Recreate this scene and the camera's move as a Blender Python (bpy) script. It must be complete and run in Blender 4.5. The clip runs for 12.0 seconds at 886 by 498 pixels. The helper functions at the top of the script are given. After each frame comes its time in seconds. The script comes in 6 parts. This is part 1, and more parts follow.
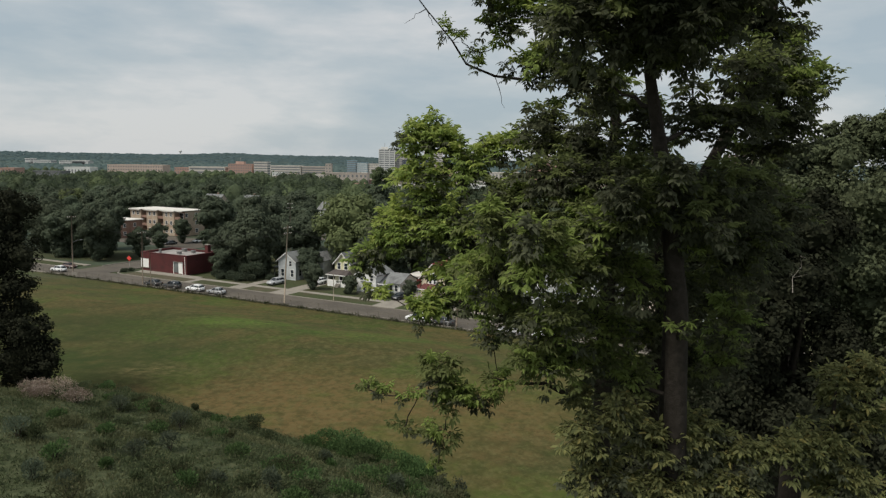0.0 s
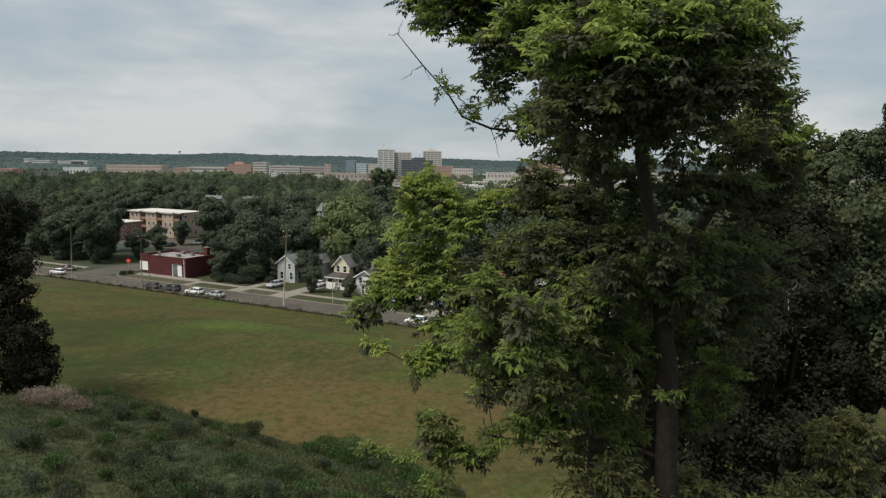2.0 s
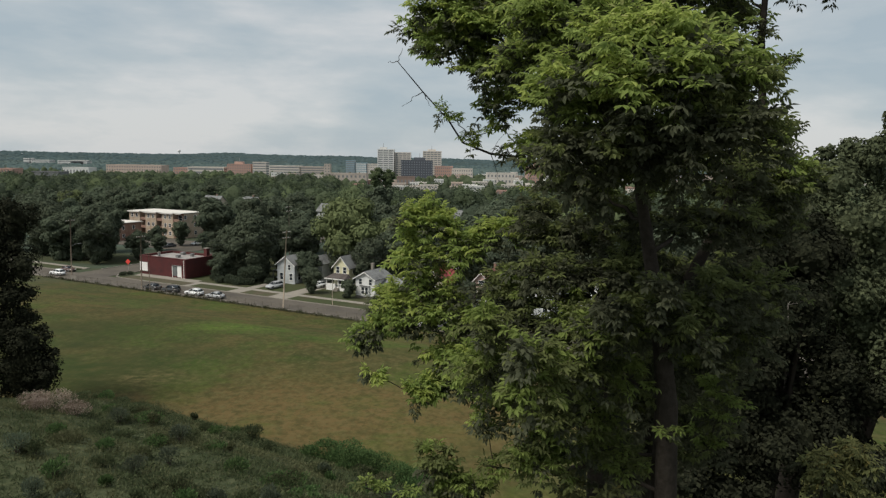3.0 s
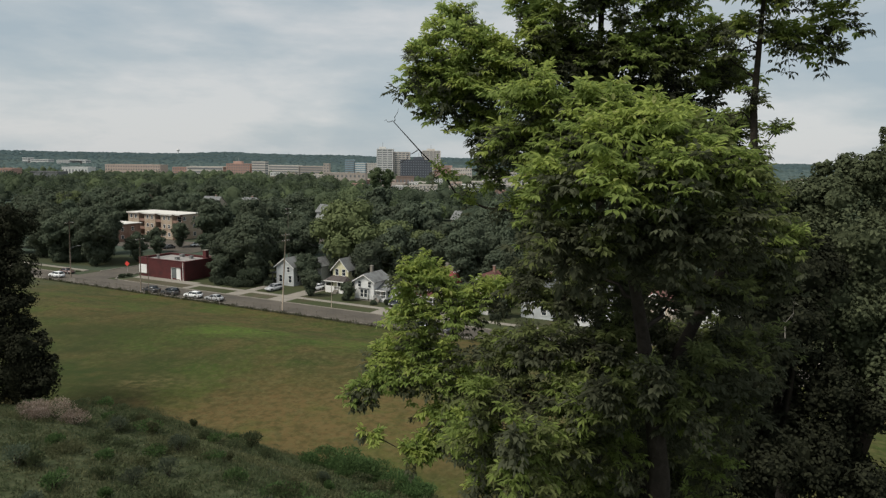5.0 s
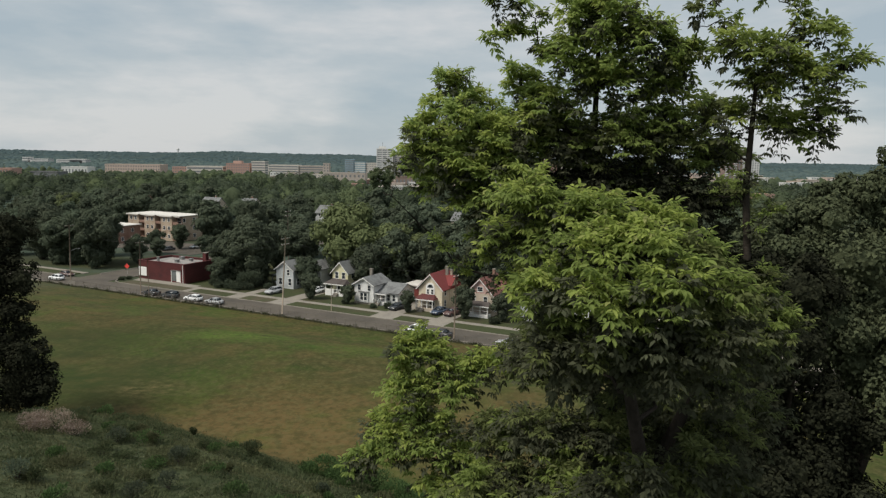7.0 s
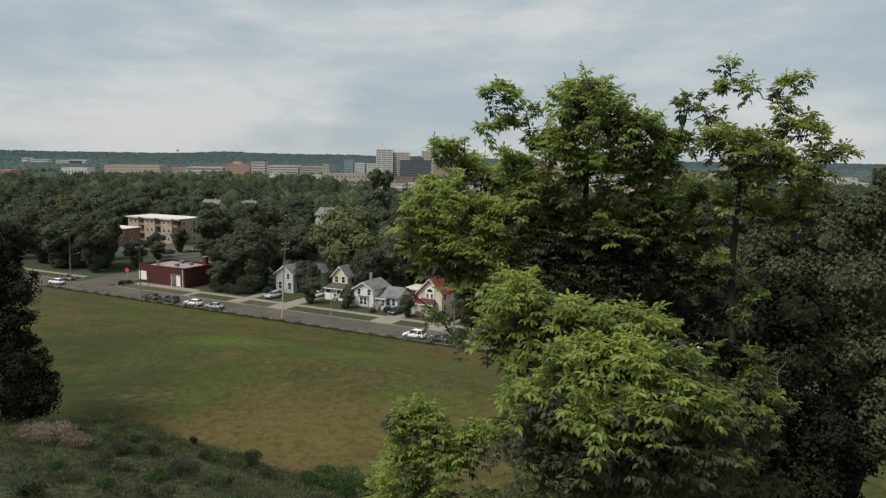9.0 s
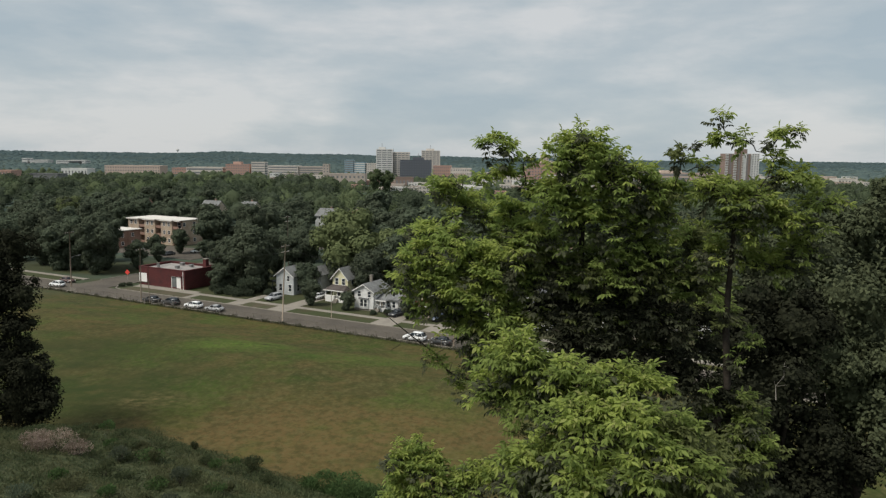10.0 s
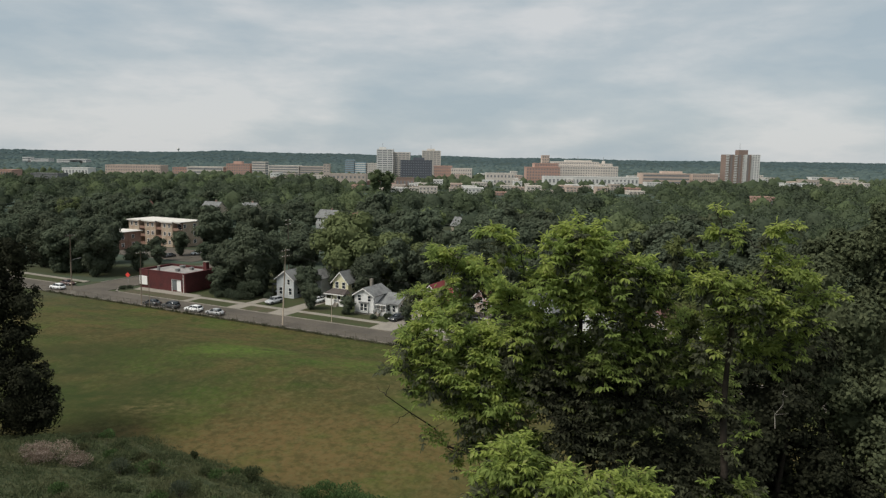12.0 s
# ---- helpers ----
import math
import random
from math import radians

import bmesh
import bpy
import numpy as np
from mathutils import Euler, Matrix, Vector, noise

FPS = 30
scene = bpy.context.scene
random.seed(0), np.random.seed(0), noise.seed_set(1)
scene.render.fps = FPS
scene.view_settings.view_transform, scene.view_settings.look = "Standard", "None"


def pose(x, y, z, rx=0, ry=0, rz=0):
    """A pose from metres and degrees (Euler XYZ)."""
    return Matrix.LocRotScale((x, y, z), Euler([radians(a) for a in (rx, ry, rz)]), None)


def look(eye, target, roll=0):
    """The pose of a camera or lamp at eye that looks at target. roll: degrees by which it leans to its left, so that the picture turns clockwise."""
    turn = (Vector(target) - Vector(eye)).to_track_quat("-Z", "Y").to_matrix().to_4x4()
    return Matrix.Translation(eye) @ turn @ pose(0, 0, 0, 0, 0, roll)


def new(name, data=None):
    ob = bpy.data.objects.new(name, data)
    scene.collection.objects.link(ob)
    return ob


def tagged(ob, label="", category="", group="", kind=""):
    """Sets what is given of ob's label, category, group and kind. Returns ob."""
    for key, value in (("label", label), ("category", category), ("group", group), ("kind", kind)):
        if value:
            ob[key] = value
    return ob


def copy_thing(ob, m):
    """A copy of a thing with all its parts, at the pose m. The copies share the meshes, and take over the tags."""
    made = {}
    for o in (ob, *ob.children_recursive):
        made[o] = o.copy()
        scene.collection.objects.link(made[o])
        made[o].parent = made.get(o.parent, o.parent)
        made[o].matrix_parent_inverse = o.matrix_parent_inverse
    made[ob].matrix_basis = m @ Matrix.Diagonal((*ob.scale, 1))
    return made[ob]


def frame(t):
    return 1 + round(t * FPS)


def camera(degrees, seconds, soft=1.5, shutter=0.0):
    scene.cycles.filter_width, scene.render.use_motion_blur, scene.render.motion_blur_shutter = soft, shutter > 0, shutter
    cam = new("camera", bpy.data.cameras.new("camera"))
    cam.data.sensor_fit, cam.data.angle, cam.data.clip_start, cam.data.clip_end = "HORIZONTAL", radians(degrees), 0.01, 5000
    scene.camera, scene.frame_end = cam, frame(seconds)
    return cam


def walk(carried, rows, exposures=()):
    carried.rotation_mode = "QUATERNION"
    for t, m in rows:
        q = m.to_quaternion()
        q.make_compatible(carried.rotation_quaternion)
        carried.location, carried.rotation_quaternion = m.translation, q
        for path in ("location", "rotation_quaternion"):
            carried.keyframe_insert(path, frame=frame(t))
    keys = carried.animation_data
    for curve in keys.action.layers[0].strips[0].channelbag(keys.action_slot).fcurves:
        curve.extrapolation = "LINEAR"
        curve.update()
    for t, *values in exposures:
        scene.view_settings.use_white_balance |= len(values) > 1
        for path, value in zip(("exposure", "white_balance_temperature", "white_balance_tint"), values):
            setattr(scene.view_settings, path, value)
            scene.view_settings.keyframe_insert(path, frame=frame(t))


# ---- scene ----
cam = camera(64.0, 12.0, soft=1.3)
METRES, EYE, TILT, LEAN, TURN = 5.65, 31.0, -7.2, -0.85, 0.0
ROWS = [
    (0.0, 0.0000, 0.0000, 0.0000, 0.00, 0.00, -0.00),
    (0.5, 0.0003, -0.0070, 0.0312, -0.02, -0.02, 0.01),
    (1.0, 0.0022, -0.0167, 0.0613, -0.04, -0.02, 0.01),
    (1.5, 0.0057, -0.0255, 0.0912, -0.06, -0.01, 0.02),
    (2.0, 0.0060, -0.0308, 0.1229, -0.07, -0.02, 0.05),
    (2.5, 0.0051, -0.0312, 0.1552, -0.08, -0.02, 0.02),
    (3.0, 0.0056, -0.0316, 0.1864, -0.09, -0.04, 0.01),
    (5.0, 0.0138, -0.0447, 0.3231, -0.15, -0.12, 0.05),
    (5.5, 0.0135, -0.0466, 0.3652, -0.16, -0.14, 0.06),
    (6.0, 0.0147, -0.0514, 0.4072, -0.16, -0.16, 0.04),
    (6.5, 0.0189, -0.0580, 0.4491, -0.18, -0.18, 0.02),
    (7.0, 0.0208, -0.0640, 0.4929, -0.16, -0.19, 0.04),
    (9.0, 0.0313, -0.1103, 0.6735, -0.18, -0.20, 0.12),
    (9.5, 0.0327, -0.1255, 0.7251, -0.16, -0.23, 0.20),
    (10.0, 0.0372, -0.1289, 0.7793, -0.16, -0.25, 0.23),
    (10.5, 0.0492, -0.1240, 0.8326, -0.14, -0.25, 0.18),
    (11.0, 0.0511, -0.1147, 0.8829, -0.13, -0.25, 0.11),
    (11.5, 0.0460, -0.1217, 0.9272, -0.14, -0.27, 0.09),
    (12.0, 0.0416, -0.1331, 0.9735, -0.13, -0.29, 0.09),
]
walk(cam, [(t, pose(0, 0, EYE, TILT, LEAN, TURN) @ pose(METRES * x, METRES * y, METRES * z, 90 + pitch, roll, yaw)) for t, x, y, z, yaw, pitch, roll in ROWS])

# ---------------------------------------------------------------- world and sun
SUN_AZ, SUN_EL = radians(-122), radians(56)      # clockwise from +y; high, from behind the camera and its left
world = bpy.data.worlds.new("world")
scene.world = world
world.use_nodes = True
wt = world.node_tree
wt.nodes.clear()


def node(tree, kind, **sets):
    nd = tree.nodes.new(kind)
    for key, value in sets.items():
        nd.inputs[key].default_value = value
    return nd


def cloudy_sky():
    link = wt.links.new
    out = wt.nodes.new("ShaderNodeOutputWorld")
    sky = wt.nodes.new("ShaderNodeTexSky")
    sky.sky_type, sky.sun_disc = "NISHITA", False
    sky.sun_elevation, sky.sun_rotation = SUN_EL, SUN_AZ
    clear = node(wt, "ShaderNodeBackground", Strength=0.10)
    link(sky.outputs[0], clear.inputs[0])
    coord = wt.nodes.new("ShaderNodeTexCoord")
    flat = node(wt, "ShaderNodeMapping", Scale=(1.0, 1.0, 3.6))
    link(coord.outputs["Generated"], flat.inputs["Vector"])
    wide = node(wt, "ShaderNodeTexNoise", Scale=2.6, Detail=10.0, Roughness=0.52, Distortion=0.15)
    fine = node(wt, "ShaderNodeTexNoise", Scale=8.0, Detail=9.0, Roughness=0.58)
    link(flat.outputs[0], wide.inputs["Vector"])
    link(flat.outputs[0], fine.inputs["Vector"])
    both = wt.nodes.new("ShaderNodeMath")
    both.operation, both.inputs[1].default_value = "MULTIPLY_ADD", 0.34
    link(fine.outputs[0], both.inputs[0])
    link(wide.outputs[0], both.inputs[2])
    ramp = wt.nodes.new("ShaderNodeValToRGB")
    els = ramp.color_ramp.elements
    els[0].position, els[0].color = 0.53, (0.428, 0.508, 0.560, 1)
    els[1].position, els[1].color = 0.79, (0.685, 0.700, 0.705, 1)
    mid = els.new(0.65)
    mid.color = (0.515, 0.574, 0.606, 1)
    link(both.outputs[0], ramp.inputs[0])
    cloud = node(wt, "ShaderNodeBackground", Strength=0.94)
    link(ramp.outputs[0], cloud.inputs[0])
    mix = node(wt, "ShaderNodeMixShader", Fac=0.9)
    link(clear.outputs[0], mix.inputs[1])
    link(cloud.outputs[0], mix.inputs[2])
    link(mix.outputs[0], out.inputs[0])


cloudy_sky()
sun = new("sun", bpy.data.lights.new("sun", "SUN"))
sun.data.energy, sun.data.angle, sun.data.color = 3.6, radians(24), (1.0, 0.95, 0.86)
sun.matrix_world = look((0, 0, 0), (-math.sin(SUN_AZ) * math.cos(SUN_EL), -math.cos(SUN_AZ) * math.cos(SUN_EL), -math.sin(SUN_EL)))
scene.view_settings.exposure = 0.0

# ---------------------------------------------------------------- materials


def material(name, c1, c2, scale=3.0, rough=0.8, bump=0.2, metal=0.0, stain=None, stain_scale=0.3, world_space=False, vary=0.0, spec=0.3):
    """A surface of two tones in a fine grain, with wide stains and fine relief."""
    m = bpy.data.materials.new(name)
    m.use_nodes = True
    nt = m.node_tree
    link = nt.links.new
    bsdf = nt.nodes["Principled BSDF"]
    bsdf.inputs["Roughness"].default_value = rough
    bsdf.inputs["Metallic"].default_value = metal
    bsdf.inputs["Specular IOR Level"].default_value = spec
    if world_space:
        where = nt.nodes.new("ShaderNodeNewGeometry").outputs["Position"]
    else:
        where = nt.nodes.new("ShaderNodeTexCoord").outputs["Object"]
    grain = node(nt, "ShaderNodeTexNoise", Scale=scale, Detail=5.0, Roughness=0.65)
    link(where, grain.inputs["Vector"])
    mix = nt.nodes.new("ShaderNodeMix")
    mix.data_type = "RGBA"
    mix.inputs[6].default_value, mix.inputs[7].default_value = (*c1, 1), (*c2, 1)
    sharp = node(nt, "ShaderNodeMapRange", **{"From Min": 0.32, "From Max": 0.68})
    link(grain.outputs[0], sharp.inputs[0])
    link(sharp.outputs[0], mix.inputs[0])
    colour = mix.outputs[2]
    if stain:
        wide = node(nt, "ShaderNodeTexNoise", Scale=stain_scale, Detail=4.0, Roughness=0.6)
        link(where, wide.inputs["Vector"])
        mask = node(nt, "ShaderNodeMapRange", **{"From Min": 0.45, "From Max": 0.7})
        link(wide.outputs[0], mask.inputs[0])
        over = nt.nodes.new("ShaderNodeMix")
        over.data_type = "RGBA"
        over.inputs[7].default_value = (*stain, 1)
        link(mask.outputs[0], over.inputs[0])
        link(colour, over.inputs[6])
        colour = over.outputs[2]
    if vary:
        info = nt.nodes.new("ShaderNodeObjectInfo")
        span = node(nt, "ShaderNodeMapRange", **{"To Min": 1 - vary, "To Max": 1 + vary})
        link(info.outputs["Random"], span.inputs[0])
        hsv = nt.nodes.new("ShaderNodeHueSaturation")
        link(span.outputs[0], hsv.inputs["Value"])
        link(colour, hsv.inputs["Color"])
        colour = hsv.outputs[0]
    link(colour, bsdf.inputs["Base Color"])
    if bump:
        b = node(nt, "ShaderNodeBump", Strength=bump, Distance=0.03)
        link(grain.outputs[0], b.inputs["Height"])
        link(b.outputs[0], bsdf.inputs["Normal"])
    return m


def foliage(name, dark, light, through_light=0.3, vary=0.12, accent=None, rough=0.55, spec=0.25):
    """Leaves: a tone of its own for each leaf, some light passing through."""
    m = bpy.data.materials.new(name)
    m.use_nodes = True
    nt = m.node_tree
    link = nt.links.new
    bsdf, out = nt.nodes["Principled BSDF"], nt.nodes["Material Output"]
    bsdf.inputs["Roughness"].default_value = rough
    bsdf.inputs["Specular IOR Level"].default_value = spec
    geo, info = nt.nodes.new("ShaderNodeNewGeometry"), nt.nodes.new("ShaderNodeObjectInfo")
    ramp = nt.nodes.new("ShaderNodeValToRGB")
    ramp.color_ramp.elements[0].color, ramp.color_ramp.elements[1].color = (*dark, 1), (*light, 1)
    if accent:
        ramp.color_ramp.elements[1].position = 0.9
        extra = ramp.color_ramp.elements.new(0.97)
        extra.color = (*accent, 1)
    link(geo.outputs["Random Per Island"], ramp.inputs[0])
    hue = nt.nodes.new("ShaderNodeHueSaturation")
    value = node(nt, "ShaderNodeMapRange", **{"To Min": 1 - vary * 2, "To Max": 1 + vary * 2})
    turn = node(nt, "ShaderNodeMapRange", **{"From Min": 0.0, "From Max": 1.0, "To Min": 0.5 - vary * 0.12, "To Max": 0.5 + vary * 0.12})
    link(info.outputs["Random"], value.inputs[0])
    link(info.outputs["Random"], turn.inputs[0])
    link(value.outputs[0], hue.inputs["Value"])
    link(turn.outputs[0], hue.inputs["Hue"])
    link(ramp.outputs[0], hue.inputs["Color"])
    link(hue.outputs[0], bsdf.inputs["Base Color"])
    if through_light:
        glow = nt.nodes.new("ShaderNodeBsdfTranslucent")
        link(hue.outputs[0], glow.inputs[0])
        mix = node(nt, "ShaderNodeMixShader", Fac=through_light)
        link(bsdf.outputs[0], mix.inputs[1])
        link(glow.outputs[0], mix.inputs[2])
        link(mix.outputs[0], out.inputs[0])
    return m


def glass(name, tint=(0.02, 0.025, 0.03), rough=0.08):
    return material(name, tint, tuple(c * 1.6 for c in tint), 0.5, rough, 0.0, spec=0.6)


LEAF = foliage("leaf_green", (0.184, 0.240, 0.070), (0.295, 0.362, 0.108), 0.62, 0.04, rough=0.75, spec=0.08)
FENCE_STEEL = material("fence_steel", (0.085, 0.078, 0.066), (0.14, 0.125, 0.105), 8.0, 0.7, 0.2, stain=(0.11, 0.085, 0.06), stain_scale=1.5)
# Three tones of one leaf: crown shade and light from above put into colour.
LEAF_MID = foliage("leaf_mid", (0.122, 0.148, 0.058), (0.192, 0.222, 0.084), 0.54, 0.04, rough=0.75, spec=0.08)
LEAF_SHADED = foliage("leaf_shaded", (0.066, 0.073, 0.045), (0.104, 0.112, 0.066), 0.46, 0.04, rough=0.75, spec=0.08)
LEAF_LIT = foliage("leaf_lit", (0.266, 0.332, 0.086), (0.380, 0.446, 0.122), 0.56, 0.04, (0.35, 0.37, 0.14), rough=0.75, spec=0.08)
LEAF_YELLOW = foliage("leaf_yellow_green", (0.125, 0.138, 0.060), (0.215, 0.220, 0.088), 0.40, 0.04, (0.24, 0.21, 0.075), rough=0.75, spec=0.08)
# Near-black leaves: the shade under a closed canopy is put into this colour.
LEAF_DARK_SHADED = foliage("leaf_dark_shaded", (0.017, 0.019, 0.0125), (0.033, 0.036, 0.021), 0.15, 0.05, rough=0.85, spec=0.05)
WEED_PALE = foliage("weed_pale", (0.078, 0.089, 0.044), (0.126, 0.135, 0.068), 0.3, 0.1, (0.15, 0.14, 0.083), rough=0.8, spec=0.08)
LEAF_TOWN = foliage("leaf_town", (0.072, 0.090, 0.061), (0.104, 0.124, 0.081), 0.34, 0.11, rough=0.8, spec=0.08)
LEAF_LIGHT = foliage("leaf_light", (0.118, 0.146, 0.066), (0.162, 0.192, 0.086), 0.3, 0.06, rough=0.8, spec=0.08)
LEAF_FAR = [foliage("leaf_far_dark", (0.056, 0.073, 0.049), (0.080, 0.099, 0.063), 0.35, 0.02, rough=0.85, spec=0.05), foliage("leaf_far", (0.068, 0.090, 0.053), (0.098, 0.122, 0.069), 0.35, 0.02, rough=0.85, spec=0.05),
            foliage("leaf_far_light", (0.087, 0.115, 0.060), (0.127, 0.156, 0.079), 0.35, 0.02, rough=0.85, spec=0.05)]
LEAF_OLIVE = foliage("leaf_olive", (0.062, 0.074, 0.042), (0.104, 0.118, 0.064), 0.3, 0.05, rough=0.85, spec=0.05)
WEED = foliage("weed", (0.048, 0.063, 0.031), (0.092, 0.107, 0.052), 0.3, 0.1, (0.105, 0.105, 0.058), rough=0.8, spec=0.08)
VINE = foliage("vine", (0.046, 0.082, 0.030), (0.095, 0.150, 0.054), 0.25, 0.05, rough=0.8, spec=0.08)
DRY = foliage("dry_flower", (0.13, 0.096, 0.068), (0.36, 0.285, 0.23), 0.1, 0.05, (0.5, 0.42, 0.36))
BARK = material("bark", (0.024, 0.020, 0.016), (0.048, 0.040, 0.033), 14.0, 0.95, 0.8, stain=(0.030, 0.026, 0.021), stain_scale=2.0, spec=0.1)
BARK_PALE = material("bark_pale", (0.16, 0.14, 0.12), (0.27, 0.25, 0.22), 20.0, 0.9, 0.5)
ASPHALT = material("asphalt", (0.080, 0.069, 0.056), (0.112, 0.097, 0.079), 2.0, 0.9, 0.3, stain=(0.06, 0.053, 0.044), stain_scale=0.12, world_space=True)
CONCRETE = material("concrete", (0.205, 0.185, 0.155), (0.270, 0.246, 0.208), 3.0, 0.9, 0.3, stain=(0.18, 0.163, 0.14), stain_scale=0.4, world_space=True)
LAWN = material("lawn", (0.028, 0.040, 0.013), (0.050, 0.057, 0.021), 2.5, 0.95, 0.9, stain=(0.053, 0.046, 0.024), stain_scale=0.15, world_space=True)
DIRT = material("bare_verge", (0.061, 0.052, 0.032), (0.086, 0.072, 0.045), 2.0, 0.95, 0.6, stain=(0.050, 0.058, 0.025), stain_scale=0.3, world_space=True)
STEEL = material("galvanised_steel", (0.22, 0.22, 0.22), (0.33, 0.33, 0.32), 9.0, 0.5, 0.1, 0.6)
POLE_WOOD = material("pole_wood", (0.12, 0.095, 0.07), (0.22, 0.18, 0.14), 6.0, 0.9, 0.5, stain=(0.09, 0.07, 0.055), stain_scale=0.5)
POLE_PALE = material("pole_wood_pale", (0.27, 0.22, 0.17), (0.38, 0.32, 0.25), 6.0, 0.9, 0.5, stain=(0.2, 0.15, 0.11), stain_scale=0.5)
DARK = material("dark_metal", (0.02, 0.02, 0.02), (0.04, 0.04, 0.04), 5.0, 0.5, 0.0)
PANE = glass("window_glass")
TRIM = material("white_trim", (0.70, 0.69, 0.66), (0.80, 0.79, 0.76), 4.0, 0.6, 0.1)


def paint(name, c, rough=0.7, worn=0.82, scale=2.0):
    return material(name, tuple(v * worn for v in c), c, scale, rough, 0.15, stain=tuple(v * 0.72 for v in c), stain_scale=0.5)


SIDING_WHITE = paint("siding_white", (0.74, 0.74, 0.72))
SIDING_GREY = paint("siding_grey", (0.52, 0.54, 0.54))
SIDING_YELLOW = paint("siding_yellow", (0.74, 0.70, 0.47))
SIDING_CREAM = paint("siding_cream", (0.70, 0.62, 0.47))
SIDING_PINK = paint("siding_pink", (0.60, 0.40, 0.35))
SIDING_TAN = paint("siding_tan", (0.55, 0.47, 0.38))
SHINGLE_GREY = material("shingle_grey", (0.13, 0.135, 0.135), (0.22, 0.225, 0.22), 6.0, 0.95, 0.5, stain=(0.10, 0.10, 0.10), stain_scale=0.7)
SHINGLE_RED = material("shingle_red", (0.155, 0.034, 0.034), (0.215, 0.052, 0.050), 5.0, 0.9, 0.5, stain=(0.17, 0.044, 0.036), stain_scale=0.5)
SHINGLE_BROWN = material("shingle_brown", (0.150, 0.066, 0.056), (0.215, 0.095, 0.080), 5.0, 0.9, 0.5, stain=(0.14, 0.09, 0.07), stain_scale=0.5)
BRICK_RED = material("brick_maroon", (0.070, 0.018, 0.019), (0.112, 0.032, 0.030), 5.0, 0.9, 0.4, stain=(0.06, 0.021, 0.021), stain_scale=0.4)
BRICK_TAN = material("brick_tan", (0.38, 0.30, 0.225), (0.47, 0.385, 0.295), 4.0, 0.9, 0.3, stain=(0.30, 0.21, 0.15), stain_scale=0.3)
BRICK_BROWN = material("brick_brown", (0.225, 0.140, 0.105), (0.31, 0.20, 0.155), 4.0, 0.9, 0.3, stain=(0.2, 0.11, 0.08), stain_scale=0.3)
ROOF_FLAT = material("flat_roof_grey", (0.22, 0.20, 0.19), (0.33, 0.31, 0.29), 1.5, 0.9, 0.2, stain=(0.16, 0.15, 0.145), stain_scale=0.25)
ROOF_WHITE = material("flat_roof_white", (0.54, 0.51, 0.46), (0.65, 0.62, 0.57), 1.0, 0.8, 0.1, stain=(0.5, 0.48, 0.45), stain_scale=0.2)
ORANGE = paint("sign_orange", (0.85, 0.09, 0.07), 0.5)
RUBBER = material("rubber", (0.015, 0.015, 0.015), (0.03, 0.03, 0.03), 8.0, 0.8, 0.1)

# ---------------------------------------------------------------- builders


def link_mesh(name, me, mats, parent=None, label=""):
    for m in (mats if isinstance(mats, (list, tuple)) else [mats]):
        me.materials.append(m)
    ob = new(name, me)
    if parent:
        ob.parent = parent
    if label:
        ob["label"] = label
    return ob


def part(name, bm, mat, parent=None, label=""):
    """Links a bmesh as one mesh object under a thing or a part."""
    me = bpy.data.meshes.new(name)
    bm.normal_update()
    bm.to_mesh(me)
    bm.free()
    return link_mesh(name, me, mat, parent, label)


def empty(name, m, label, category, group="", kind=""):
    ob = new(name)
    ob.empty_display_size = 0.2
    ob.matrix_world = m
    return tagged(ob, label, category, group, kind)


def box(bm, x0, x1, y0, y1, z0, z1):
    vs = [bm.verts.new((x, y, z)) for z in (z0, z1) for x, y in ((x0, y0), (x1, y0), (x1, y1), (x0, y1))]
    for f in ((3, 2, 1, 0), (4, 5, 6, 7), (0, 1, 5, 4), (1, 2, 6, 5), (2, 3, 7, 6), (3, 0, 4, 7)):
        bm.faces.new([vs[i] for i in f])
    return vs


def boxes(*rows):
    bm = bmesh.new()
    for r in rows:
        box(bm, *r)
    return bm


def prism(bm, outline, y0, y1):
    """A closed outline in x and z, drawn out from y0 to y1."""
    a = [bm.verts.new((x, y0, z)) for x, z in outline]
    b = [bm.verts.new((x, y1, z)) for x, z in outline]
    n = len(outline)
    bm.faces.new(a)
    bm.faces.new(b[::-1])
    for i in range(n):
        bm.faces.new((a[i], b[i], b[(i + 1) % n], a[(i + 1) % n]))


def tube(bm, points, radii, sides=7):
    """A tapering round branch, pole or wire through points."""
    rings = []
    for i, p in enumerate(points):
        p = Vector(p)
        d = (Vector(points[min(i + 1, len(points) - 1)]) - Vector(points[max(i - 1, 0)])).normalized()
        side = d.cross(Vector((0.31, 0.95, 0.07)) if abs(d.z) > 0.7 else Vector((0, 0, 1))).normalized()
        up = side.cross(d)
        rings.append([bm.verts.new(p + radii[i] * (math.cos(a) * side + math.sin(a) * up)) for a in (math.tau * k / sides for k in range(sides))])
    for a, b in zip(rings, rings[1:]):
        for k in range(sides):
            f = bm.faces.new((a[k], a[(k + 1) % sides], b[(k + 1) % sides], b[k]))
            f.smooth = True
    bm.faces.new(rings[0])
    bm.faces.new(rings[-1][::-1])


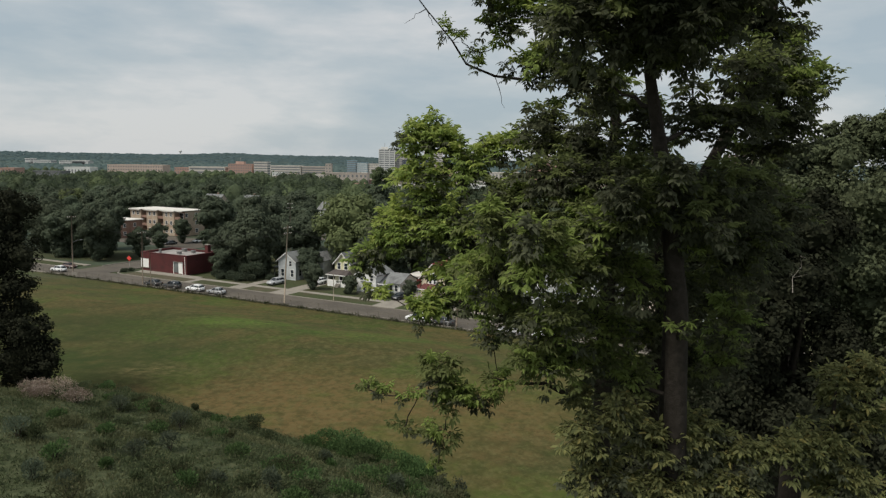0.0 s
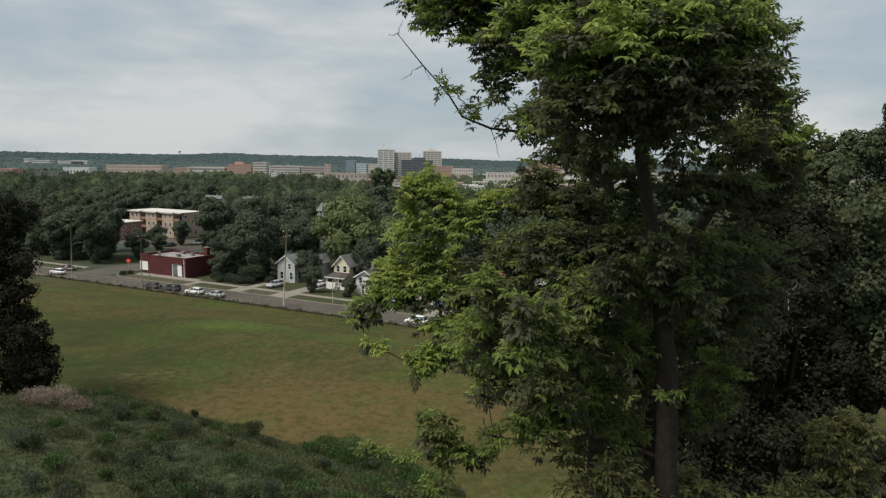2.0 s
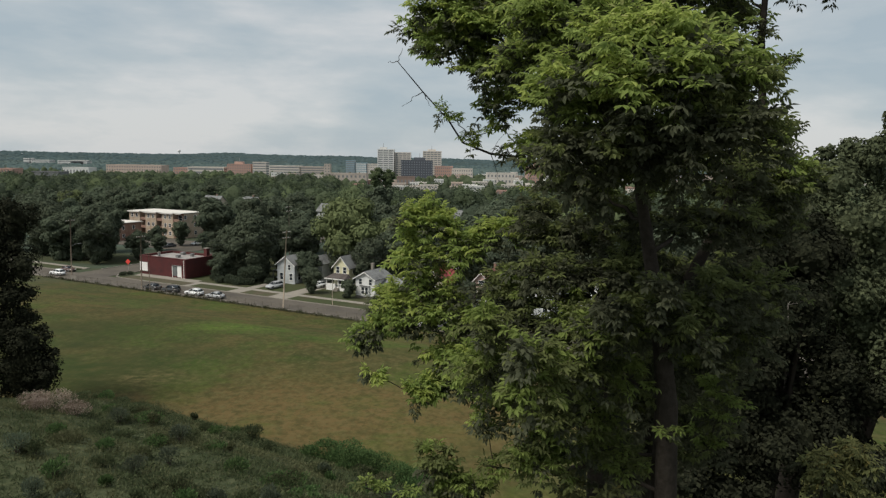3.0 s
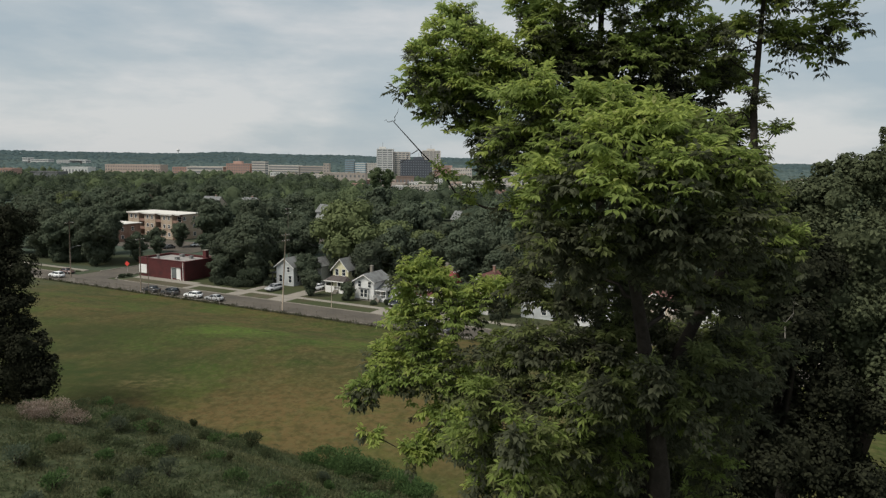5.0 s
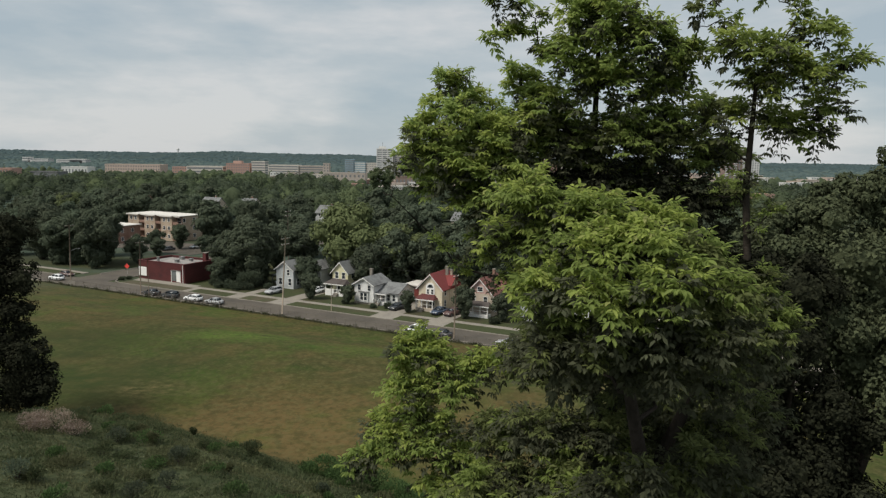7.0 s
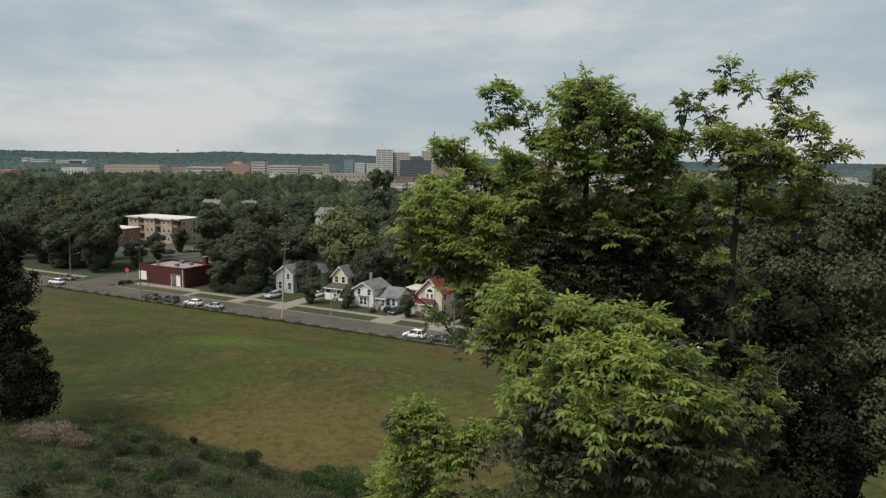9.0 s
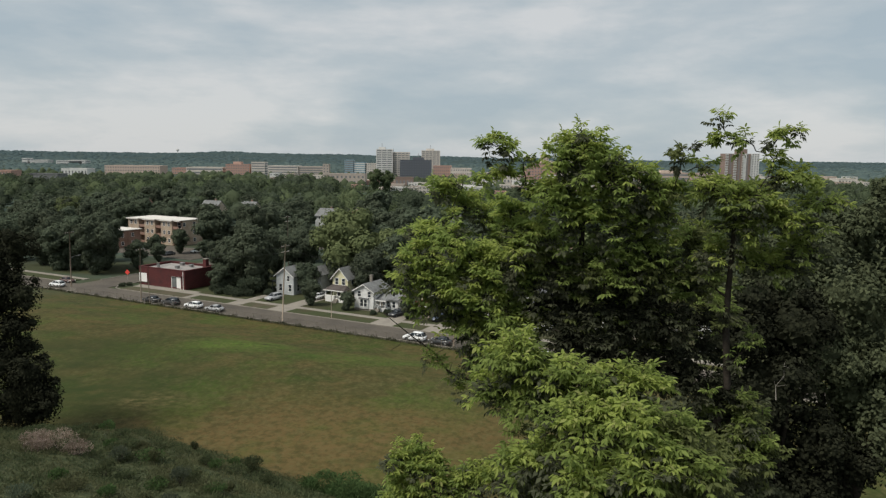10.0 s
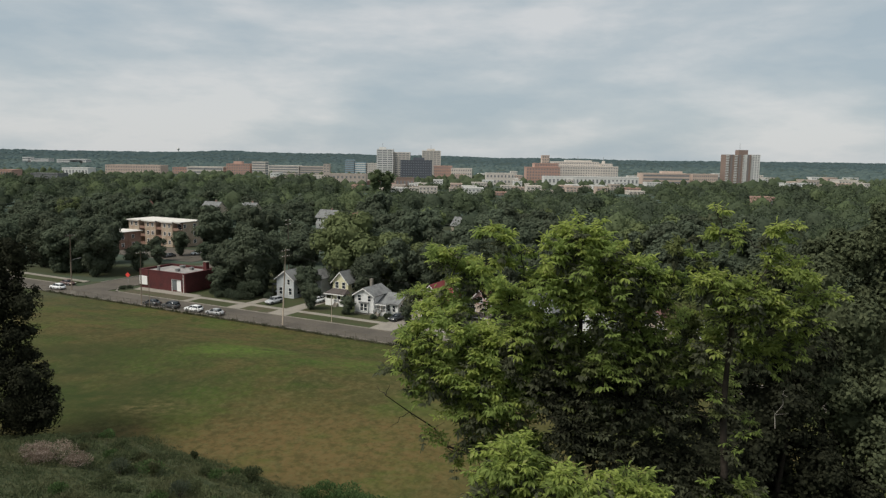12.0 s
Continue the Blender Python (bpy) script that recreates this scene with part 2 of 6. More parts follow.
def raw_mesh(name, verts, faces):
    """A mesh from arrays of corners and of equal-sided faces, quickly."""
    me = bpy.data.meshes.new(name)
    n, k = faces.shape
    me.vertices.add(len(verts))
    me.vertices.foreach_set("co", verts.astype(np.float32).ravel())
    me.loops.add(n * k)
    me.loops.foreach_set("vertex_index", faces.astype(np.int32).ravel())
    me.polygons.add(n)
    me.polygons.foreach_set("loop_start", np.arange(0, n * k, k, dtype=np.int32))
    me.polygons.foreach_set("loop_total", np.full(n, k, dtype=np.int32))
    me.update(calc_edges=True)
    return me


def unit(v):
    return v / np.maximum(np.linalg.norm(v, axis=1, keepdims=True), 1e-9)


def leaf_arrays(base, way, normal, length, width):
    """Pointed leaves folded along the midrib: six corners and two quads each."""
    n = len(base)
    side = unit(np.cross(way, normal))
    normal = np.cross(side, way)
    L, W = length[:, None], width[:, None]
    v = np.empty((n, 6, 3))
    v[:, 0] = base
    v[:, 1] = base + 0.35 * L * way + 0.5 * W * side + 0.12 * W * normal
    v[:, 2] = base + 0.72 * L * way + 0.36 * W * side + 0.08 * W * normal
    v[:, 3] = base + L * way - 0.12 * L * normal
    v[:, 4] = base + 0.72 * L * way - 0.36 * W * side + 0.08 * W * normal
    v[:, 5] = base + 0.35 * L * way - 0.5 * W * side + 0.12 * W * normal
    f = np.arange(n)[:, None, None] * 6 + np.array([[0, 1, 2, 3], [0, 3, 4, 5]])[None]
    return v.reshape(-1, 3), f.reshape(-1, 4)


def kite_arrays(base, way, normal, length, width):
    """Small pointed leaves: one quad each, folded along the midrib."""
    n = len(base)
    side = unit(np.cross(way, normal))
    normal = np.cross(side, way)
    L, W = length[:, None], width[:, None]
    v = np.empty((n, 4, 3))
    v[:, 0] = base
    v[:, 1] = base + 0.48 * L * way + 0.58 * W * side + 0.12 * W * normal
    v[:, 2] = base + L * way - 0.10 * L * normal
    v[:, 3] = base + 0.48 * L * way - 0.58 * W * side + 0.12 * W * normal
    return v.reshape(-1, 3), np.arange(n)[:, None] * 4 + np.arange(4)[None]


def tuft_arrays(base, normal, size, rng):
    """Leafy tufts seen from afar: one bent, lobed quad each."""
    n = len(base)
    a = unit(np.cross(normal, rng.normal(size=(n, 3))))
    b = np.cross(normal, a)
    S = size[:, None]
    v = np.empty((n, 4, 3))
    v[:, 0] = base - 0.6 * S * a
    v[:, 1] = base - 0.42 * S * b * rng.uniform(0.6, 1.2, (n, 1)) + 0.14 * S * normal
    v[:, 2] = base + 0.6 * S * a - 0.16 * S * normal
    v[:, 3] = base + 0.42 * S * b * rng.uniform(0.6, 1.2, (n, 1)) + 0.14 * S * normal
    return v.reshape(-1, 3), (np.arange(n)[:, None] * 4 + np.arange(4)[None])


def ball(rng, n):
    return unit(rng.normal(size=(n, 3)))


def crown_points(lobes, count, rng, shell=0.72, loose=0.40):
    """Places and outward normals of leaf tufts over a crown made of lobes (x, y, z, radius, squash)."""
    lobes = np.array(lobes, float)
    share = lobes[:, 3] ** 2
    pick = rng.choice(len(lobes), count, p=share / share.sum())
    d = ball(rng, count)
    d[:, 2] = np.where(rng.random(count) < 0.35, np.abs(d[:, 2]), d[:, 2])
    bumps = 1 + 0.16 * np.sin(7 * d[:, 0] + pick) * np.sin(6 * d[:, 1] + 2 * pick) + 0.12 * np.sin(13 * d[:, 2] + 9 * d[:, 0] + pick)
    r = lobes[pick, 3] * (shell + (1.04 - shell) * rng.random(count) ** 0.6) * bumps
    p = lobes[pick, :3] + d * r[:, None] * np.column_stack([np.ones(count), np.ones(count), lobes[pick, 4]])
    return p, unit(d + loose * rng.normal(size=(count, 3)) + np.array([0, 0, 0.30]))


def crown_lobes(rng, height, spread, count=14, low=0.35):
    """Random lobes that make up the crown of a broad-leaved tree."""
    rows = [(0, 0, height * 0.66, spread * 0.62, 0.95)]
    for k in range(count):
        a = math.tau * (k * 0.618 + rng.random() * 0.2)
        h = low + (0.9 - low) * (k + 0.5) / count
        reach = spread * (0.62 * math.sin(math.pi * min(1.0, (1.06 - h) * 1.25)) + 0.06) * rng.uniform(0.75, 1.15)
        rows.append((reach * math.cos(a), reach * math.sin(a), height * h, spread * rng.uniform(0.22, 0.42), rng.uniform(0.75, 0.95)))
    rows.append((spread * rng.uniform(-0.2, 0.2), spread * rng.uniform(-0.2, 0.2), height - spread * 0.30, spread * 0.32, 0.9))
    return rows


def broad_tree(name, m, label, height, spread, leaves, size, leaf, seed, lobes=None, group="", low=0.35, shell=0.72, loose=0.40, core=0.03):
    rng = np.random.default_rng(seed)
    ob = empty(name, m, label, "tree", group)
    lobes = lobes or crown_lobes(rng, height, spread, low=low)
    bm = bmesh.new()
    bend = rng.normal(size=2) * spread * 0.05
    tube(bm, [(0, 0, -0.3), (bend[0] * 0.3, bend[1] * 0.3, height * 0.18), (bend[0], bend[1], height * 0.42), (0, 0, height * 0.74)],
         [0.030 * height, 0.022 * height, 0.016 * height, 0.005 * height], 8)
    part("trunk", bm, BARK, ob)
    bm = bmesh.new()
    for x, y, z, r, _ in lobes[1:8]:
        tube(bm, [(bend[0] * 0.6, bend[1] * 0.6, z * 0.55), (x * 0.45, y * 0.45, z * 0.78), (x, y, z + r * 0.2)], [0.010 * height, 0.006 * height, 0.002 * height], 5)
    part("limb", bm, BARK, ob)
    bm = bmesh.new()
    for k, (x, y, z, r, squash) in enumerate(lobes):
        made = bmesh.ops.create_icosphere(bm, subdivisions=2, radius=1.0)["verts"]
        for v in made:
            d = v.co.copy()
            bumps = 1 + 0.16 * math.sin(7 * d.x + k) * math.sin(6 * d.y + 2 * k) + 0.12 * math.sin(13 * d.z + 9 * d.x + k)
            v.co = Vector((x, y, z)) + Vector((d.x, d.y, d.z * squash)) * (r * (shell - core) * bumps)
    part("inner_crown", bm, leaf, ob)
    p, nrm = crown_points(lobes, leaves, rng, shell, loose)
    v, f = tuft_arrays(p, nrm, rng.uniform(0.7, 1.3, leaves) * size, rng)
    link_mesh("crown", raw_mesh("crown", v, f), leaf, ob)
    return ob

# ---------------------------------------------------------------- the plan
# The street runs slantwise: u along it, n across it and away from the field; the field's fence stands at n = 0.
U, N, CORNER = Vector((0.8870, -0.4618, 0)), Vector((0.4618, 0.8870, 0)), Vector((-46.9, 153.0, 0))
STREET_TURN = math.degrees(math.atan2(U.y, U.x))


def street(u, n, z=0.0, turn=0.0):
    """A pose in the street's own axes: local x along the street, local y away from the field."""
    p = CORNER + u * U + n * N
    return pose(p.x, p.y, z, 0, 0, STREET_TURN + turn)


def smooth(a, b, v):
    k = np.clip((v - a) / (b - a), 0, 1)
    return k * k * (3 - 2 * k)


def toe(x):
    """How far ahead the foot of the bluff lies."""
    return np.where(x < 0, 59 - 0.60 * np.maximum(x, -34), np.maximum(59 - 1.6 * x, 30))


def wave(x, y, s, k):
    return np.sin(x / s + k) * np.cos(y / s * 1.13 + 2 * k) + 0.5 * np.sin(x / s * 2.3 + y / s * 1.7 + k)


def ground_z(x, y):
    x, y = np.asarray(x, float), np.asarray(y, float)
    n = (x - CORNER.x) * N.x + (y - CORNER.y) * N.y
    field = 3.2 * (1 - smooth(-30, -1.5, n)) + 0.12 * wave(x, y, 9.0, 1.0) * (1 - smooth(-20, -3, n))
    v = 0.38 * np.maximum(toe(x) - y, 0)
    bluff = v / (1 + (v / 11.5) ** 6) ** (1 / 6)
    bluff = bluff + 0.42 * wave(x, y, 3.1, 0.4) * smooth(0.5, 4, v)
    bluff = bluff * smooth(-160, -60, y)
    far = np.hypot(x, y)
    hills = smooth(2300, 4300, far) * (33 - 15 * smooth(-1200, 1900, x) + 5 * wave(x, y, 610, 0.3) + 4 * wave(x, y, 233, 1.3)) + smooth(1800, 2600, far) * 3 * wave(x, y, 190, 2.0)
    town = 0.0
    return field + bluff + np.maximum(hills, 0) + town


# ---------------------------------------------------------------- ground: one sheet to the horizon


def ground_material():
    m = material("ground", (0.031, 0.038, 0.0125), (0.053, 0.052, 0.0195), 1.3, 0.97, 0.9, world_space=True, spec=0.1)
    nt = m.node_tree
    link = nt.links.new
    bsdf = nt.nodes["Principled BSDF"]
    where = nt.nodes.new("ShaderNodeNewGeometry").outputs["Position"]
    base = bsdf.inputs["Base Color"].links[0].from_socket

    def over(colour, mask, below):
        mx = nt.nodes.new("ShaderNodeMix")
        mx.data_type = "RGBA"
        mx.inputs[7].default_value = (*colour, 1)
        link(mask, mx.inputs[0])
        link(below, mx.inputs[6])
        return mx.outputs[2]

    def times(a, b):
        mt = nt.nodes.new("ShaderNodeMath")
        mt.operation = "MULTIPLY"
        link(a, mt.inputs[0])
        if isinstance(b, float):
            mt.inputs[1].default_value = b
        else:
            link(b, mt.inputs[1])
        return mt.outputs[0]

    def blotch(scale, low, high, stretch=(1, 1, 1), seed=0.0):
        mp = nt.nodes.new("ShaderNodeMapping")
        mp.inputs["Scale"].default_value = stretch
        mp.inputs["Location"].default_value = (seed, seed, 0)
        mp.inputs["Rotation"].default_value = (0, 0, radians(-STREET_TURN))
        link(where, mp.inputs["Vector"])
        nz = node(nt, "ShaderNodeTexNoise", Scale=scale, Detail=5.0, Roughness=0.62)
        link(mp.outputs[0], nz.inputs["Vector"])
        mr = node(nt, "ShaderNodeMapRange", **{"From Min": low, "From Max": high})
        link(nz.outputs[0], mr.inputs[0])
        return mr.outputs[0]

    def around(x, y, rx, ry):
        mp = nt.nodes.new("ShaderNodeMapping")
        mp.vector_type = "TEXTURE"
        mp.inputs["Location"].default_value = (x, y, 0)
        mp.inputs["Scale"].default_value = (rx, ry, 1000)
        link(where, mp.inputs["Vector"])
        ln = nt.nodes.new("ShaderNodeVectorMath")
        ln.operation = "LENGTH"
        link(mp.outputs[0], ln.inputs[0])
        mr = node(nt, "ShaderNodeMapRange", **{"From Min": 1.0, "From Max": 0.25})
        link(ln.outputs["Value"], mr.inputs[0])
        return mr.outputs[0]

    colour = over((0.035, 0.054, 0.011), blotch(0.045, 0.40, 0.60, (1, 1.9, 1)), base)
    colour = over((0.080, 0.059, 0.022), blotch(0.06, 0.50, 0.68, (1, 1.7, 1), 40.0), colour)
    colour = over((0.100, 0.066, 0.026), times(around(-14, 80, 38, 19), blotch(0.25, 0.18, 0.52, (1, 2.5, 1), 7.0)), colour)
    colour = over((0.084, 0.062, 0.023), times(around(6, 112, 30, 17), blotch(0.2, 0.30, 0.66, (1, 2.5, 1), 17.0)), colour)
    colour = over((0.078, 0.056, 0.021), times(around(-62, 134, 30, 10), blotch(0.2, 0.32, 0.66, (1, 2.5, 1), 21.0)), colour)
    colour = over((0.037, 0.069, 0.012), times(around(-26, 112, 26, 12), blotch(0.15, 0.34, 0.62, (1, 2.2, 1), 3.0)), colour)
    colour = over((0.062, 0.108, 0.016), times(around(-34, 119, 10, 7), blotch(0.3, 0.25, 0.55, (1, 2, 1), 9.0)), colour)
    colour = over((0.132, 0.100, 0.043), times(around(-38, 90, 9, 5.0), blotch(0.45, 0.46, 0.62, (1, 1.6, 1), 5.0)), colour)
    colour = over((0.085, 0.074, 0.029), times(blotch(0.42, 0.44, 0.64, (1, 0.9, 1), 11.0), 0.6), colour)
    colour = over((0.038, 0.040, 0.013), times(blotch(0.6, 0.48, 0.66, (1, 0.9, 1), 51.0), 0.55), colour)
    colour = over((0.096, 0.069, 0.028), times(blotch(0.11, 0.48, 0.62, (1, 1.0, 1), 91.0), 0.65), colour)
    colour = over((0.050, 0.077, 0.015), times(blotch(0.09, 0.50, 0.62, (1, 1.0, 1), 97.0), 0.7), colour)
    colour = over((0.108, 0.075, 0.030), times(around(-12, 76, 34, 15), blotch(0.3, 0.25, 0.6, (1, 2.0, 1), 29.0)), colour)
    colour = over((0.175, 0.135, 0.062), times(around(-38, 90, 8, 4.5), blotch(0.7, 0.42, 0.60, (1, 1.6, 1), 5.0)), colour)
    colour = over((0.080, 0.126, 0.022), times(around(-34, 119, 12, 6.5), blotch(0.3, 0.3, 0.6, (1, 2, 1), 9.0)), colour)
    colour = over((0.060, 0.096, 0.017), times(around(-12, 113, 17, 6), blotch(0.25, 0.36, 0.62, (1, 2, 1), 19.0)), colour)
    colour = over((0.024, 0.034, 0.009), times(around(-30, 121, 2.6, 1.3), blotch(0.6, 0.3, 0.5, (1, 1, 1), 33.0)), colour)
    colour = over((0.030, 0.034, 0.010), times(blotch(1.5, 0.46, 0.62, (1, 0.8, 1), 61.0), 0.42), colour)
    colour = over((0.108, 0.098, 0.041), times(blotch(1.8, 0.52, 0.66, (1, 0.8, 1), 67.0), 0.42), colour)
    colour = over((0.110, 0.098, 0.040), times(blotch(0.9, 0.50, 0.68, (1, 0.8, 1), 71.0), 0.42), colour)
    colour = over((0.026, 0.034, 0.010), times(blotch(0.7, 0.50, 0.66, (1, 0.8, 1), 83.0), 0.42), colour)
    colour = over((0.028, 0.042, 0.011), times(around(-52, 92, 24, 12), blotch(0.16, 0.30, 0.58, (1, 1.6, 1), 23.0)), colour)
    colour = over((0.034, 0.048, 0.013), times(around(-66, 112, 20, 14), blotch(0.16, 0.34, 0.62, (1, 1.6, 1), 37.0)), colour)
    colour = over((0.030, 0.036, 0.012), times(times(around(-66, 104, 46, 34), blotch(0.12, 0.30, 0.60, (1, 1.4, 1), 57.0)), 0.75), colour)
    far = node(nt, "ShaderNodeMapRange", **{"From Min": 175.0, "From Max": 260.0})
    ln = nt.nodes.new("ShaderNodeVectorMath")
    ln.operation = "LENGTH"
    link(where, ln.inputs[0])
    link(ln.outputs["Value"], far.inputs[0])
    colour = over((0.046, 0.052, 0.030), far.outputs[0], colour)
    # Far woodland patches in a bluish green: haze put into the ground colour.
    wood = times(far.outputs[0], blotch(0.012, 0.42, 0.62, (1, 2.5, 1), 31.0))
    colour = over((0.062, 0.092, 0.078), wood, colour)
    part_z = nt.nodes.new("ShaderNodeSeparateXYZ")
    link(where, part_z.inputs[0])
    hill = node(nt, "ShaderNodeMapRange", **{"From Min": 4.0, "From Max": 4.8})
    link(part_z.outputs[2], hill.inputs[0])
    near = node(nt, "ShaderNodeMapRange", **{"From Min": 110.0, "From Max": 90.0})
    link(part_z.outputs[1], near.inputs[0])
    slope = times(hill.outputs[0], near.outputs[0])
    colour = over((0.040, 0.050, 0.024), slope, colour)
    colour = over((0.066, 0.074, 0.038), times(slope, blotch(1.4, 0.42, 0.60, (1, 1, 1), 43.0)), colour)
    # Blue tint grows with distance towards the ridge: haze painted into the ground.
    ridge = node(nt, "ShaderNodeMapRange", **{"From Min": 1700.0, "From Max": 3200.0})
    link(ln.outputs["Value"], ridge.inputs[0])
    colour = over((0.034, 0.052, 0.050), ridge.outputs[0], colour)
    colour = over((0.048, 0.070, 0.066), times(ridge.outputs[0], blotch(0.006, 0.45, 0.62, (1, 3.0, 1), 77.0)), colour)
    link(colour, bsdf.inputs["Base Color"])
    return m


def ground_sheet():
    def line(half, fine, step, grow):
        a, s = [0.0], step
        while a[-1] < half:
            if a[-1] > fine:
                s *= grow
            a.append(a[-1] + s)
        return np.array(a)
    right = line(4950, 60, 1.6, 1.075)
    ahead = line(4950, 190, 1.6, 1.05)
    xs = np.concatenate([-right[:0:-1], right])
    ys = np.concatenate([-line(400, 5, 6, 1.3)[:0:-1], ahead])
    X, Y = np.meshgrid(xs, ys)
    Z = ground_z(X, Y)
    v = np.column_stack([X.ravel(), Y.ravel(), Z.ravel()])
    w = len(xs)
    i = (np.arange(len(ys) - 1)[:, None] * w + np.arange(w - 1)[None]).ravel()
    me = raw_mesh("ground", v, np.column_stack([i, i + 1, i + w + 1, i + w]))
    me.polygons.foreach_set("use_smooth", np.ones(len(i), dtype=bool))
    tagged(link_mesh("ground", me, GROUND), "mown field, dry in patches, running out to wooded hills tinted by haze", "ground", kind="structure")


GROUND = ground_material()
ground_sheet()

# ---------------------------------------------------------------- street, kerbs, pavements


def slab(name, mat, u0, u1, n0, n1, z, label, depth=0.3):
    ob = part(name, boxes((u0, u1, n0, n1, z - depth, z)), mat)
    ob.matrix_world = street(0, 0)
    return tagged(ob, label, name.split("_")[-1], kind="structure")


slab("road", ASPHALT, -260, 220, 1.0, 9.1, 0.10, "worn grey asphalt street beside the fenced field")
slab("side_road", ASPHALT, -62.0, -50.5, 9.1, 120, 0.096, "worn asphalt side street leading off between trees")
for u0, u1, n0, n1 in ((-260, -66, 9.1, 9.35), (-46, 220, 9.1, 9.35), (-260, 220, 0.75, 1.0)):
    slab("kerb", CONCRETE, u0, u1, n0, n1, 0.24, "pale concrete kerb along the street")
slab("kerb", CONCRETE, -50.5, -50.2, 16.0, 120, 0.24, "pale concrete kerb along the side street")
slab("kerb", CONCRETE, -62.3, -62.0, 16.0, 120, 0.24, "pale concrete kerb along the side street")
for u0, u1, mat, label in ((-45.5, -23.5, DIRT, "thin worn grass verge"), (-21.5, -9.0, LAWN, "green grass verge between drives"), (-5.0, 3.6, DIRT, "worn brown grass verge"),
                           (9.0, 31.5, LAWN, "green grass verge between drives"), (37.0, 44.0, LAWN, "green grass verge"), (49.0, 70.0, LAWN, "green grass verge"),
                           (-120, -67, LAWN, "green grass verge under trees")):
    slab("verge", mat, u0, u1, 9.35, 13.5, 0.22, label)
for u0, u1 in ((-120, -66), (-46, 120)):
    slab("pavement", CONCRETE, u0, u1, 13.5, 15.3, 0.23, "pale concrete pavement in front of the houses")
for u0, u1, n1 in ((-23.5, -21.5, 16.5), (-9.0, -5.0, 26), (3.6, 9.0, 30), (31.5, 37.0, 30), (44.0, 49.0, 30)):
    slab("driveway", CONCRETE, u0, u1, 9.35, 13.5, 0.226, "pale concrete drive crossing the verge")
    if n1 > 17:
        slab("driveway", CONCRETE, u0 + 0.5, u1 - 0.8, 15.3, n1, 0.2, "pale concrete drive beside a house")
slab("forecourt", CONCRETE, -46.5, -24.5, 15.3, 16.65, 0.228, "concrete strip in front of the brick building")
slab("yard", LAWN, -8, 120, 15.3, 60, 0.16, "lawn round the houses")
slab("yard", LAWN, -28, -9.0, 15.3, 40, 0.162, "lawn beside the brick building")
slab("parking", ASPHALT, -125, -70, 56, 78, 0.12, "asphalt car park in front of the apartments")

# kerb that turns the corner
bm = bmesh.new()
tube(bm, [(-46.0, 9.2, 0.18), (-48.2, 9.9, 0.18), (-49.8, 11.8, 0.18), (-50.4, 16.2, 0.18)], [0.16] * 4, 6)
ob = part("kerb", bm, CONCRETE)
ob.matrix_world = street(0, 0)
tagged(ob, "curved concrete kerb at the street corner", "kerb", kind="structure")


# ---------------------------------------------------------------- fence along the field


def field_fence():
    ob = empty("fence", street(0, 0, 0.0), "low weathered chain-link fence along the field", "fence")
    post = None
    for k in range(70):
        u = -64 + 2.4 * k
        if post is None:
            bm = bmesh.new()
            tube(bm, [(0, 0, -0.4), (0, 0, 1.62), (0, 0, 1.67)], [0.065, 0.065, 0.015], 6)
            post = part("post", bm, FENCE_STEEL, ob)
            post.location = (u, 0, 0)
        else:
            p = new("post", post.data)
            p.parent, p.location = ob, (u, 0.03 * math.sin(5.0 * k), -0.05 * abs(math.sin(3.1 * k)))
    for z in (0.12, 1.58):
        bm = bmesh.new()
        tube(bm, [(-64, 0, z), (20, 0.0, z), (104, 0, z)], [0.022] * 3, 5)
        part("rail", bm, FENCE_STEEL, ob)
    bm = bmesh.new()
    for k in range(420):                     # woven wire as slanting strands both ways
        u = -64 + 0.4 * k
        for s in (1, -1):
            a, b = (u, 0.004 * s, 0.1), (u + s * 1.45, 0.004 * s, 1.56)
            vs = [bm.verts.new((p[0] + e, p[1], p[2])) for p in (a, b) for e in (-0.012, 0.012)]
            bm.faces.new((vs[0], vs[1], vs[3], vs[2]))
    part("wire", bm, FENCE_STEEL, ob)
    part("board_panel", boxes(*[(-52.4 + 0.42 * k, -52.02 + 0.42 * k, -0.10, -0.06, 0.1, 1.5 + 0.04 * (k % 2)) for k in range(5)]), BARK_PALE, ob, "pale weathered boards wired to the mesh")
    rng = np.random.default_rng(8)
    n = 5200
    base = np.column_stack([rng.uniform(-64, 104, n), rng.normal(0, 0.28, n), np.full(n, 0.05)])
    way = unit(np.column_stack([rng.normal(0, 0.4, n), rng.normal(0, 0.4, n), np.ones(n)]))
    v, f = leaf_arrays(base, way, ball(rng, n), rng.uniform(0.25, 0.85, n) * (0.6 + 0.5 * np.sin(base[:, 0] * 0.7) ** 2), rng.uniform(0.03, 0.09, n))
    w = link_mesh("weeds_under_fence", raw_mesh("weeds", v, f), WEED)
    w.matrix_world = street(0, 0)
    tagged(w, "uncut weeds along the foot of the fence", "weeds", kind="stuff")


field_fence()


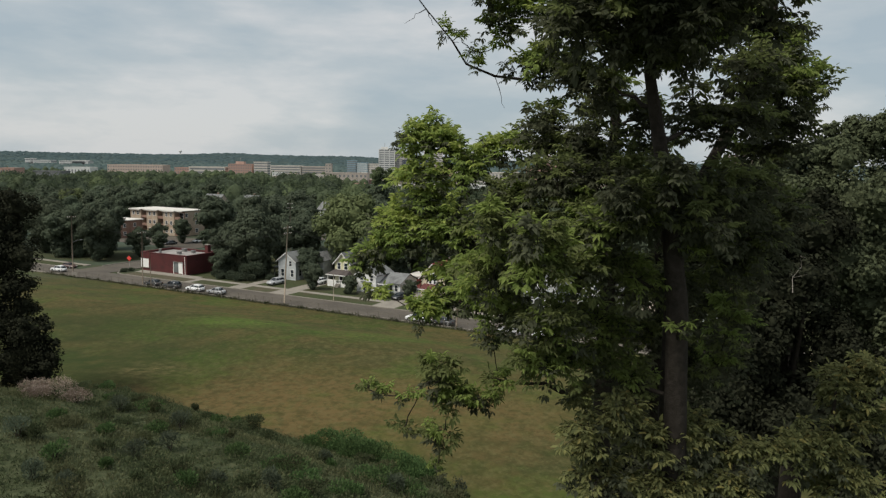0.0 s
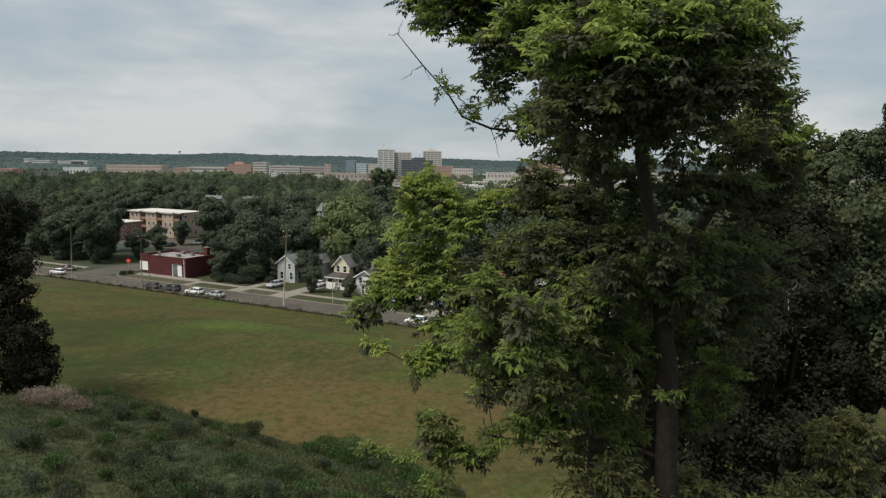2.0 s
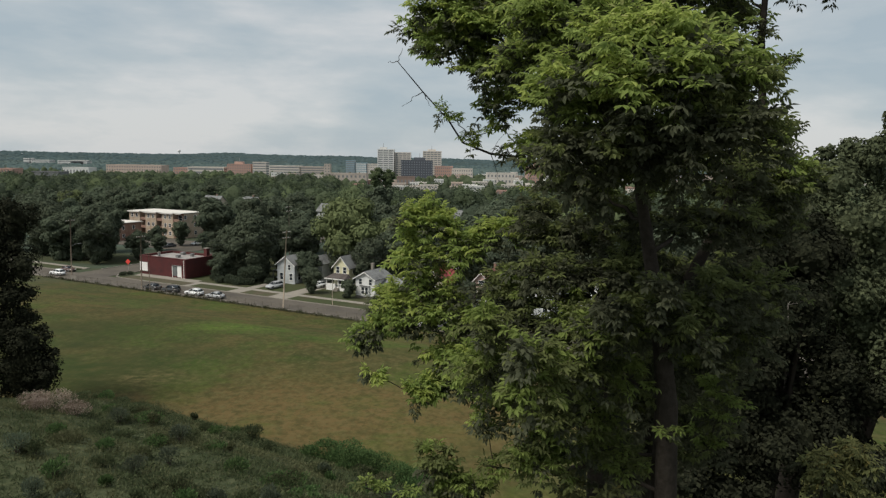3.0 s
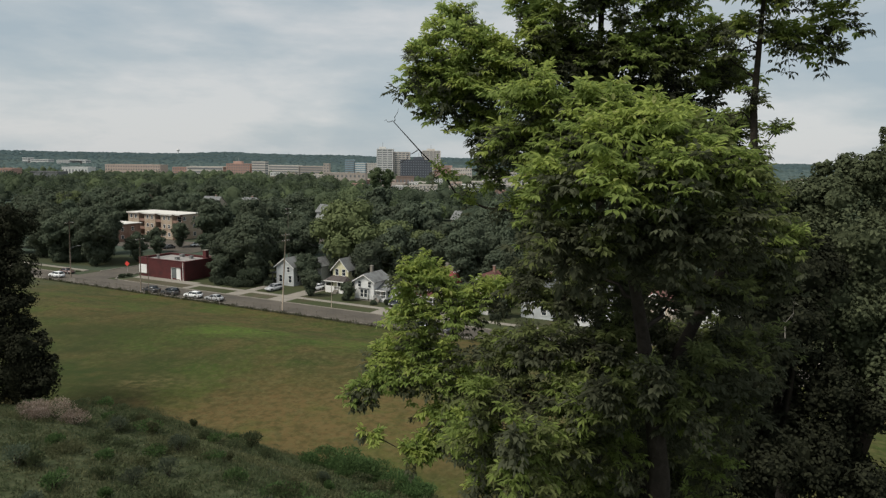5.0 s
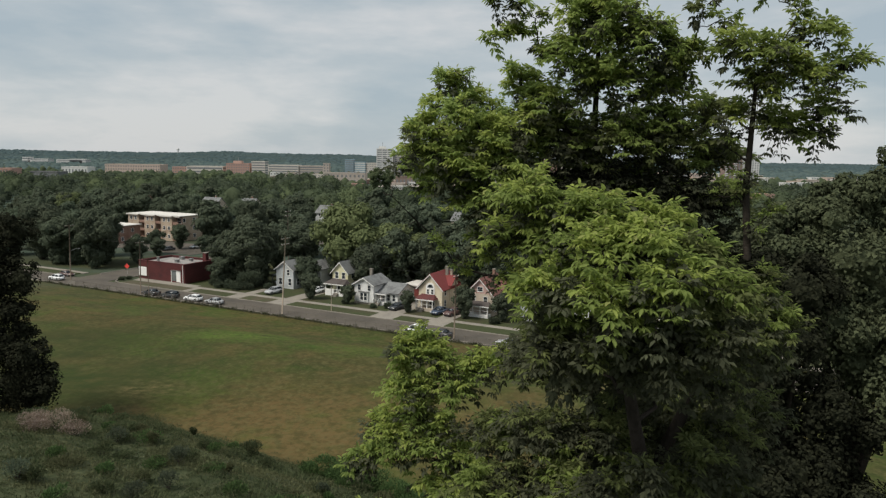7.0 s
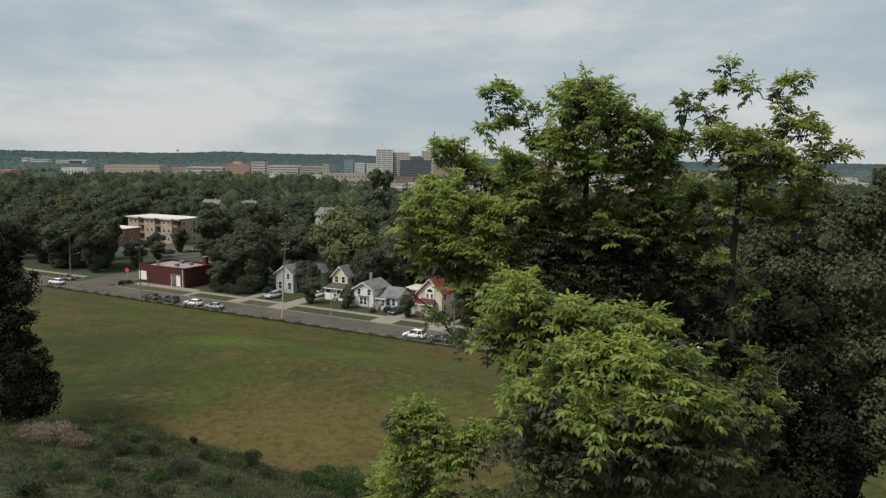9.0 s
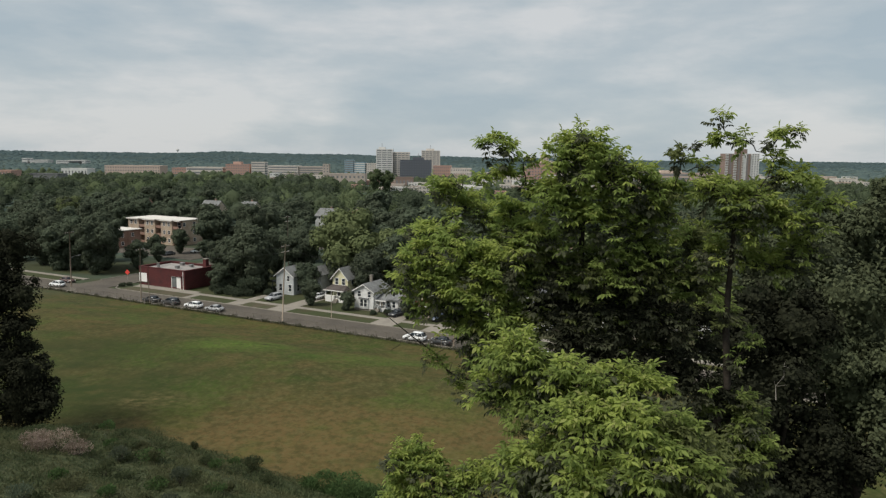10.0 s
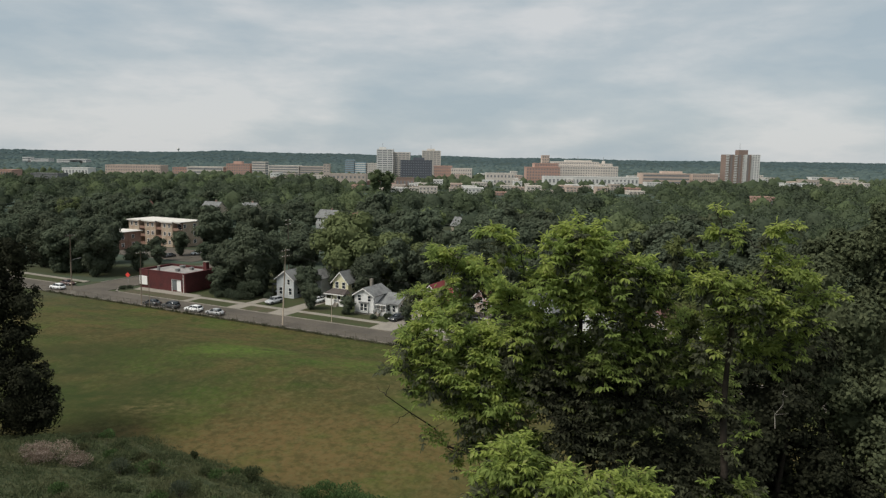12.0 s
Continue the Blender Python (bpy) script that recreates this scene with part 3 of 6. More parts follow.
def utility_pole(u, n, height, lean, mat, label, arms=1, lamp=False, radius=0.16, turn=0.0):
    ob = empty("utility_pole", street(u, n, 0.05, turn), label, "pole", "poles along the street")
    bm = bmesh.new()
    tube(bm, [(0, 0, -0.3), (lean * 0.5, 0, height * 0.5), (lean, 0, height)], [radius, radius * 0.88, radius * 0.7], 8)
    part("pole", bm, mat, ob)
    for k in range(arms):
        z = height - 0.5 - 1.2 * k
        part("crossarm", boxes((lean - 0.06, lean + 0.06, -1.25, 1.25, z, z + 0.13)), POLE_WOOD, ob)
        for y in (-1.1, -0.5, 0.5, 1.1):
            bm = bmesh.new()
            tube(bm, [(lean, y, z + 0.13), (lean, y, z + 0.3)], [0.05, 0.035], 6)
            part("insulator", bm, TRIM, ob)
    if lamp:
        bm = bmesh.new()
        z = height * 0.55
        tube(bm, [(lean * 0.55, 0, z), (lean * 0.55 + 0.2, 1.2, z + 0.45), (lean * 0.55 + 0.2, 2.2, z + 0.5)], [0.04, 0.035, 0.03], 6)
        part("lamp_arm", bm, STEEL, ob)
        part("lamp_head", boxes((lean * 0.55 + 0.05, lean * 0.55 + 0.35, 2.1, 2.75, z + 0.43, z + 0.56)), STEEL, ob)
    return ob


utility_pole(14.1, 2.2, 16.7, 1.2, POLE_PALE, "tall pale wooden utility pole leaning by the street", 2)
utility_pole(-28.6, 1.6, 13.0, 0.35, POLE_WOOD, "dark wooden utility pole by the fence", 1)
utility_pole(-54.7, 1.8, 15.5, 0.5, POLE_WOOD, "brown wooden utility pole with a crossarm", 1, True)
utility_pole(-18.2, 43.5, 18.3, 0.0, POLE_WOOD, "weathered utility pole standing among back-yard trees", 2)
utility_pole(55.6, 1.2, 12.5, 0.2, POLE_WOOD, "dark wooden utility pole by the street", 1, False, 0.15)
utility_pole(-24.6, 0.6, 9.0, 0.0, POLE_WOOD, "thin dark wooden post by the fence", 0, False, 0.09)
utility_pole(21.4, 9.8, 6.0, 0.05, POLE_PALE, "short pale post by the kerb", 0, False, 0.07)


def wires():
    ob = empty("overhead_wire", street(0, 0), "slack black overhead wires between poles", "wire")
    for z0, z1, u0, u1 in ((16.3, 12.6, 15.3, -28.3), (15.1, 11.8, 15.2, -28.3), (12.6, 14.9, -28.3, -54.2), (16.3, 12.1, 15.3, 55.7)):
        pts = [(u0 + (u1 - u0) * k / 10, 1.9, z0 + (z1 - z0) * k / 10 - 1.3 * (1 - (k / 5 - 1) ** 2)) for k in range(11)]
        bm = bmesh.new()
        tube(bm, pts, [0.014] * 11, 4)
        part("cable", bm, DARK, ob)


wires()

# ---------------------------------------------------------------- houses


def window(parent, x, y, z, w, h, facing, arch=False):
    """A sash window proud of a wall; facing: 'front' (towards -y) or 'side' (towards +x)."""
    t = 0.10
    if facing == "front":
        bars = [(x - w / 2 - t, x - w / 2, y - 0.07, y + 0.02, z, z + h), (x + w / 2, x + w / 2 + t, y - 0.07, y + 0.02, z, z + h),
                (x - w / 2 - t, x + w / 2 + t, y - 0.07, y + 0.02, z + h, z + h + t), (x - w / 2 - t, x + w / 2 + t, y - 0.10, y + 0.02, z - t, z),
                (x - w / 2, x + w / 2, y - 0.06, y + 0.02, z + h * 0.48, z + h * 0.52)]
        pane = (x - w / 2, x + w / 2, y - 0.03, y + 0.02, z, z + h)
    else:
        bars = [(x - 0.02, x + 0.07, y - w / 2 - t, y - w / 2, z, z + h), (x - 0.02, x + 0.07, y + w / 2, y + w / 2 + t, z, z + h),
                (x - 0.02, x + 0.07, y - w / 2 - t, y + w / 2 + t, z + h, z + h + t), (x - 0.02, x + 0.10, y - w / 2 - t, y + w / 2 + t, z - t, z),
                (x - 0.02, x + 0.06, y - w / 2, y + w / 2, z + h * 0.48, z + h * 0.52)]
        pane = (x - 0.02, x + 0.03, y - w / 2, y + w / 2, z, z + h)
    frame_part = part("window", boxes(*bars), TRIM, parent)
    part("pane", boxes(pane), PANE, frame_part, "dark window glass")
    return frame_part


def gable_body(w, d, eave, ridge, along_y=True):
    bm = bmesh.new()
    if along_y:
        prism(bm, [(0, 0), (w, 0), (w, eave), (w / 2, ridge), (0, eave)], 0, d)
    else:
        prism(bm, [(0, 0), (d, 0), (d, eave), (d / 2, ridge), (0, eave)], 0, w)
        for v in bm.verts:
            v.co.x, v.co.y = v.co.y, v.co.x
        bmesh.ops.reverse_faces(bm, faces=bm.faces)
    return bm


def roof_slopes(parent, mat, x, y, w, d, eave, ridge, along_y=True, over=0.45, thick=0.16):
    """Two slabs that meet at the ridge, with eaves past the walls."""
    span = w if along_y else d
    long = d if along_y else w
    rise = (ridge - eave) / (span / 2)
    for s in (0, 1):
        a, b = (-over, eave - over * rise), (span / 2, ridge)
        if s:
            a = (span + over, eave - over * rise)
        bm = bmesh.new()
        outline = [a, b, (b[0], b[1] + thick), (a[0], a[1] + thick)]
        prism(bm, outline if s == 0 else outline[::-1], -over, long + over)
        if not along_y:
            for v in bm.verts:
                v.co.x, v.co.y = v.co.y, v.co.x
            bmesh.ops.reverse_faces(bm, faces=bm.faces)
        bmesh.ops.translate(bm, verts=bm.verts, vec=(x, y, 0.01))
        part("roof", bm, mat, parent)


def moved(bm, x, y, z=0.0):
    bmesh.ops.translate(bm, verts=bm.verts, vec=(x, y, z))
    return bm


def bargeboards(parent, x, y, w, eave, ridge, mat=None, over=0.45):
    """Pale boards along the two edges of a front gable."""
    rise = (ridge - eave) / (w / 2)
    for s in (-1, 1):
        bm = bmesh.new()
        cx = x + w / 2
        a, b = (cx + s * (w / 2 + over), eave - over * rise), (cx, ridge)
        outline = [(a[0], a[1] - 0.16), (b[0], b[1] - 0.16), (b[0], b[1] + 0.06), (a[0], a[1] + 0.06)]
        prism(bm, outline if s < 0 else outline[::-1], y - over - 0.05, y - over - 0.01)
        part("bargeboard", bm, mat or TRIM, parent)


def clapboards(parent, mat, rows):
    """Overlapping boards on a wall: (x0, x1, y, z0, z1) facing front, or side where x0 == x1 (y is then a pair)."""
    bm = bmesh.new()
    for x0, x1, y0, y1, z0, z1 in rows:
        z = z0
        while z < z1 - 0.1:
            if y0 == y1:
                box(bm, x0, x1, y0 - 0.022, y0 + 0.01, z, z + 0.05)
            else:
                box(bm, x0 - 0.01, x0 + 0.022, y0, y1, z, z + 0.05)
            z += 0.32
    tagged(part("clapboard_face", bm, mat, parent), kind="stuff")


def chimney(parent, x, y, z0, z1, mat=None, s=0.35):
    c = part("chimney", boxes((x - s, x + s, y - s, y + s, z0, z1)), mat or BRICK_BROWN, parent)
    part("chimney_cap", boxes((x - s - 0.07, x + s + 0.07, y - s - 0.07, y + s + 0.07, z1, z1 + 0.14)), CONCRETE, c)


def porch(parent, x0, x1, y0, y1, floor, top, roof_mat, posts, wall_mat=TRIM, rise=0.8):
    part("porch_floor", boxes((x0, x1, y0, y1, 0, floor)), wall_mat, parent)
    bm = bmesh.new()
    a = [bm.verts.new(p) for p in ((x0 - 0.3, y0 - 0.3, top), (x1 + 0.3, y0 - 0.3, top), (x1 + 0.3, y1, top), (x0 - 0.3, y1, top))]
    b = [bm.verts.new(p) for p in ((x0 + 0.5, y1 - 0.05, top + rise), (x1 - 0.5, y1 - 0.05, top + rise))]
    for f in ((a[3], a[2], a[1], a[0]), (a[0], a[1], b[1], b[0]), (a[1], a[2], b[1]), (a[3], a[0], b[0]), (a[2], a[3], b[0], b[1])):
        bm.faces.new(f)
    part("porch_roof", bm, roof_mat, parent)
    part("fascia", boxes((x0 - 0.32, x1 + 0.32, y0 - 0.34, y0 - 0.3, top - 0.2, top + 0.03)), TRIM, parent)
    for k in range(posts):
        x = x0 + 0.1 + (x1 - x0 - 0.2) * k / (posts - 1)
        part("porch_post", boxes((x - 0.09, x + 0.09, y0 + 0.02, y0 + 0.2, floor, top)), TRIM, parent)
    part("porch_rail", boxes((x0 + 0.1, x1 - 0.1, y0 + 0.08, y0 + 0.14, floor + 0.75, floor + 0.83)), TRIM, parent)


def steps(parent, x0, x1, y, top, mat):
    n = max(2, round(top / 0.18))
    bm = bmesh.new()
    for k in range(n):
        box(bm, x0, x1, y - 0.28 * (n - k), y - 0.28 * (n - k - 1), 0, top * (k + 1) / n)
    part("steps", bm, mat, parent)


PORCH_MAROON = material("shingle_maroon", (0.085, 0.028, 0.028), (0.125, 0.042, 0.040), 5.0, 0.9, 0.5, stain=(0.07, 0.03, 0.03), stain_scale=0.5)
PORCH_BROWN = material("shingle_dark_brown", (0.064, 0.054, 0.050), (0.104, 0.088, 0.082), 5.0, 0.9, 0.5, stain=(0.05, 0.04, 0.038), stain_scale=0.5)


def white_house():
    h = empty("house", street(20.8, 19.6, 0.16), "white clapboard house with grey shingle roof and corner porch", "house", "houses along the street")
    part("wall", gable_body(5.2, 6.8, 4.6, 6.1), SIDING_WHITE, h)
    part("foundation", boxes((-0.05, 5.25, -0.05, 6.85, -0.2, 0.5)), CONCRETE, h)
    clapboards(h, SIDING_WHITE, [(0, 5.2, 0, 0, 0.6, 4.7), (5.2, 5.2, 0, 2.0, 0.6, 4.5)])
    roof_slopes(h, SHINGLE_GREY, 0, 0, 5.2, 6.8, 4.6, 6.1)
    bargeboards(h, 0, 0, 5.2, 4.6, 6.1)
    part("wing", moved(gable_body(5.2, 7.5, 2.9, 4.5, False), 5.2, 2.0), SIDING_WHITE, h)
    roof_slopes(h, SHINGLE_GREY, 5.2, 2.0, 5.2, 7.5, 2.9, 4.5, False)
    clapboards(h, SIDING_WHITE, [(10.4, 10.4, 2.0, 9.5, 0.6, 2.8)])
    for x in (1.35, 4.05):
        window(h, x, 0, 3.2, 0.8, 1.25, "front")
    for x in (2.2, 3.2):
        window(h, x, -0.3, 1.0, 0.8, 1.6, "front")
    part("bay", boxes((1.55, 3.85, -0.3, 0.0, 0.5, 2.75)), SIDING_WHITE, h)
    part("bay_roof", boxes((1.4, 4.0, -0.5, 0.0, 2.75, 2.95)), SHINGLE_GREY, h)
    for x in (6.9, 8.0, 9.4):
        window(h, x, 2.0, 1.0, 0.75, 1.4, "front")
    part("door", boxes((5.5, 6.3, 1.93, 2.02, 0.8, 2.7)), SIDING_TAN, h, "pale panelled front door")
    for y in (3.6, 5.8, 8.0):
        window(h, 10.4, y, 1.1, 0.8, 1.4, "side")
    porch(h, 5.25, 8.0, 0.6, 2.0, 0.8, 2.7, SHINGLE_GREY, 3, SIDING_WHITE, 0.5)
    steps(h, 5.4, 6.6, 0.6, 0.8, CONCRETE)
    part("stair_rail", boxes((5.3, 5.38, -0.6, 0.6, 0.75, 1.5), (6.62, 6.7, -0.6, 0.6, 0.75, 1.5)), TRIM, h)
    chimney(h, 1.0, 5.6, 4.8, 7.2, CONCRETE, 0.3)


def yellow_house():
    h = empty("house", street(9.7, 26.4, 0.16), "pale yellow gabled house with a deep white front porch", "house", "houses along the street")
    part("wall", gable_body(4.5, 6.5, 5.5, 7.9), SIDING_YELLOW, h)
    clapboards(h, SIDING_YELLOW, [(0, 4.5, 0, 0, 3.6, 5.5), (4.5, 4.5, 0, 6.5, 0.6, 5.4)])
    roof_slopes(h, SHINGLE_GREY, 0, 0, 4.5, 6.5, 5.5, 7.9)
    bargeboards(h, 0, 0, 4.5, 5.5, 7.9)
    for x in (1.25, 3.25):
        window(h, x, 0, 3.9, 0.9, 1.5, "front")
    for y in (2.0, 5.5):
        window(h, 4.5, y, 3.9, 0.9, 1.5, "side")
        window(h, 4.5, y, 1.2, 0.9, 1.5, "side")
    window(h, 3.4, 0, 1.1, 1.2, 1.5, "front")
    part("door", boxes((1.3, 2.2, -0.06, 0.02, 0.8, 2.9)), DARK, h, "dark front door")
    porch(h, -0.4, 4.9, -2.6, 0, 0.8, 2.9, PORCH_BROWN, 4, TRIM, 0.9)
    for x0, x1 in ((-0.4, 2.2), (3.6, 4.9)):
        part("porch_wall", boxes((x0, x1, -2.6, -2.45, 0.8, 1.6)), TRIM, h)
    steps(h, 2.3, 3.5, -2.6, 0.8, CONCRETE)


def grey_house():
    h = empty("house", street(-7.2, 25.4, 0.16), "pale grey two-storey house with a side wing", "house", "houses along the street")
    part("wall", gable_body(5.5, 7.5, 4.9, 6.9), SIDING_GREY, h)
    clapboards(h, SIDING_GREY, [(0, 5.5, 0, 0, 0.5, 5.0), (5.5, 5.5, 0, 7.5, 0.5, 4.9)])
    roof_slopes(h, SHINGLE_GREY, 0, 0, 5.5, 7.5, 4.9, 6.9)
    bargeboards(h, 0, 0, 5.5, 4.9, 6.9)
    for x in (1.4, 4.4):
        window(h, x, 0, 0.9, 0.95, 1.7, "front")
    window(h, 3.9, 0, 3.5, 0.8, 1.3, "front")
    for y in (1.8, 5.0):
        window(h, 5.5, y, 3.4, 0.8, 1.3, "side")
        window(h, 5.5, y, 0.9, 0.9, 1.6, "side")
    part("wing", moved(gable_body(4.4, 5.5, 4.9, 6.6), 5.5, 5.5), SIDING_GREY, h)
    roof_slopes(h, SHINGLE_GREY, 5.5, 5.5, 4.4, 5.5, 4.9, 6.6)
    window(h, 7.7, 5.5, 0.6, 1.0, 1.9, "front")
    window(h, 7.7, 5.5, 3.4, 0.8, 1.2, "front")
    part("carport", boxes((-4.2, -0.2, 3.0, 8.0, 2.3, 2.5), (-4.1, -3.95, 3.1, 3.25, 0, 2.3), (-4.1, -3.95, 7.8, 7.95, 0, 2.3)), SHINGLE_GREY, h)


def red_roof_house():
    h = empty("house", street(36.4, 22.0, 0.16), "cream house with red shingle roof and arched gable window", "house", "houses along the street")
    w, d, e, r = 5.9, 8.0, 5.0, 8.0
    part("wall", gable_body(w, d, e, r), SIDING_CREAM, h)
    clapboards(h, SIDING_CREAM, [(0, w, 0, 0, 0.6, e), (w, w, 0, d, 0.6, e - 0.1)])
    roof_slopes(h, SHINGLE_RED, 0, 0, w, d, e, r, over=0.5)
    bargeboards(h, 0, 0, w, e, r, over=0.5)
    bargeboards(h, 0.2, 0.4, w - 0.4, e, r - 0.25, material_green(), over=0.5)
    part("cross_gable", moved(gable_body(2.6, 4.0, 5.4, 6.9, False), 3.5, 3.4), SIDING_CREAM, h)
    roof_slopes(h, SHINGLE_RED, 3.5, 3.4, 2.8, 4.0, 5.4, 7.1, False, 0.35)
    bm = bmesh.new()
    c = w / 2
    ring = [(c + 1.1 * math.cos(a), 5.0 + 1.1 * math.sin(a)) for a in np.linspace(math.pi, 0, 13)]
    prism(bm, ring + [(c + 1.1, 3.5), (c - 1.1, 3.5)], -0.12, 0.0)
    part("arch_panel", bm, TRIM, h)
    bm = bmesh.new()
    prism(bm, [(c + 0.7 * math.cos(a), 5.0 + 0.7 * math.sin(a)) for a in np.linspace(math.pi, 0, 11)], -0.17, -0.11)
    part("arched_window", bm, PANE, h, "half-round dark glass")
    for x in (c - 0.55, c + 0.55):
        window(h, x, -0.12, 3.6, 0.5, 1.0, "front")
    for y in (1.4, 4.0, 6.6):
        window(h, w, y, 3.3, 0.8, 1.3, "side")
        window(h, w, y, 0.9, 0.8, 1.3, "side")
    porch(h, 0.3, 4.6, -2.0, 0, 0.7, 2.6, PORCH_MAROON, 4, SIDING_TAN, 0.9)
    window(h, 3.4, 0, 1.0, 1.2, 1.3, "front")
    steps(h, 1.2, 2.4, -2.0, 0.7, CONCRETE)
    chimney(h, 4.2, 5.6, 6.6, 9.0, CONCRETE, 0.30)
    chimney(h, 5.0, 6.2, 6.0, 8.2, BRICK_TAN, 0.26)


def material_green():
    if "trim_green" not in bpy.data.materials:
        paint("trim_green", (0.10, 0.15, 0.10))
    return bpy.data.materials["trim_green"]


def pink_house():
    h = empty("house", street(48.3, 22.4, 0.16), "pink-gabled house with a brown-red shingle roof", "house", "houses along the street")
    w, d, e, r = 5.8, 8.5, 5.0, 8.0
    part("wall", gable_body(w, d, e, r), SIDING_PINK, h)
    part("lower_wall", boxes((-0.03, w + 0.03, -0.03, d + 0.03, 0, e - 0.2)), SIDING_TAN, h)
    clapboards(h, SIDING_TAN, [(0, w, -0.03, -0.03, 0.6, e - 0.2), (w + 0.03, w + 0.03, 0, d, 0.6, e - 0.3)])
    roof_slopes(h, SHINGLE_BROWN, 0, 0, w, d, e, r, over=0.5)
    bargeboards(h, 0, 0, w, e, r, over=0.5)
    roof_slopes(h, SHINGLE_BROWN, 3.4, 4.6, 2.9, 3.2, 5.4, 6.8, False, 0.35)
    part("cross_gable", moved(gable_body(2.6, 3.2, 5.4, 6.6, False), 3.4, 4.6), TRIM, h)
    window(h, w / 2, 0, 5.3, 1.2, 0.9, "front")
    for x in (1.4, 4.2):
        window(h, x, -0.03, 2.9, 0.85, 1.3, "front")
    for y in (1.4, 4.0, 6.6):
        window(h, w + 0.03, y, 3.1, 0.8, 1.3, "side")
        window(h, w + 0.03, y, 0.9, 0.8, 1.3, "side")
    porch(h, 0.2, w - 0.2, -1.9, 0, 0.7, 2.5, PORCH_BROWN, 4, TRIM, 0.7)
    chimney(h, 3.2, 6.6, 7.4, 9.2, BRICK_BROWN, 0.26)


def plain_house(u, n, w, d, eave, ridge, wall, roof, label, along_y=True, turn=0.0, group="houses along the street"):
    h = empty("house", street(u, n, 0.1, turn), label, "house", group)
    part("wall", gable_body(w, d, eave, ridge, along_y), wall, h)
    roof_slopes(h, roof, 0, 0, w, d, eave, ridge, along_y)
    if along_y:
        bargeboards(h, 0, 0, w, eave, ridge)
    for z in ((1.0, 3.8) if eave > 5 else (1.0,)):
        for x in (w * 0.25, w * 0.72):
            window(h, x, 0, z, 0.95, 1.4, "front")
        for y in (d * 0.25, d * 0.7):
            window(h, w, y, z, 0.95, 1.4, "side")
    if along_y and ridge - eave > 2.4:
        window(h, w / 2, 0, eave + 0.3, 0.8, 1.1, "front")
    chimney(h, w * 0.6, d * 0.6, eave, ridge + 0.9)
    return h


white_house()
yellow_house()
grey_house()
red_roof_house()
pink_house()
plain_house(60.5, 22.5, 7.0, 9.5, 5.0, 8.2, SIDING_GREY, SHINGLE_GREY, "grey gabled house with white trim boards")
plain_house(72.5, 21.0, 7.0, 9.0, 5.2, 8.0, SIDING_WHITE, SHINGLE_GREY, "white gabled house behind trees")
plain_house(84.0, 22.0, 7.0, 9.0, 5.2, 8.0, SIDING_TAN, SHINGLE_BROWN, "tan gabled house behind trees")
plain_house(96.0, 21.0, 7.0, 9.0, 5.2, 8.0, SIDING_WHITE, SHINGLE_GREY, "white gabled house behind trees")

g = empty("garage", street(26.2, 33.4, 0.16), "low garage with a white flat roof and red door", "garage")
part("wall", boxes((0, 5.5, 0, 6.0, 0, 2.6)), SIDING_TAN, g)
part("roof", boxes((-0.4, 5.9, -0.5, 6.4, 2.6, 2.85)), ROOF_WHITE, g)
part("door", boxes((2.2, 5.2, -0.06, 0.0, 0.05, 2.3)), SHINGLE_RED, g, "reddish garage door")

# houses whose roofs show among the trees behind the street
BACK = [(-6, 62, 9, 9, 5.5, 8.4, 0), (4, 74, 9, 8, 5.4, 8.2, 1), (-38, 128, 11, 9, 5.6, 9.0, 1), (-64, 150, 9, 9, 6.0, 9.6, 0), (-80, 156, 9, 9, 6.0, 9.4, 0), (-104, 168, 10, 9, 5.6, 9.0, 1), (-30, 170, 10, 9, 5.6, 9.0, 1), (20, 92, 9, 9, 5.5, 8.6, 0), (46, 82, 9, 9, 5.5, 8.6, 1)]
BACK += [(72, 70, 9, 9, 5.5, 8.6, 0), (-150, 128, 10, 9, 4.2, 7.2, 1), (-140, 62, 9, 9, 4.6, 7.4, 0), (-100, 34, 9, 8, 4.2, 6.8, 1), (-203, 140, 8, 9, 7.6, 11.6, 0), (-168, 154, 11, 9, 7.0, 11.2, 1), (-150, 162, 10, 9, 7.0, 11.0, 1)]
for k, (u, n, w, d, e, r, side) in enumerate(BACK):
    wall = (SIDING_WHITE, SIDING_GREY, SIDING_TAN, SIDING_CREAM)[k % 4]
    plain_house(u, n, w, d, e, r, wall, (SHINGLE_GREY, SHINGLE_BROWN, SHINGLE_GREY)[k % 3], "gabled house half hidden among trees", not side, 0.0, "houses among the trees")

b = empty("long_building", street(43, 73, 0.1, 4), "long low building with a white flat roof behind trees", "building")
part("wall", boxes((0, 20, 0, 22, 0, 4.6)), BRICK_TAN, b)
part("roof", boxes((-0.4, 20.4, -0.4, 22.4, 4.6, 5.0)), ROOF_WHITE, b)
for k in range(5):
    window(b, 2.0 + 4.0 * k, 0, 1.4, 1.6, 1.5, "front")


# ---------------------------------------------------------------- maroon brick building on the corner


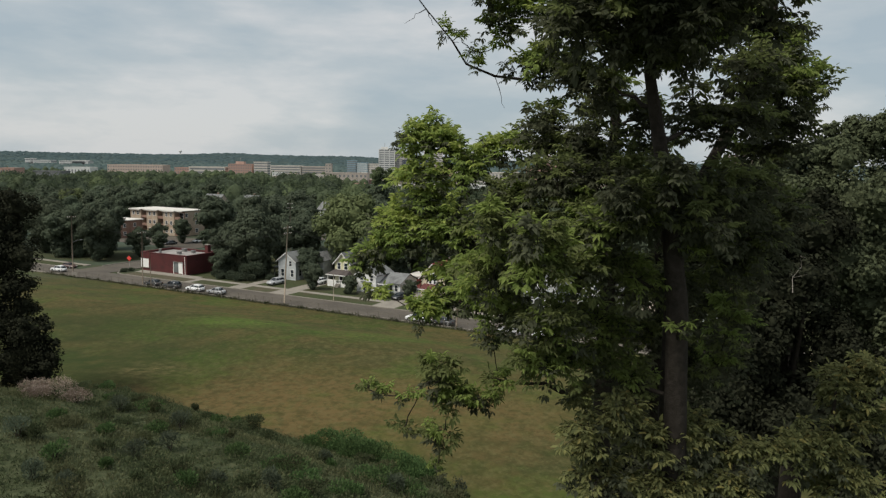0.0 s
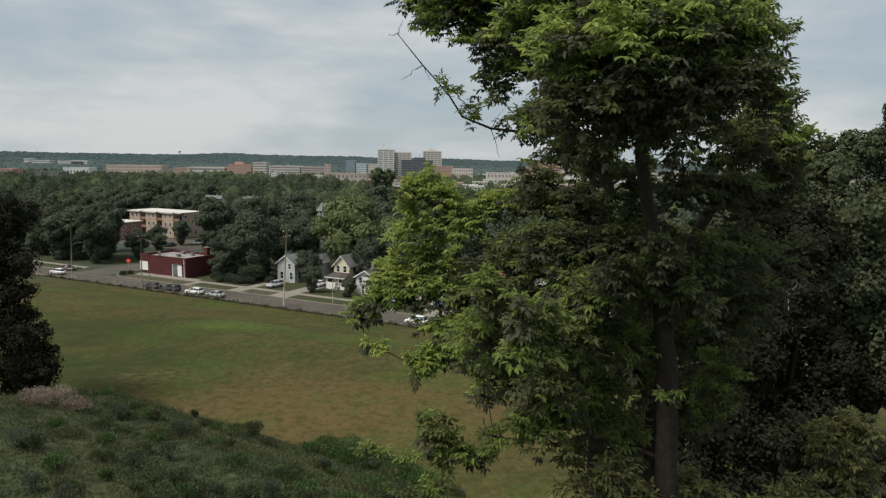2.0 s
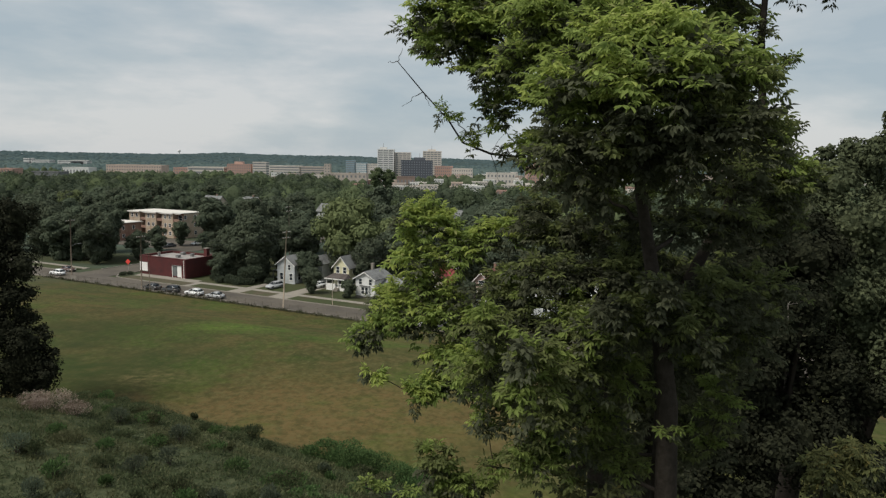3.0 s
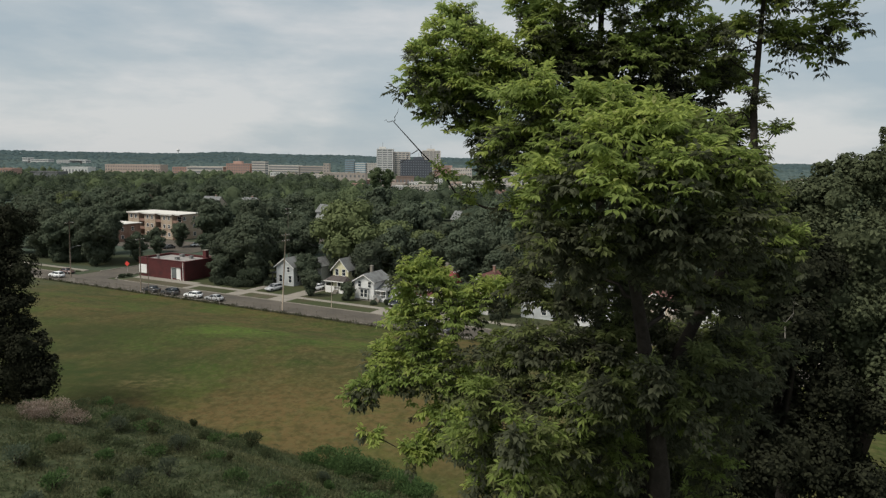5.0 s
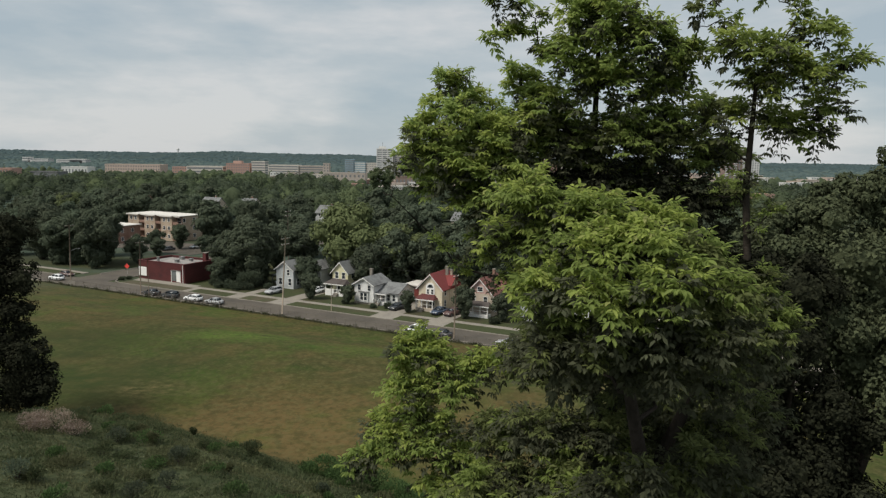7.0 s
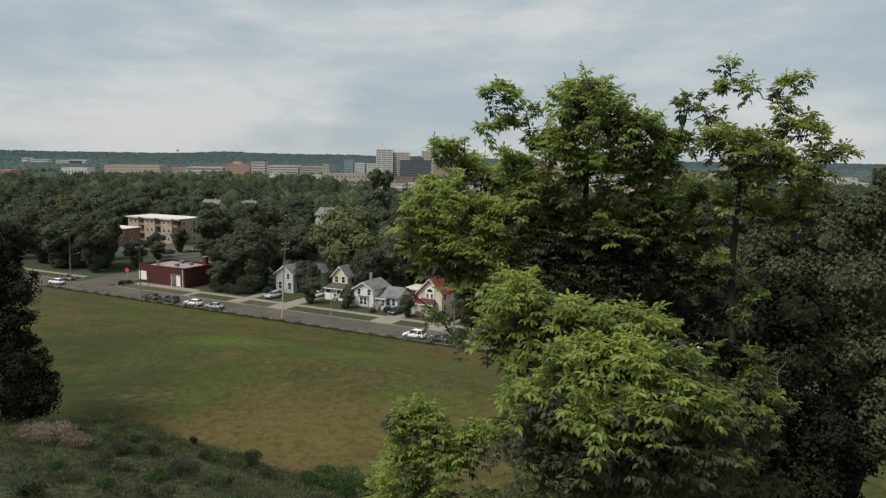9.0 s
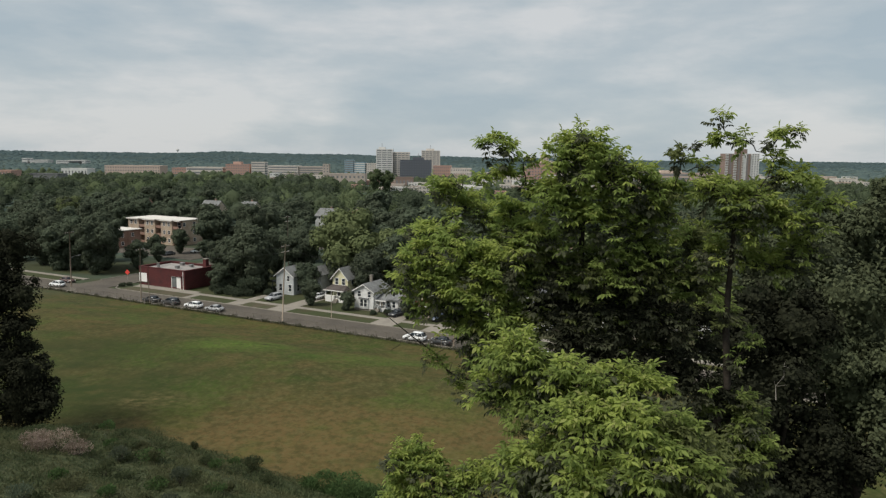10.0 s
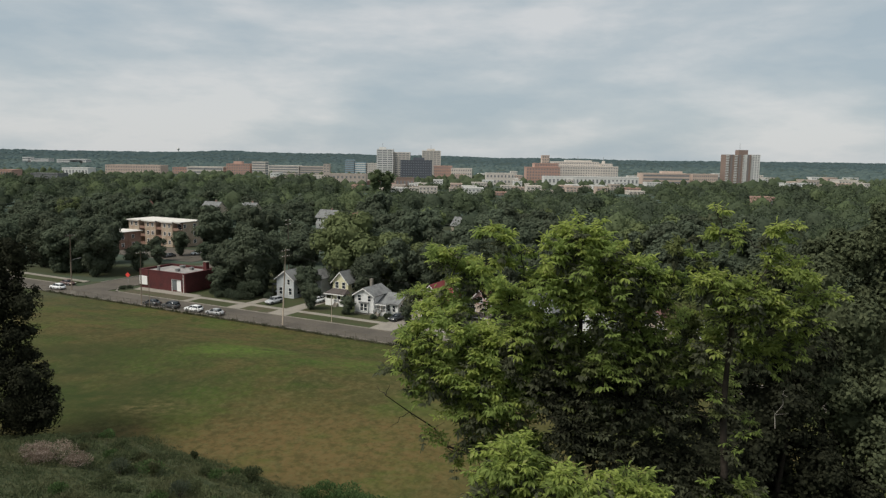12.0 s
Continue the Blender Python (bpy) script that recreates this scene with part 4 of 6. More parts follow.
def brick_building():
    b = empty("brick_building", street(-47.3, 16.7, 0.1), "low maroon brick shop building with flat grey roof", "building")
    part("wall", boxes((0, 17, 0, 0.4, 0, 5.0), (0, 17, 10.6, 11, 0, 5.0), (0, 0.4, 0.4, 10.6, 0, 5.0), (16.6, 17, 0.4, 10.6, 0, 5.0)), BRICK_RED, b)
    part("roof", boxes((0.4, 16.6, 0.4, 10.6, 4.2, 4.55)), ROOF_FLAT, b)
    part("coping", boxes((-0.08, 17.08, -0.08, 0.48, 5.0, 5.12), (-0.08, 17.08, 10.52, 11.08, 5.0, 5.12), (-0.08, 0.48, 0.48, 10.52, 5.0, 5.12), (16.52, 17.08, 0.48, 10.52, 5.0, 5.12)), BRICK_RED, b)
    bm = bmesh.new()
    for k in range(16):
        z = 0.3 + 0.3 * k
        box(bm, 0.02, 16.98, -0.012, 0.0, z, z + 0.24)
        box(bm, 17.0, 17.012, 0.02, 10.98, z, z + 0.24)
    tagged(part("brick_face", bm, BRICK_RED, b), kind="stuff")
    part("boarded_window", boxes((0.1, 3.0, -0.1, 0.0, 1.0, 3.3)), TRIM, b, "white boarded shop window")
    part("sill", boxes((0.0, 3.1, -0.18, 0.0, 0.85, 1.0)), CONCRETE, b)
    f = part("shopfront", boxes((12.2, 12.35, -0.1, 0.0, 0.1, 3.2), (15.45, 15.6, -0.1, 0.0, 0.1, 3.2), (12.2, 15.6, -0.1, 0.0, 3.2, 3.4), (14.1, 15.45, -0.08, 0.0, 0.3, 3.2)), TRIM, b, "white shopfront frame and panel")
    part("pane", boxes((12.35, 14.1, -0.04, 0.0, 0.5, 3.2)), glass("shop_glass", (0.10, 0.11, 0.11)), f)
    part("canopy", boxes((12.0, 16.0, -0.3, 0.0, 3.4, 3.55)), BRICK_RED, b)
    chimney(b, 15.4, 9.0, 4.4, 7.0, BRICK_RED, 0.55)
    chimney(b, 4.0, 3.0, 4.4, 5.7, STEEL, 0.25)
    for x, y, s in ((9.5, 4.5, 0.45), (11.0, 8.0, 0.4), (6.5, 9.0, 0.5)):
        v = part("roof_vent", boxes((x - s, x + s, y - s, y + s, 4.55, 5.2)), STEEL, b)
        part("vent_cap", boxes((x - s - 0.1, x + s + 0.1, y - s - 0.1, y + s + 0.1, 5.2, 5.32)), STEEL, v)
    part("downpipe", boxes((16.4, 16.52, -0.12, -0.01, 0.1, 4.8)), TRIM, b)


brick_building()


def road_sign():
    s = empty("road_sign", street(-55.5, 19.5, 0.1, 20), "orange diamond road sign on a post", "sign")
    bm = bmesh.new()
    tube(bm, [(0, 0, 0), (0, 0, 2.4)], [0.035, 0.035], 6)
    part("post", bm, STEEL, s)
    bm = bmesh.new()
    prism(bm, [(0, 1.5), (0.75, 2.25), (0, 3.0), (-0.75, 2.25)], -0.06, -0.03)
    part("panel", bm, ORANGE, s)


road_sign()

# ---------------------------------------------------------------- apartments


def apartments():
    b = empty("apartment_building", street(-129.0, 79.5, 0.1), "three-storey tan brick apartment block with white roof edge", "building")
    bays = 3
    for k in range(bays):
        x = 9.2 * k
        part("wall", boxes((x, x + 6.0, 0, 12, 0, 9.6)), BRICK_TAN, b)
        part("recess", boxes((x + 6.0, x + 9.2, 2.2, 12, 0, 9.6)), BRICK_BROWN, b)
        for s in range(3):
            z = 3.15 * s
            part("balcony", boxes((x + 6.05, x + 9.15, 0.2, 2.2, z + 0.1, z + 0.25), (x + 6.05, x + 9.15, 0.2, 0.28, z + 0.25, z + 1.15)), BRICK_BROWN, b)
            window(b, x + 7.6, 2.2, z + 0.4, 2.0, 2.0, "front")
            window(b, x + 1.8, 0, z + 1.2, 1.1, 1.3, "front")
            window(b, x + 4.3, 0, z + 1.2, 1.1, 1.3, "front")
    part("roof", boxes((-0.5, 28.1, 2.0, 12.6, 9.6, 9.8), *[(9.2 * k - 0.5, 9.2 * k + 6.5, -0.6, 2.0, 9.6, 9.8) for k in range(bays)], *[(9.2 * k + 6.5, 9.2 * k + (8.7 if k < 2 else 9.7), 0.4, 2.0, 9.6, 9.8) for k in range(bays)]), ROOF_WHITE, b)
    for k in range(bays):
        part("fascia", boxes((9.2 * k - 0.5, 9.2 * k + 6.5, -0.64, -0.6, 9.35, 9.85)), ROOF_WHITE, b)
        part("fascia", boxes((9.2 * k + 6.5, 9.2 * k + (8.7 if k < 2 else 9.7), 0.36, 0.4, 9.35, 9.85)), ROOF_WHITE, b)
    for y in (3.0, 8.0):
        for z in (1.2, 4.3, 7.4):
            window(b, 27.68, y, z, 1.2, 1.3, "side")
    part("end_wall", boxes((27.6, 27.68, 2.25, 12, 0, 9.6)), BRICK_TAN, b)
    w = empty("apartment_wing", street(-114.5, 62, 0.1), "brown brick apartment wing with a white flat roof", "building")
    part("wall", boxes((-14, 0, 0, 11, 0, 6.4)), BRICK_BROWN, w)
    part("roof", boxes((-14.6, 0.6, -0.6, 11.6, 6.4, 6.65)), ROOF_WHITE, w)
    for z in (1.0, 4.0):
        window(w, 0, 3, z, 1.0, 1.3, "side")
        window(w, 0, 7.5, z, 1.0, 1.3, "side")
        window(w, -3, 0, z, 1.0, 1.3, "front")


apartments()


# ---------------------------------------------------------------- cars


def car(m, body_mat, label, tall=1.45, length=4.6, suv=False):
    c = empty("car", m, label, "car", "cars by the street")
    L, H = length, tall
    w = 0.9
    belt = 0.94 if not suv else 1.06
    back = L * (0.46 if suv else 0.34)

    def shell(outline, half, taper, low, soft):
        bm = bmesh.new()
        prism(bm, outline[::-1], -half, half)
        for v in bm.verts:
            if v.co.z > low:
                v.co.y *= 1 - taper * (v.co.z - low)
        bmesh.ops.bevel(bm, geom=list(bm.edges), offset=soft, segments=2, affect="EDGES", clamp_overlap=True)
        for f in bm.faces:
            f.smooth = True
        return bm

    low = [(-L / 2 + 0.06, 0.26), (-L / 2, 0.45), (-L / 2 + 0.03, 0.68), (-L / 2 + 0.28, belt - 0.14), (-L * 0.24, belt - 0.02), (L * 0.30, belt), (L / 2 - 0.12, belt - 0.04), (L / 2, 0.62), (L / 2 - 0.04, 0.30), (L / 2 - 0.3, 0.22), (-L / 2 + 0.4, 0.2)]
    part("body", shell(low, w, 0.16, 0.62, 0.05), body_mat, c)
    part("glazing", shell([(-L * 0.235, belt - 0.04), (-L * 0.08, H - 0.06), (-L * 0.02, H - 0.01), (back - 0.62, H - 0.02), (back - (0.22 if suv else 0.40), H - 0.10), (back + 0.02, belt - 0.04)], w * 0.90, 0.42, belt, 0.05), PANE, c, "dark car windows")
    part("roof", shell([(-L * 0.075, H - 0.05), (-L * 0.02, H + 0.03), (back - 0.66, H + 0.03), (back - 0.42, H - 0.06)], w * 0.74, 0.2, H - 0.05, 0.03), body_mat, c)
    for x0, x1 in ((-L * 0.228, -L * 0.075), (back - 0.02, back - 0.42), (L * 0.08, L * 0.075)):
        for s in (-1, 1):
            bm = bmesh.new()
            tube(bm, [(x0, s * w * 0.895, belt - 0.03), (x1, s * w * 0.735, H - 0.03)], [0.055, 0.05], 4)
            part("pillar", bm, body_mat, c)
    for x in (-L * 0.31, L * 0.30):
        for s in (-1, 1):
            bm = bmesh.new()
            tube(bm, [(x, s * (w - 0.18), 0.33), (x, s * (w - 0.04), 0.33), (x, s * (w + 0.015), 0.33)], [0.33, 0.33, 0.28], 14)
            t = part("wheel", bm, RUBBER, c)
            bm = bmesh.new()
            tube(bm, [(x, s * (w + 0.016), 0.33), (x, s * (w + 0.03), 0.33)], [0.21, 0.17], 10)
            part("rim", bm, STEEL, t)
            bm = bmesh.new()
            tube(bm, [(x, s * (w - 0.1), 0.36), (x, s * (w + 0.006), 0.36)], [0.40, 0.40], 14)
            part("wheel_arch", bm, DARK, c)
    for s in (-1, 1):
        part("headlight", boxes((-L / 2 - 0.005, -L / 2 + 0.16, s * 0.66 - 0.16, s * 0.66 + 0.16, 0.62, 0.74)), TRIM, c)
        part("tail_light", boxes((L / 2 - 0.10, L / 2 + 0.008, s * 0.68 - 0.12, s * 0.68 + 0.12, 0.64, 0.86)), BRICK_RED, c)
        part("mirror", boxes((-L * 0.17, -L * 0.135, s * (w + 0.05) - 0.08, s * (w + 0.05) + 0.08, belt + 0.0, belt + 0.13)), body_mat, c)
    part("bumper", boxes((-L / 2 - 0.02, -L / 2 + 0.1, -w * 0.86, w * 0.86, 0.3, 0.44), (L / 2 - 0.1, L / 2 + 0.02, -w * 0.86, w * 0.86, 0.3, 0.46)), DARK, c)
    return c


def car_paint(name, c):
    return material(name, c, tuple(v * 1.06 for v in c), 2.0, 0.3, 0.0, spec=0.6)


C_WHITE, C_SILVER, C_DARK = car_paint("car_white", (0.72, 0.73, 0.73)), car_paint("car_silver", (0.36, 0.37, 0.38)), car_paint("car_dark", (0.03, 0.033, 0.036))
C_BROWN, C_BLUE = car_paint("car_brown", (0.09, 0.05, 0.045)), car_paint("car_blue", (0.05, 0.07, 0.11))
ROAD_Z = 0.10
for u, n, mat, label, tall, suv in ((-12.2, 2.5, C_WHITE, "white hatchback parked beside the fence", 1.5, True), (-5.6, 2.5, C_SILVER, "grey saloon parked beside the fence", 1.42, False),
                                    (-19.6, 2.5, C_DARK, "black pickup-sized car parked beside the fence", 1.65, True), (-26.0, 2.5, C_DARK, "dark saloon parked beside the fence", 1.42, False),
                                    (46.6, 2.4, C_WHITE, "white van-like car parked beside the fence", 1.7, True), (52.2, 2.4, C_DARK, "dark saloon parked beside the fence", 1.42, False),
                                    (66.0, 2.4, C_SILVER, "silver saloon parked beside the fence", 1.45, False), (72.5, 2.4, C_WHITE, "white saloon parked beside the fence", 1.45, False),
                                    (-63.0, 3.6, C_WHITE, "white estate car at the street corner", 1.6, True), (-66.5, 9.0, C_BROWN, "dark brown saloon at the street corner", 1.42, False)):
    car(street(u, n, ROAD_Z, 180 if n > 5 else 0), mat, label, tall, 4.6, suv)
for u, n, z, mat, label, tall, suv in ((-2.2, 18.6, 0.2, C_SILVER, "silver car parked on a drive", 1.6, True), (6.4, 24.2, 0.2, C_WHITE, "white car parked on a drive", 1.5, True), (32.9, 18.6, 0.2, C_DARK, "dark car parked on a drive", 1.45, False), (43.0, 19.4, 0.2, C_BLUE, "blue car parked before a porch", 1.45, False),
                                       (46.0, 19.6, 0.2, C_BROWN, "maroon car parked beside a house", 1.5, True), (-9.5, 31.0, 0.16, C_WHITE, "white car under a carport", 1.45, False),
                                       (-118, 71, 0.12, C_WHITE, "white car in the car park", 1.5, True), (-121, 71, 0.12, C_SILVER, "silver car in the car park", 1.45, False), (-82, 70, 0.12, C_WHITE, "white car in the car park", 1.45, False),
                                       (-85, 60, 0.12, C_DARK, "dark car in the car park", 1.45, False)):
    car(street(u, n, z, 82), mat, label, tall, 4.6, suv)

# ---------------------------------------------------------------- the near trees


def spray(rng, centre, radius, count, out):
    """Leafy shoots round the end of a branch: each bears opposite compound leaves of drooping leaflets.
    Adds base, way, normal, length, width of the leaflets to the lists of out by painted tone, and returns the shoots'
    lines."""
    d = ball(rng, count)
    d[:, 2] = np.where(rng.random(count) < 0.55, np.abs(d[:, 2]), d[:, 2])
    start = np.array(centre) + d * (radius * rng.uniform(0.0, 0.5, count))[:, None]
    way = unit(d * np.array([1, 1, 0.7]) + 0.30 * rng.normal(size=(count, 3)) + np.array([0, 0, 0.12]))
    long = np.maximum(radius * rng.uniform(0.45, 0.85, count), 0.07)
    # Random tone, raised on upward shoots: top light put into the leaf colour.
    top_lit = 0.80 * rng.random(count) + 0.42 * d[:, 2] + 0.06
    side = unit(np.cross(way, np.array([0.0, 0.0, 1.0])) + 1e-6)
    up = np.cross(side, way)
    down = np.array([0, 0, -1.0])
    lines = [start + way * (long * s)[:, None] + down * (0.38 * long * s * s)[:, None] for s in (0.0, 0.5, 1.0)]
    nodes = 3 if radius < 0.16 else 5
    for k in range(nodes):
        s = 0.22 + 0.78 * k / (nodes - 1)
        at = start + way * (long * s)[:, None] + down * (0.38 * long * s * s)[:, None]
        cross = side if k % 2 == 0 else unit(0.7 * side + 0.7 * up)
        for hand in ((1, -1) if k < nodes - 1 else (1, -1, 0)):
            stalk = unit(cross * hand + way * (0.55 if hand else 1.0) + 0.28 * rng.normal(size=(count, 3)) + np.array([0, 0, 0.15]))
            reach = rng.uniform(0.035, 0.075, count)[:, None]
            end = at + stalk * reach
            end[:, 2] -= 0.01
            flat = unit(np.cross(stalk, np.array([0.0, 0.0, 1.0])) + 1e-6)
            lift = np.cross(flat, stalk)
            droop = rng.uniform(0.25, 0.95, count)[:, None]
            size = rng.uniform(0.8, 1.2, count) * (1.0 if radius > 0.16 else 0.85)
            for turn, back, scale in ((0.0, 0.0, 1.0), (0.95, 0.25, 0.84), (-0.95, 0.25, 0.84), (1.25, 0.6, 0.66), (-1.25, 0.6, 0.66)):
                if back > 0.5 and k % 2:
                    continue
                base = end - stalk * reach * back
                w = unit(stalk * math.cos(turn) + flat * math.sin(turn) + down * droop + 0.14 * rng.normal(size=(count, 3)))
                nrm = unit(lift + 0.25 * rng.normal(size=(count, 3)))
                row = (base, w, nrm, size * scale * rng.uniform(0.062, 0.094, count), size * scale * rng.uniform(0.026, 0.038, count))
                for j, pick in enumerate((top_lit < 0.36, (top_lit >= 0.36) & (top_lit < 0.72), top_lit >= 0.72)):
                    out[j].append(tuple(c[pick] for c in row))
    return lines


def leaf_mesh(name, out, mat, parent):
    cols = [np.concatenate([o[k] for o in out]) for k in range(5)]
    v, f = leaf_arrays(*cols) if mat is not LEAF_SHADED else kite_arrays(*cols)
    return link_mesh(name, raw_mesh(name, v, f), mat, parent)


def bough(bm, a, b, r0, r1, rng, sag=0.12, sides=6):
    a, b = Vector(a), Vector(b)
    k = (b - a).length
    pts = []
    for i in range(6):
        t = i / 5
        p = a.lerp(b, t) + Vector((0, 0, -sag * k * 4 * t * (1 - t)))
        if 0 < i < 5:
            p += Vector(rng.normal(size=3)) * 0.035 * k
        pts.append(p)
    tube(bm, pts, [r0 + (r1 - r0) * i / 5 for i in range(6)], sides)
    return pts


def near_tree(label, trunk, boughs, seed, density=22, inner=0.5, bark=None):
    """trunk: rows of x, y, z, radius. boughs: (leafy branch ends (x, y, z, radius), leaf, fullness). Each end grows from the nearest wood below it."""
    rng = np.random.default_rng(seed)
    bark = bark or BARK
    x0, y0, z0, _ = trunk[0]
    root = empty("tree", pose(x0, y0, z0), label, "tree")
    to = Vector((x0, y0, z0))
    bm = bmesh.new()
    tube(bm, [Vector(p[:3]) - to for p in trunk], [p[3] for p in trunk], 12)
    part("trunk", bm, bark, root)
    T = np.array(trunk)
    zs = np.arange(max(26.0, T[0, 2] + 1), T[-1, 2], 0.12)
    wood = [(Vector([np.interp(z, T[:, 2], T[:, k]) for k in range(3)]) - to, 0.8 * float(np.interp(z, T[:, 2], T[:, 3])), None) for z in zs]
    ends = [(Vector(c[:3]) - to, c[3], leaf, full[0] if full else 1.0) for clumps, leaf, *full in boughs for c in clumps]
    axis = [w[0] for w in wood]
    ends.sort(key=lambda e: min((e[0] - p).length for p in axis))
    limbs, leaves, shoots = [], {}, ([], [])

    def cost(w, goal):
        rise = goal.z - w[0].z
        return (w[0] - goal).length + (0.9 * -rise if rise < 0 else 0.0) + (0.5 * max(0.0, 0.25 - rise) if w[2] is None else 0.0)

    for goal, r, leaf, full in ends:
        p, thick, limb = min(wood, key=lambda w: cost(w, goal))
        if limb is None:
            limb = bmesh.new()
            limbs.append(limb)
        r0 = min(0.75 * thick, 0.012 + 0.022 * (goal - p).length)
        pts = bough(limb, p, goal, r0, 0.007, rng, 0.05, 6)
        wood += [(q, r0 + (0.007 - r0) * i / 5, limb) for i, q in enumerate(pts)][1:]
        out = leaves.setdefault(leaf, ([], [], []))
        groups = [(goal, r, max(5, int(full * density * (r / 0.3) ** 2)))]
        if r > 0.22:                              # shoots further in along the branch
            groups.append((goal.lerp(pts[2], 0.6), 0.8 * r, int(full * density * inner * (r / 0.3) ** 2)))
        for mid, rr, n in groups:
            a, b, c = spray(rng, mid, rr, n, out)
            for q in (a, b, c):
                shoots[0].append(q)
            shoots[1].append(np.tile(np.array(mid), (n, 1)))
    for limb in limbs:
        part("limb", limb, bark, root)
    n = sum(len(q) for q in shoots[1])                # thin shoots as three-sided rods
    a, b, c = (np.concatenate(shoots[0][k::3]) for k in range(3))
    a = 0.6 * a + 0.4 * np.concatenate(shoots[1])
    ring = np.array([(0, 0, 1.0), (0.87, 0, -0.5), (-0.87, 0, -0.5)]) + np.array([(0, 0.5, 0), (0, -0.5, 0), (0, 0.3, 0)])
    v = np.stack([p[:, None, :] + ring[None] * w for p, w in ((a, 0.004), (b, 0.003), (c, 0.0015))], axis=1).reshape(-1, 3)
    quads = [(3 * s + k, 3 * s + (k + 1) % 3, 3 * s + 3 + (k + 1) % 3, 3 * s + 3 + k) for s in (0, 1) for k in range(3)]
    f = (np.arange(n)[:, None, None] * 9 + np.array(quads)[None]).reshape(-1, 4)
    tagged(link_mesh("fine_branching", raw_mesh("fine_branching", v, f), bark, root), kind="stuff")
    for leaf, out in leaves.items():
        # Darker, own and paler tone: shade and light put into the leaves.
        for k, mat in enumerate((LEAF_SHADED, leaf, LEAF_LIT if leaf is LEAF else LEAF if leaf is LEAF_MID else LEAF_MID if leaf is LEAF_SHADED else leaf)):
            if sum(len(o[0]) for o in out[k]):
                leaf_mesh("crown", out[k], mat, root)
    return root


# leafy ends of the branches: x, y, z, radius
FRONT_TOP = [(0.91, 6.86, 33.45, 0.38), (0.74, 7.06, 33.02, 0.32), (1.17, 6.86, 33.13, 0.4), (1.51, 6.46, 33.34, 0.35), (1.47, 6.06, 33.02, 0.41), (2.08, 6.66, 33.22, 0.36), (1.87, 5.86, 33.03, 0.4), (1.07, 6.06, 32.64, 0.38), (1.5, 5.66, 32.69, 0.38), (1.9, 5.56, 32.78, 0.38)]
FRONT_SIDE = [(2.26, 6.06, 32.98, 0.35), (2.35, 5.76, 32.72, 0.36), (3.82, 8.26, 32.36, 0.37), (3.93, 8.06, 31.89, 0.39)]
FRONT_MID = [(2.25, 6.4, 32.08, 0.3), (1.83, 6.6, 32.18, 0.32), (1.27, 6.3, 32.53, 0.27), (1.98, 6.75, 32.32, 0.29), (2.44, 6.75, 32.27, 0.27), (2.69, 6.75, 32.62, 0.25), (1.5, 6.85, 32.74, 0.29), (1.58, 7.15, 31.78, 0.21), (1.81, 6.8, 32.03, 0.23), (2.54, 7.4, 31.8, 0.19)]
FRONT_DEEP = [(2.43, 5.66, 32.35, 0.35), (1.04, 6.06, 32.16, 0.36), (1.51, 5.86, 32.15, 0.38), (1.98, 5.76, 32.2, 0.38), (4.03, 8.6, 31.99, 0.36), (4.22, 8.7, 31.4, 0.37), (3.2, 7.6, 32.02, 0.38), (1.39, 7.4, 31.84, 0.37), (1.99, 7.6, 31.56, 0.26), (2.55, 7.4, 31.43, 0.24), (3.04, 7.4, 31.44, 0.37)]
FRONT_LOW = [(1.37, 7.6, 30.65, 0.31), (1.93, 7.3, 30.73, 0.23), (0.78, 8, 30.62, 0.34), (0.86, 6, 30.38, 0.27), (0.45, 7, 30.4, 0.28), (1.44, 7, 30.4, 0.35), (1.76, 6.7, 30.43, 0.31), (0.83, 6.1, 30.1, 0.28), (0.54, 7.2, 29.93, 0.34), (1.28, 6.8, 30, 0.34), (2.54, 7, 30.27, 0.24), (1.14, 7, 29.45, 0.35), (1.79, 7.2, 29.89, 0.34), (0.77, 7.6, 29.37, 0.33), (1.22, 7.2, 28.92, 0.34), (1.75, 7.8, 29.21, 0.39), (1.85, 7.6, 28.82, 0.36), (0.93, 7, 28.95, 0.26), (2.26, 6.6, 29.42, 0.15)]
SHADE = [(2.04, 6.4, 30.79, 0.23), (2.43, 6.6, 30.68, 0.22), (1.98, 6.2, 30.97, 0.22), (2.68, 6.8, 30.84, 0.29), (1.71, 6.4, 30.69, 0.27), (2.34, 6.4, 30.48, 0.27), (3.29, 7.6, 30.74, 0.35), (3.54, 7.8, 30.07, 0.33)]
# Side, deep, low and shaded clumps take darker leaves: crown shade put into colour.
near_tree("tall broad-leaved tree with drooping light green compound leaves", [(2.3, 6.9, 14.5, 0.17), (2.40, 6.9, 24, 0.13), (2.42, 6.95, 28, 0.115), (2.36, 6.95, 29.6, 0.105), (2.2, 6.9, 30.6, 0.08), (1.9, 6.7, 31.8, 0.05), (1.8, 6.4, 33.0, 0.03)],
          [(FRONT_TOP, LEAF), (FRONT_SIDE, LEAF_MID), (FRONT_MID, LEAF_MID), (FRONT_DEEP, LEAF_SHADED), (FRONT_LOW, LEAF_MID), (SHADE, LEAF_SHADED)], 11)
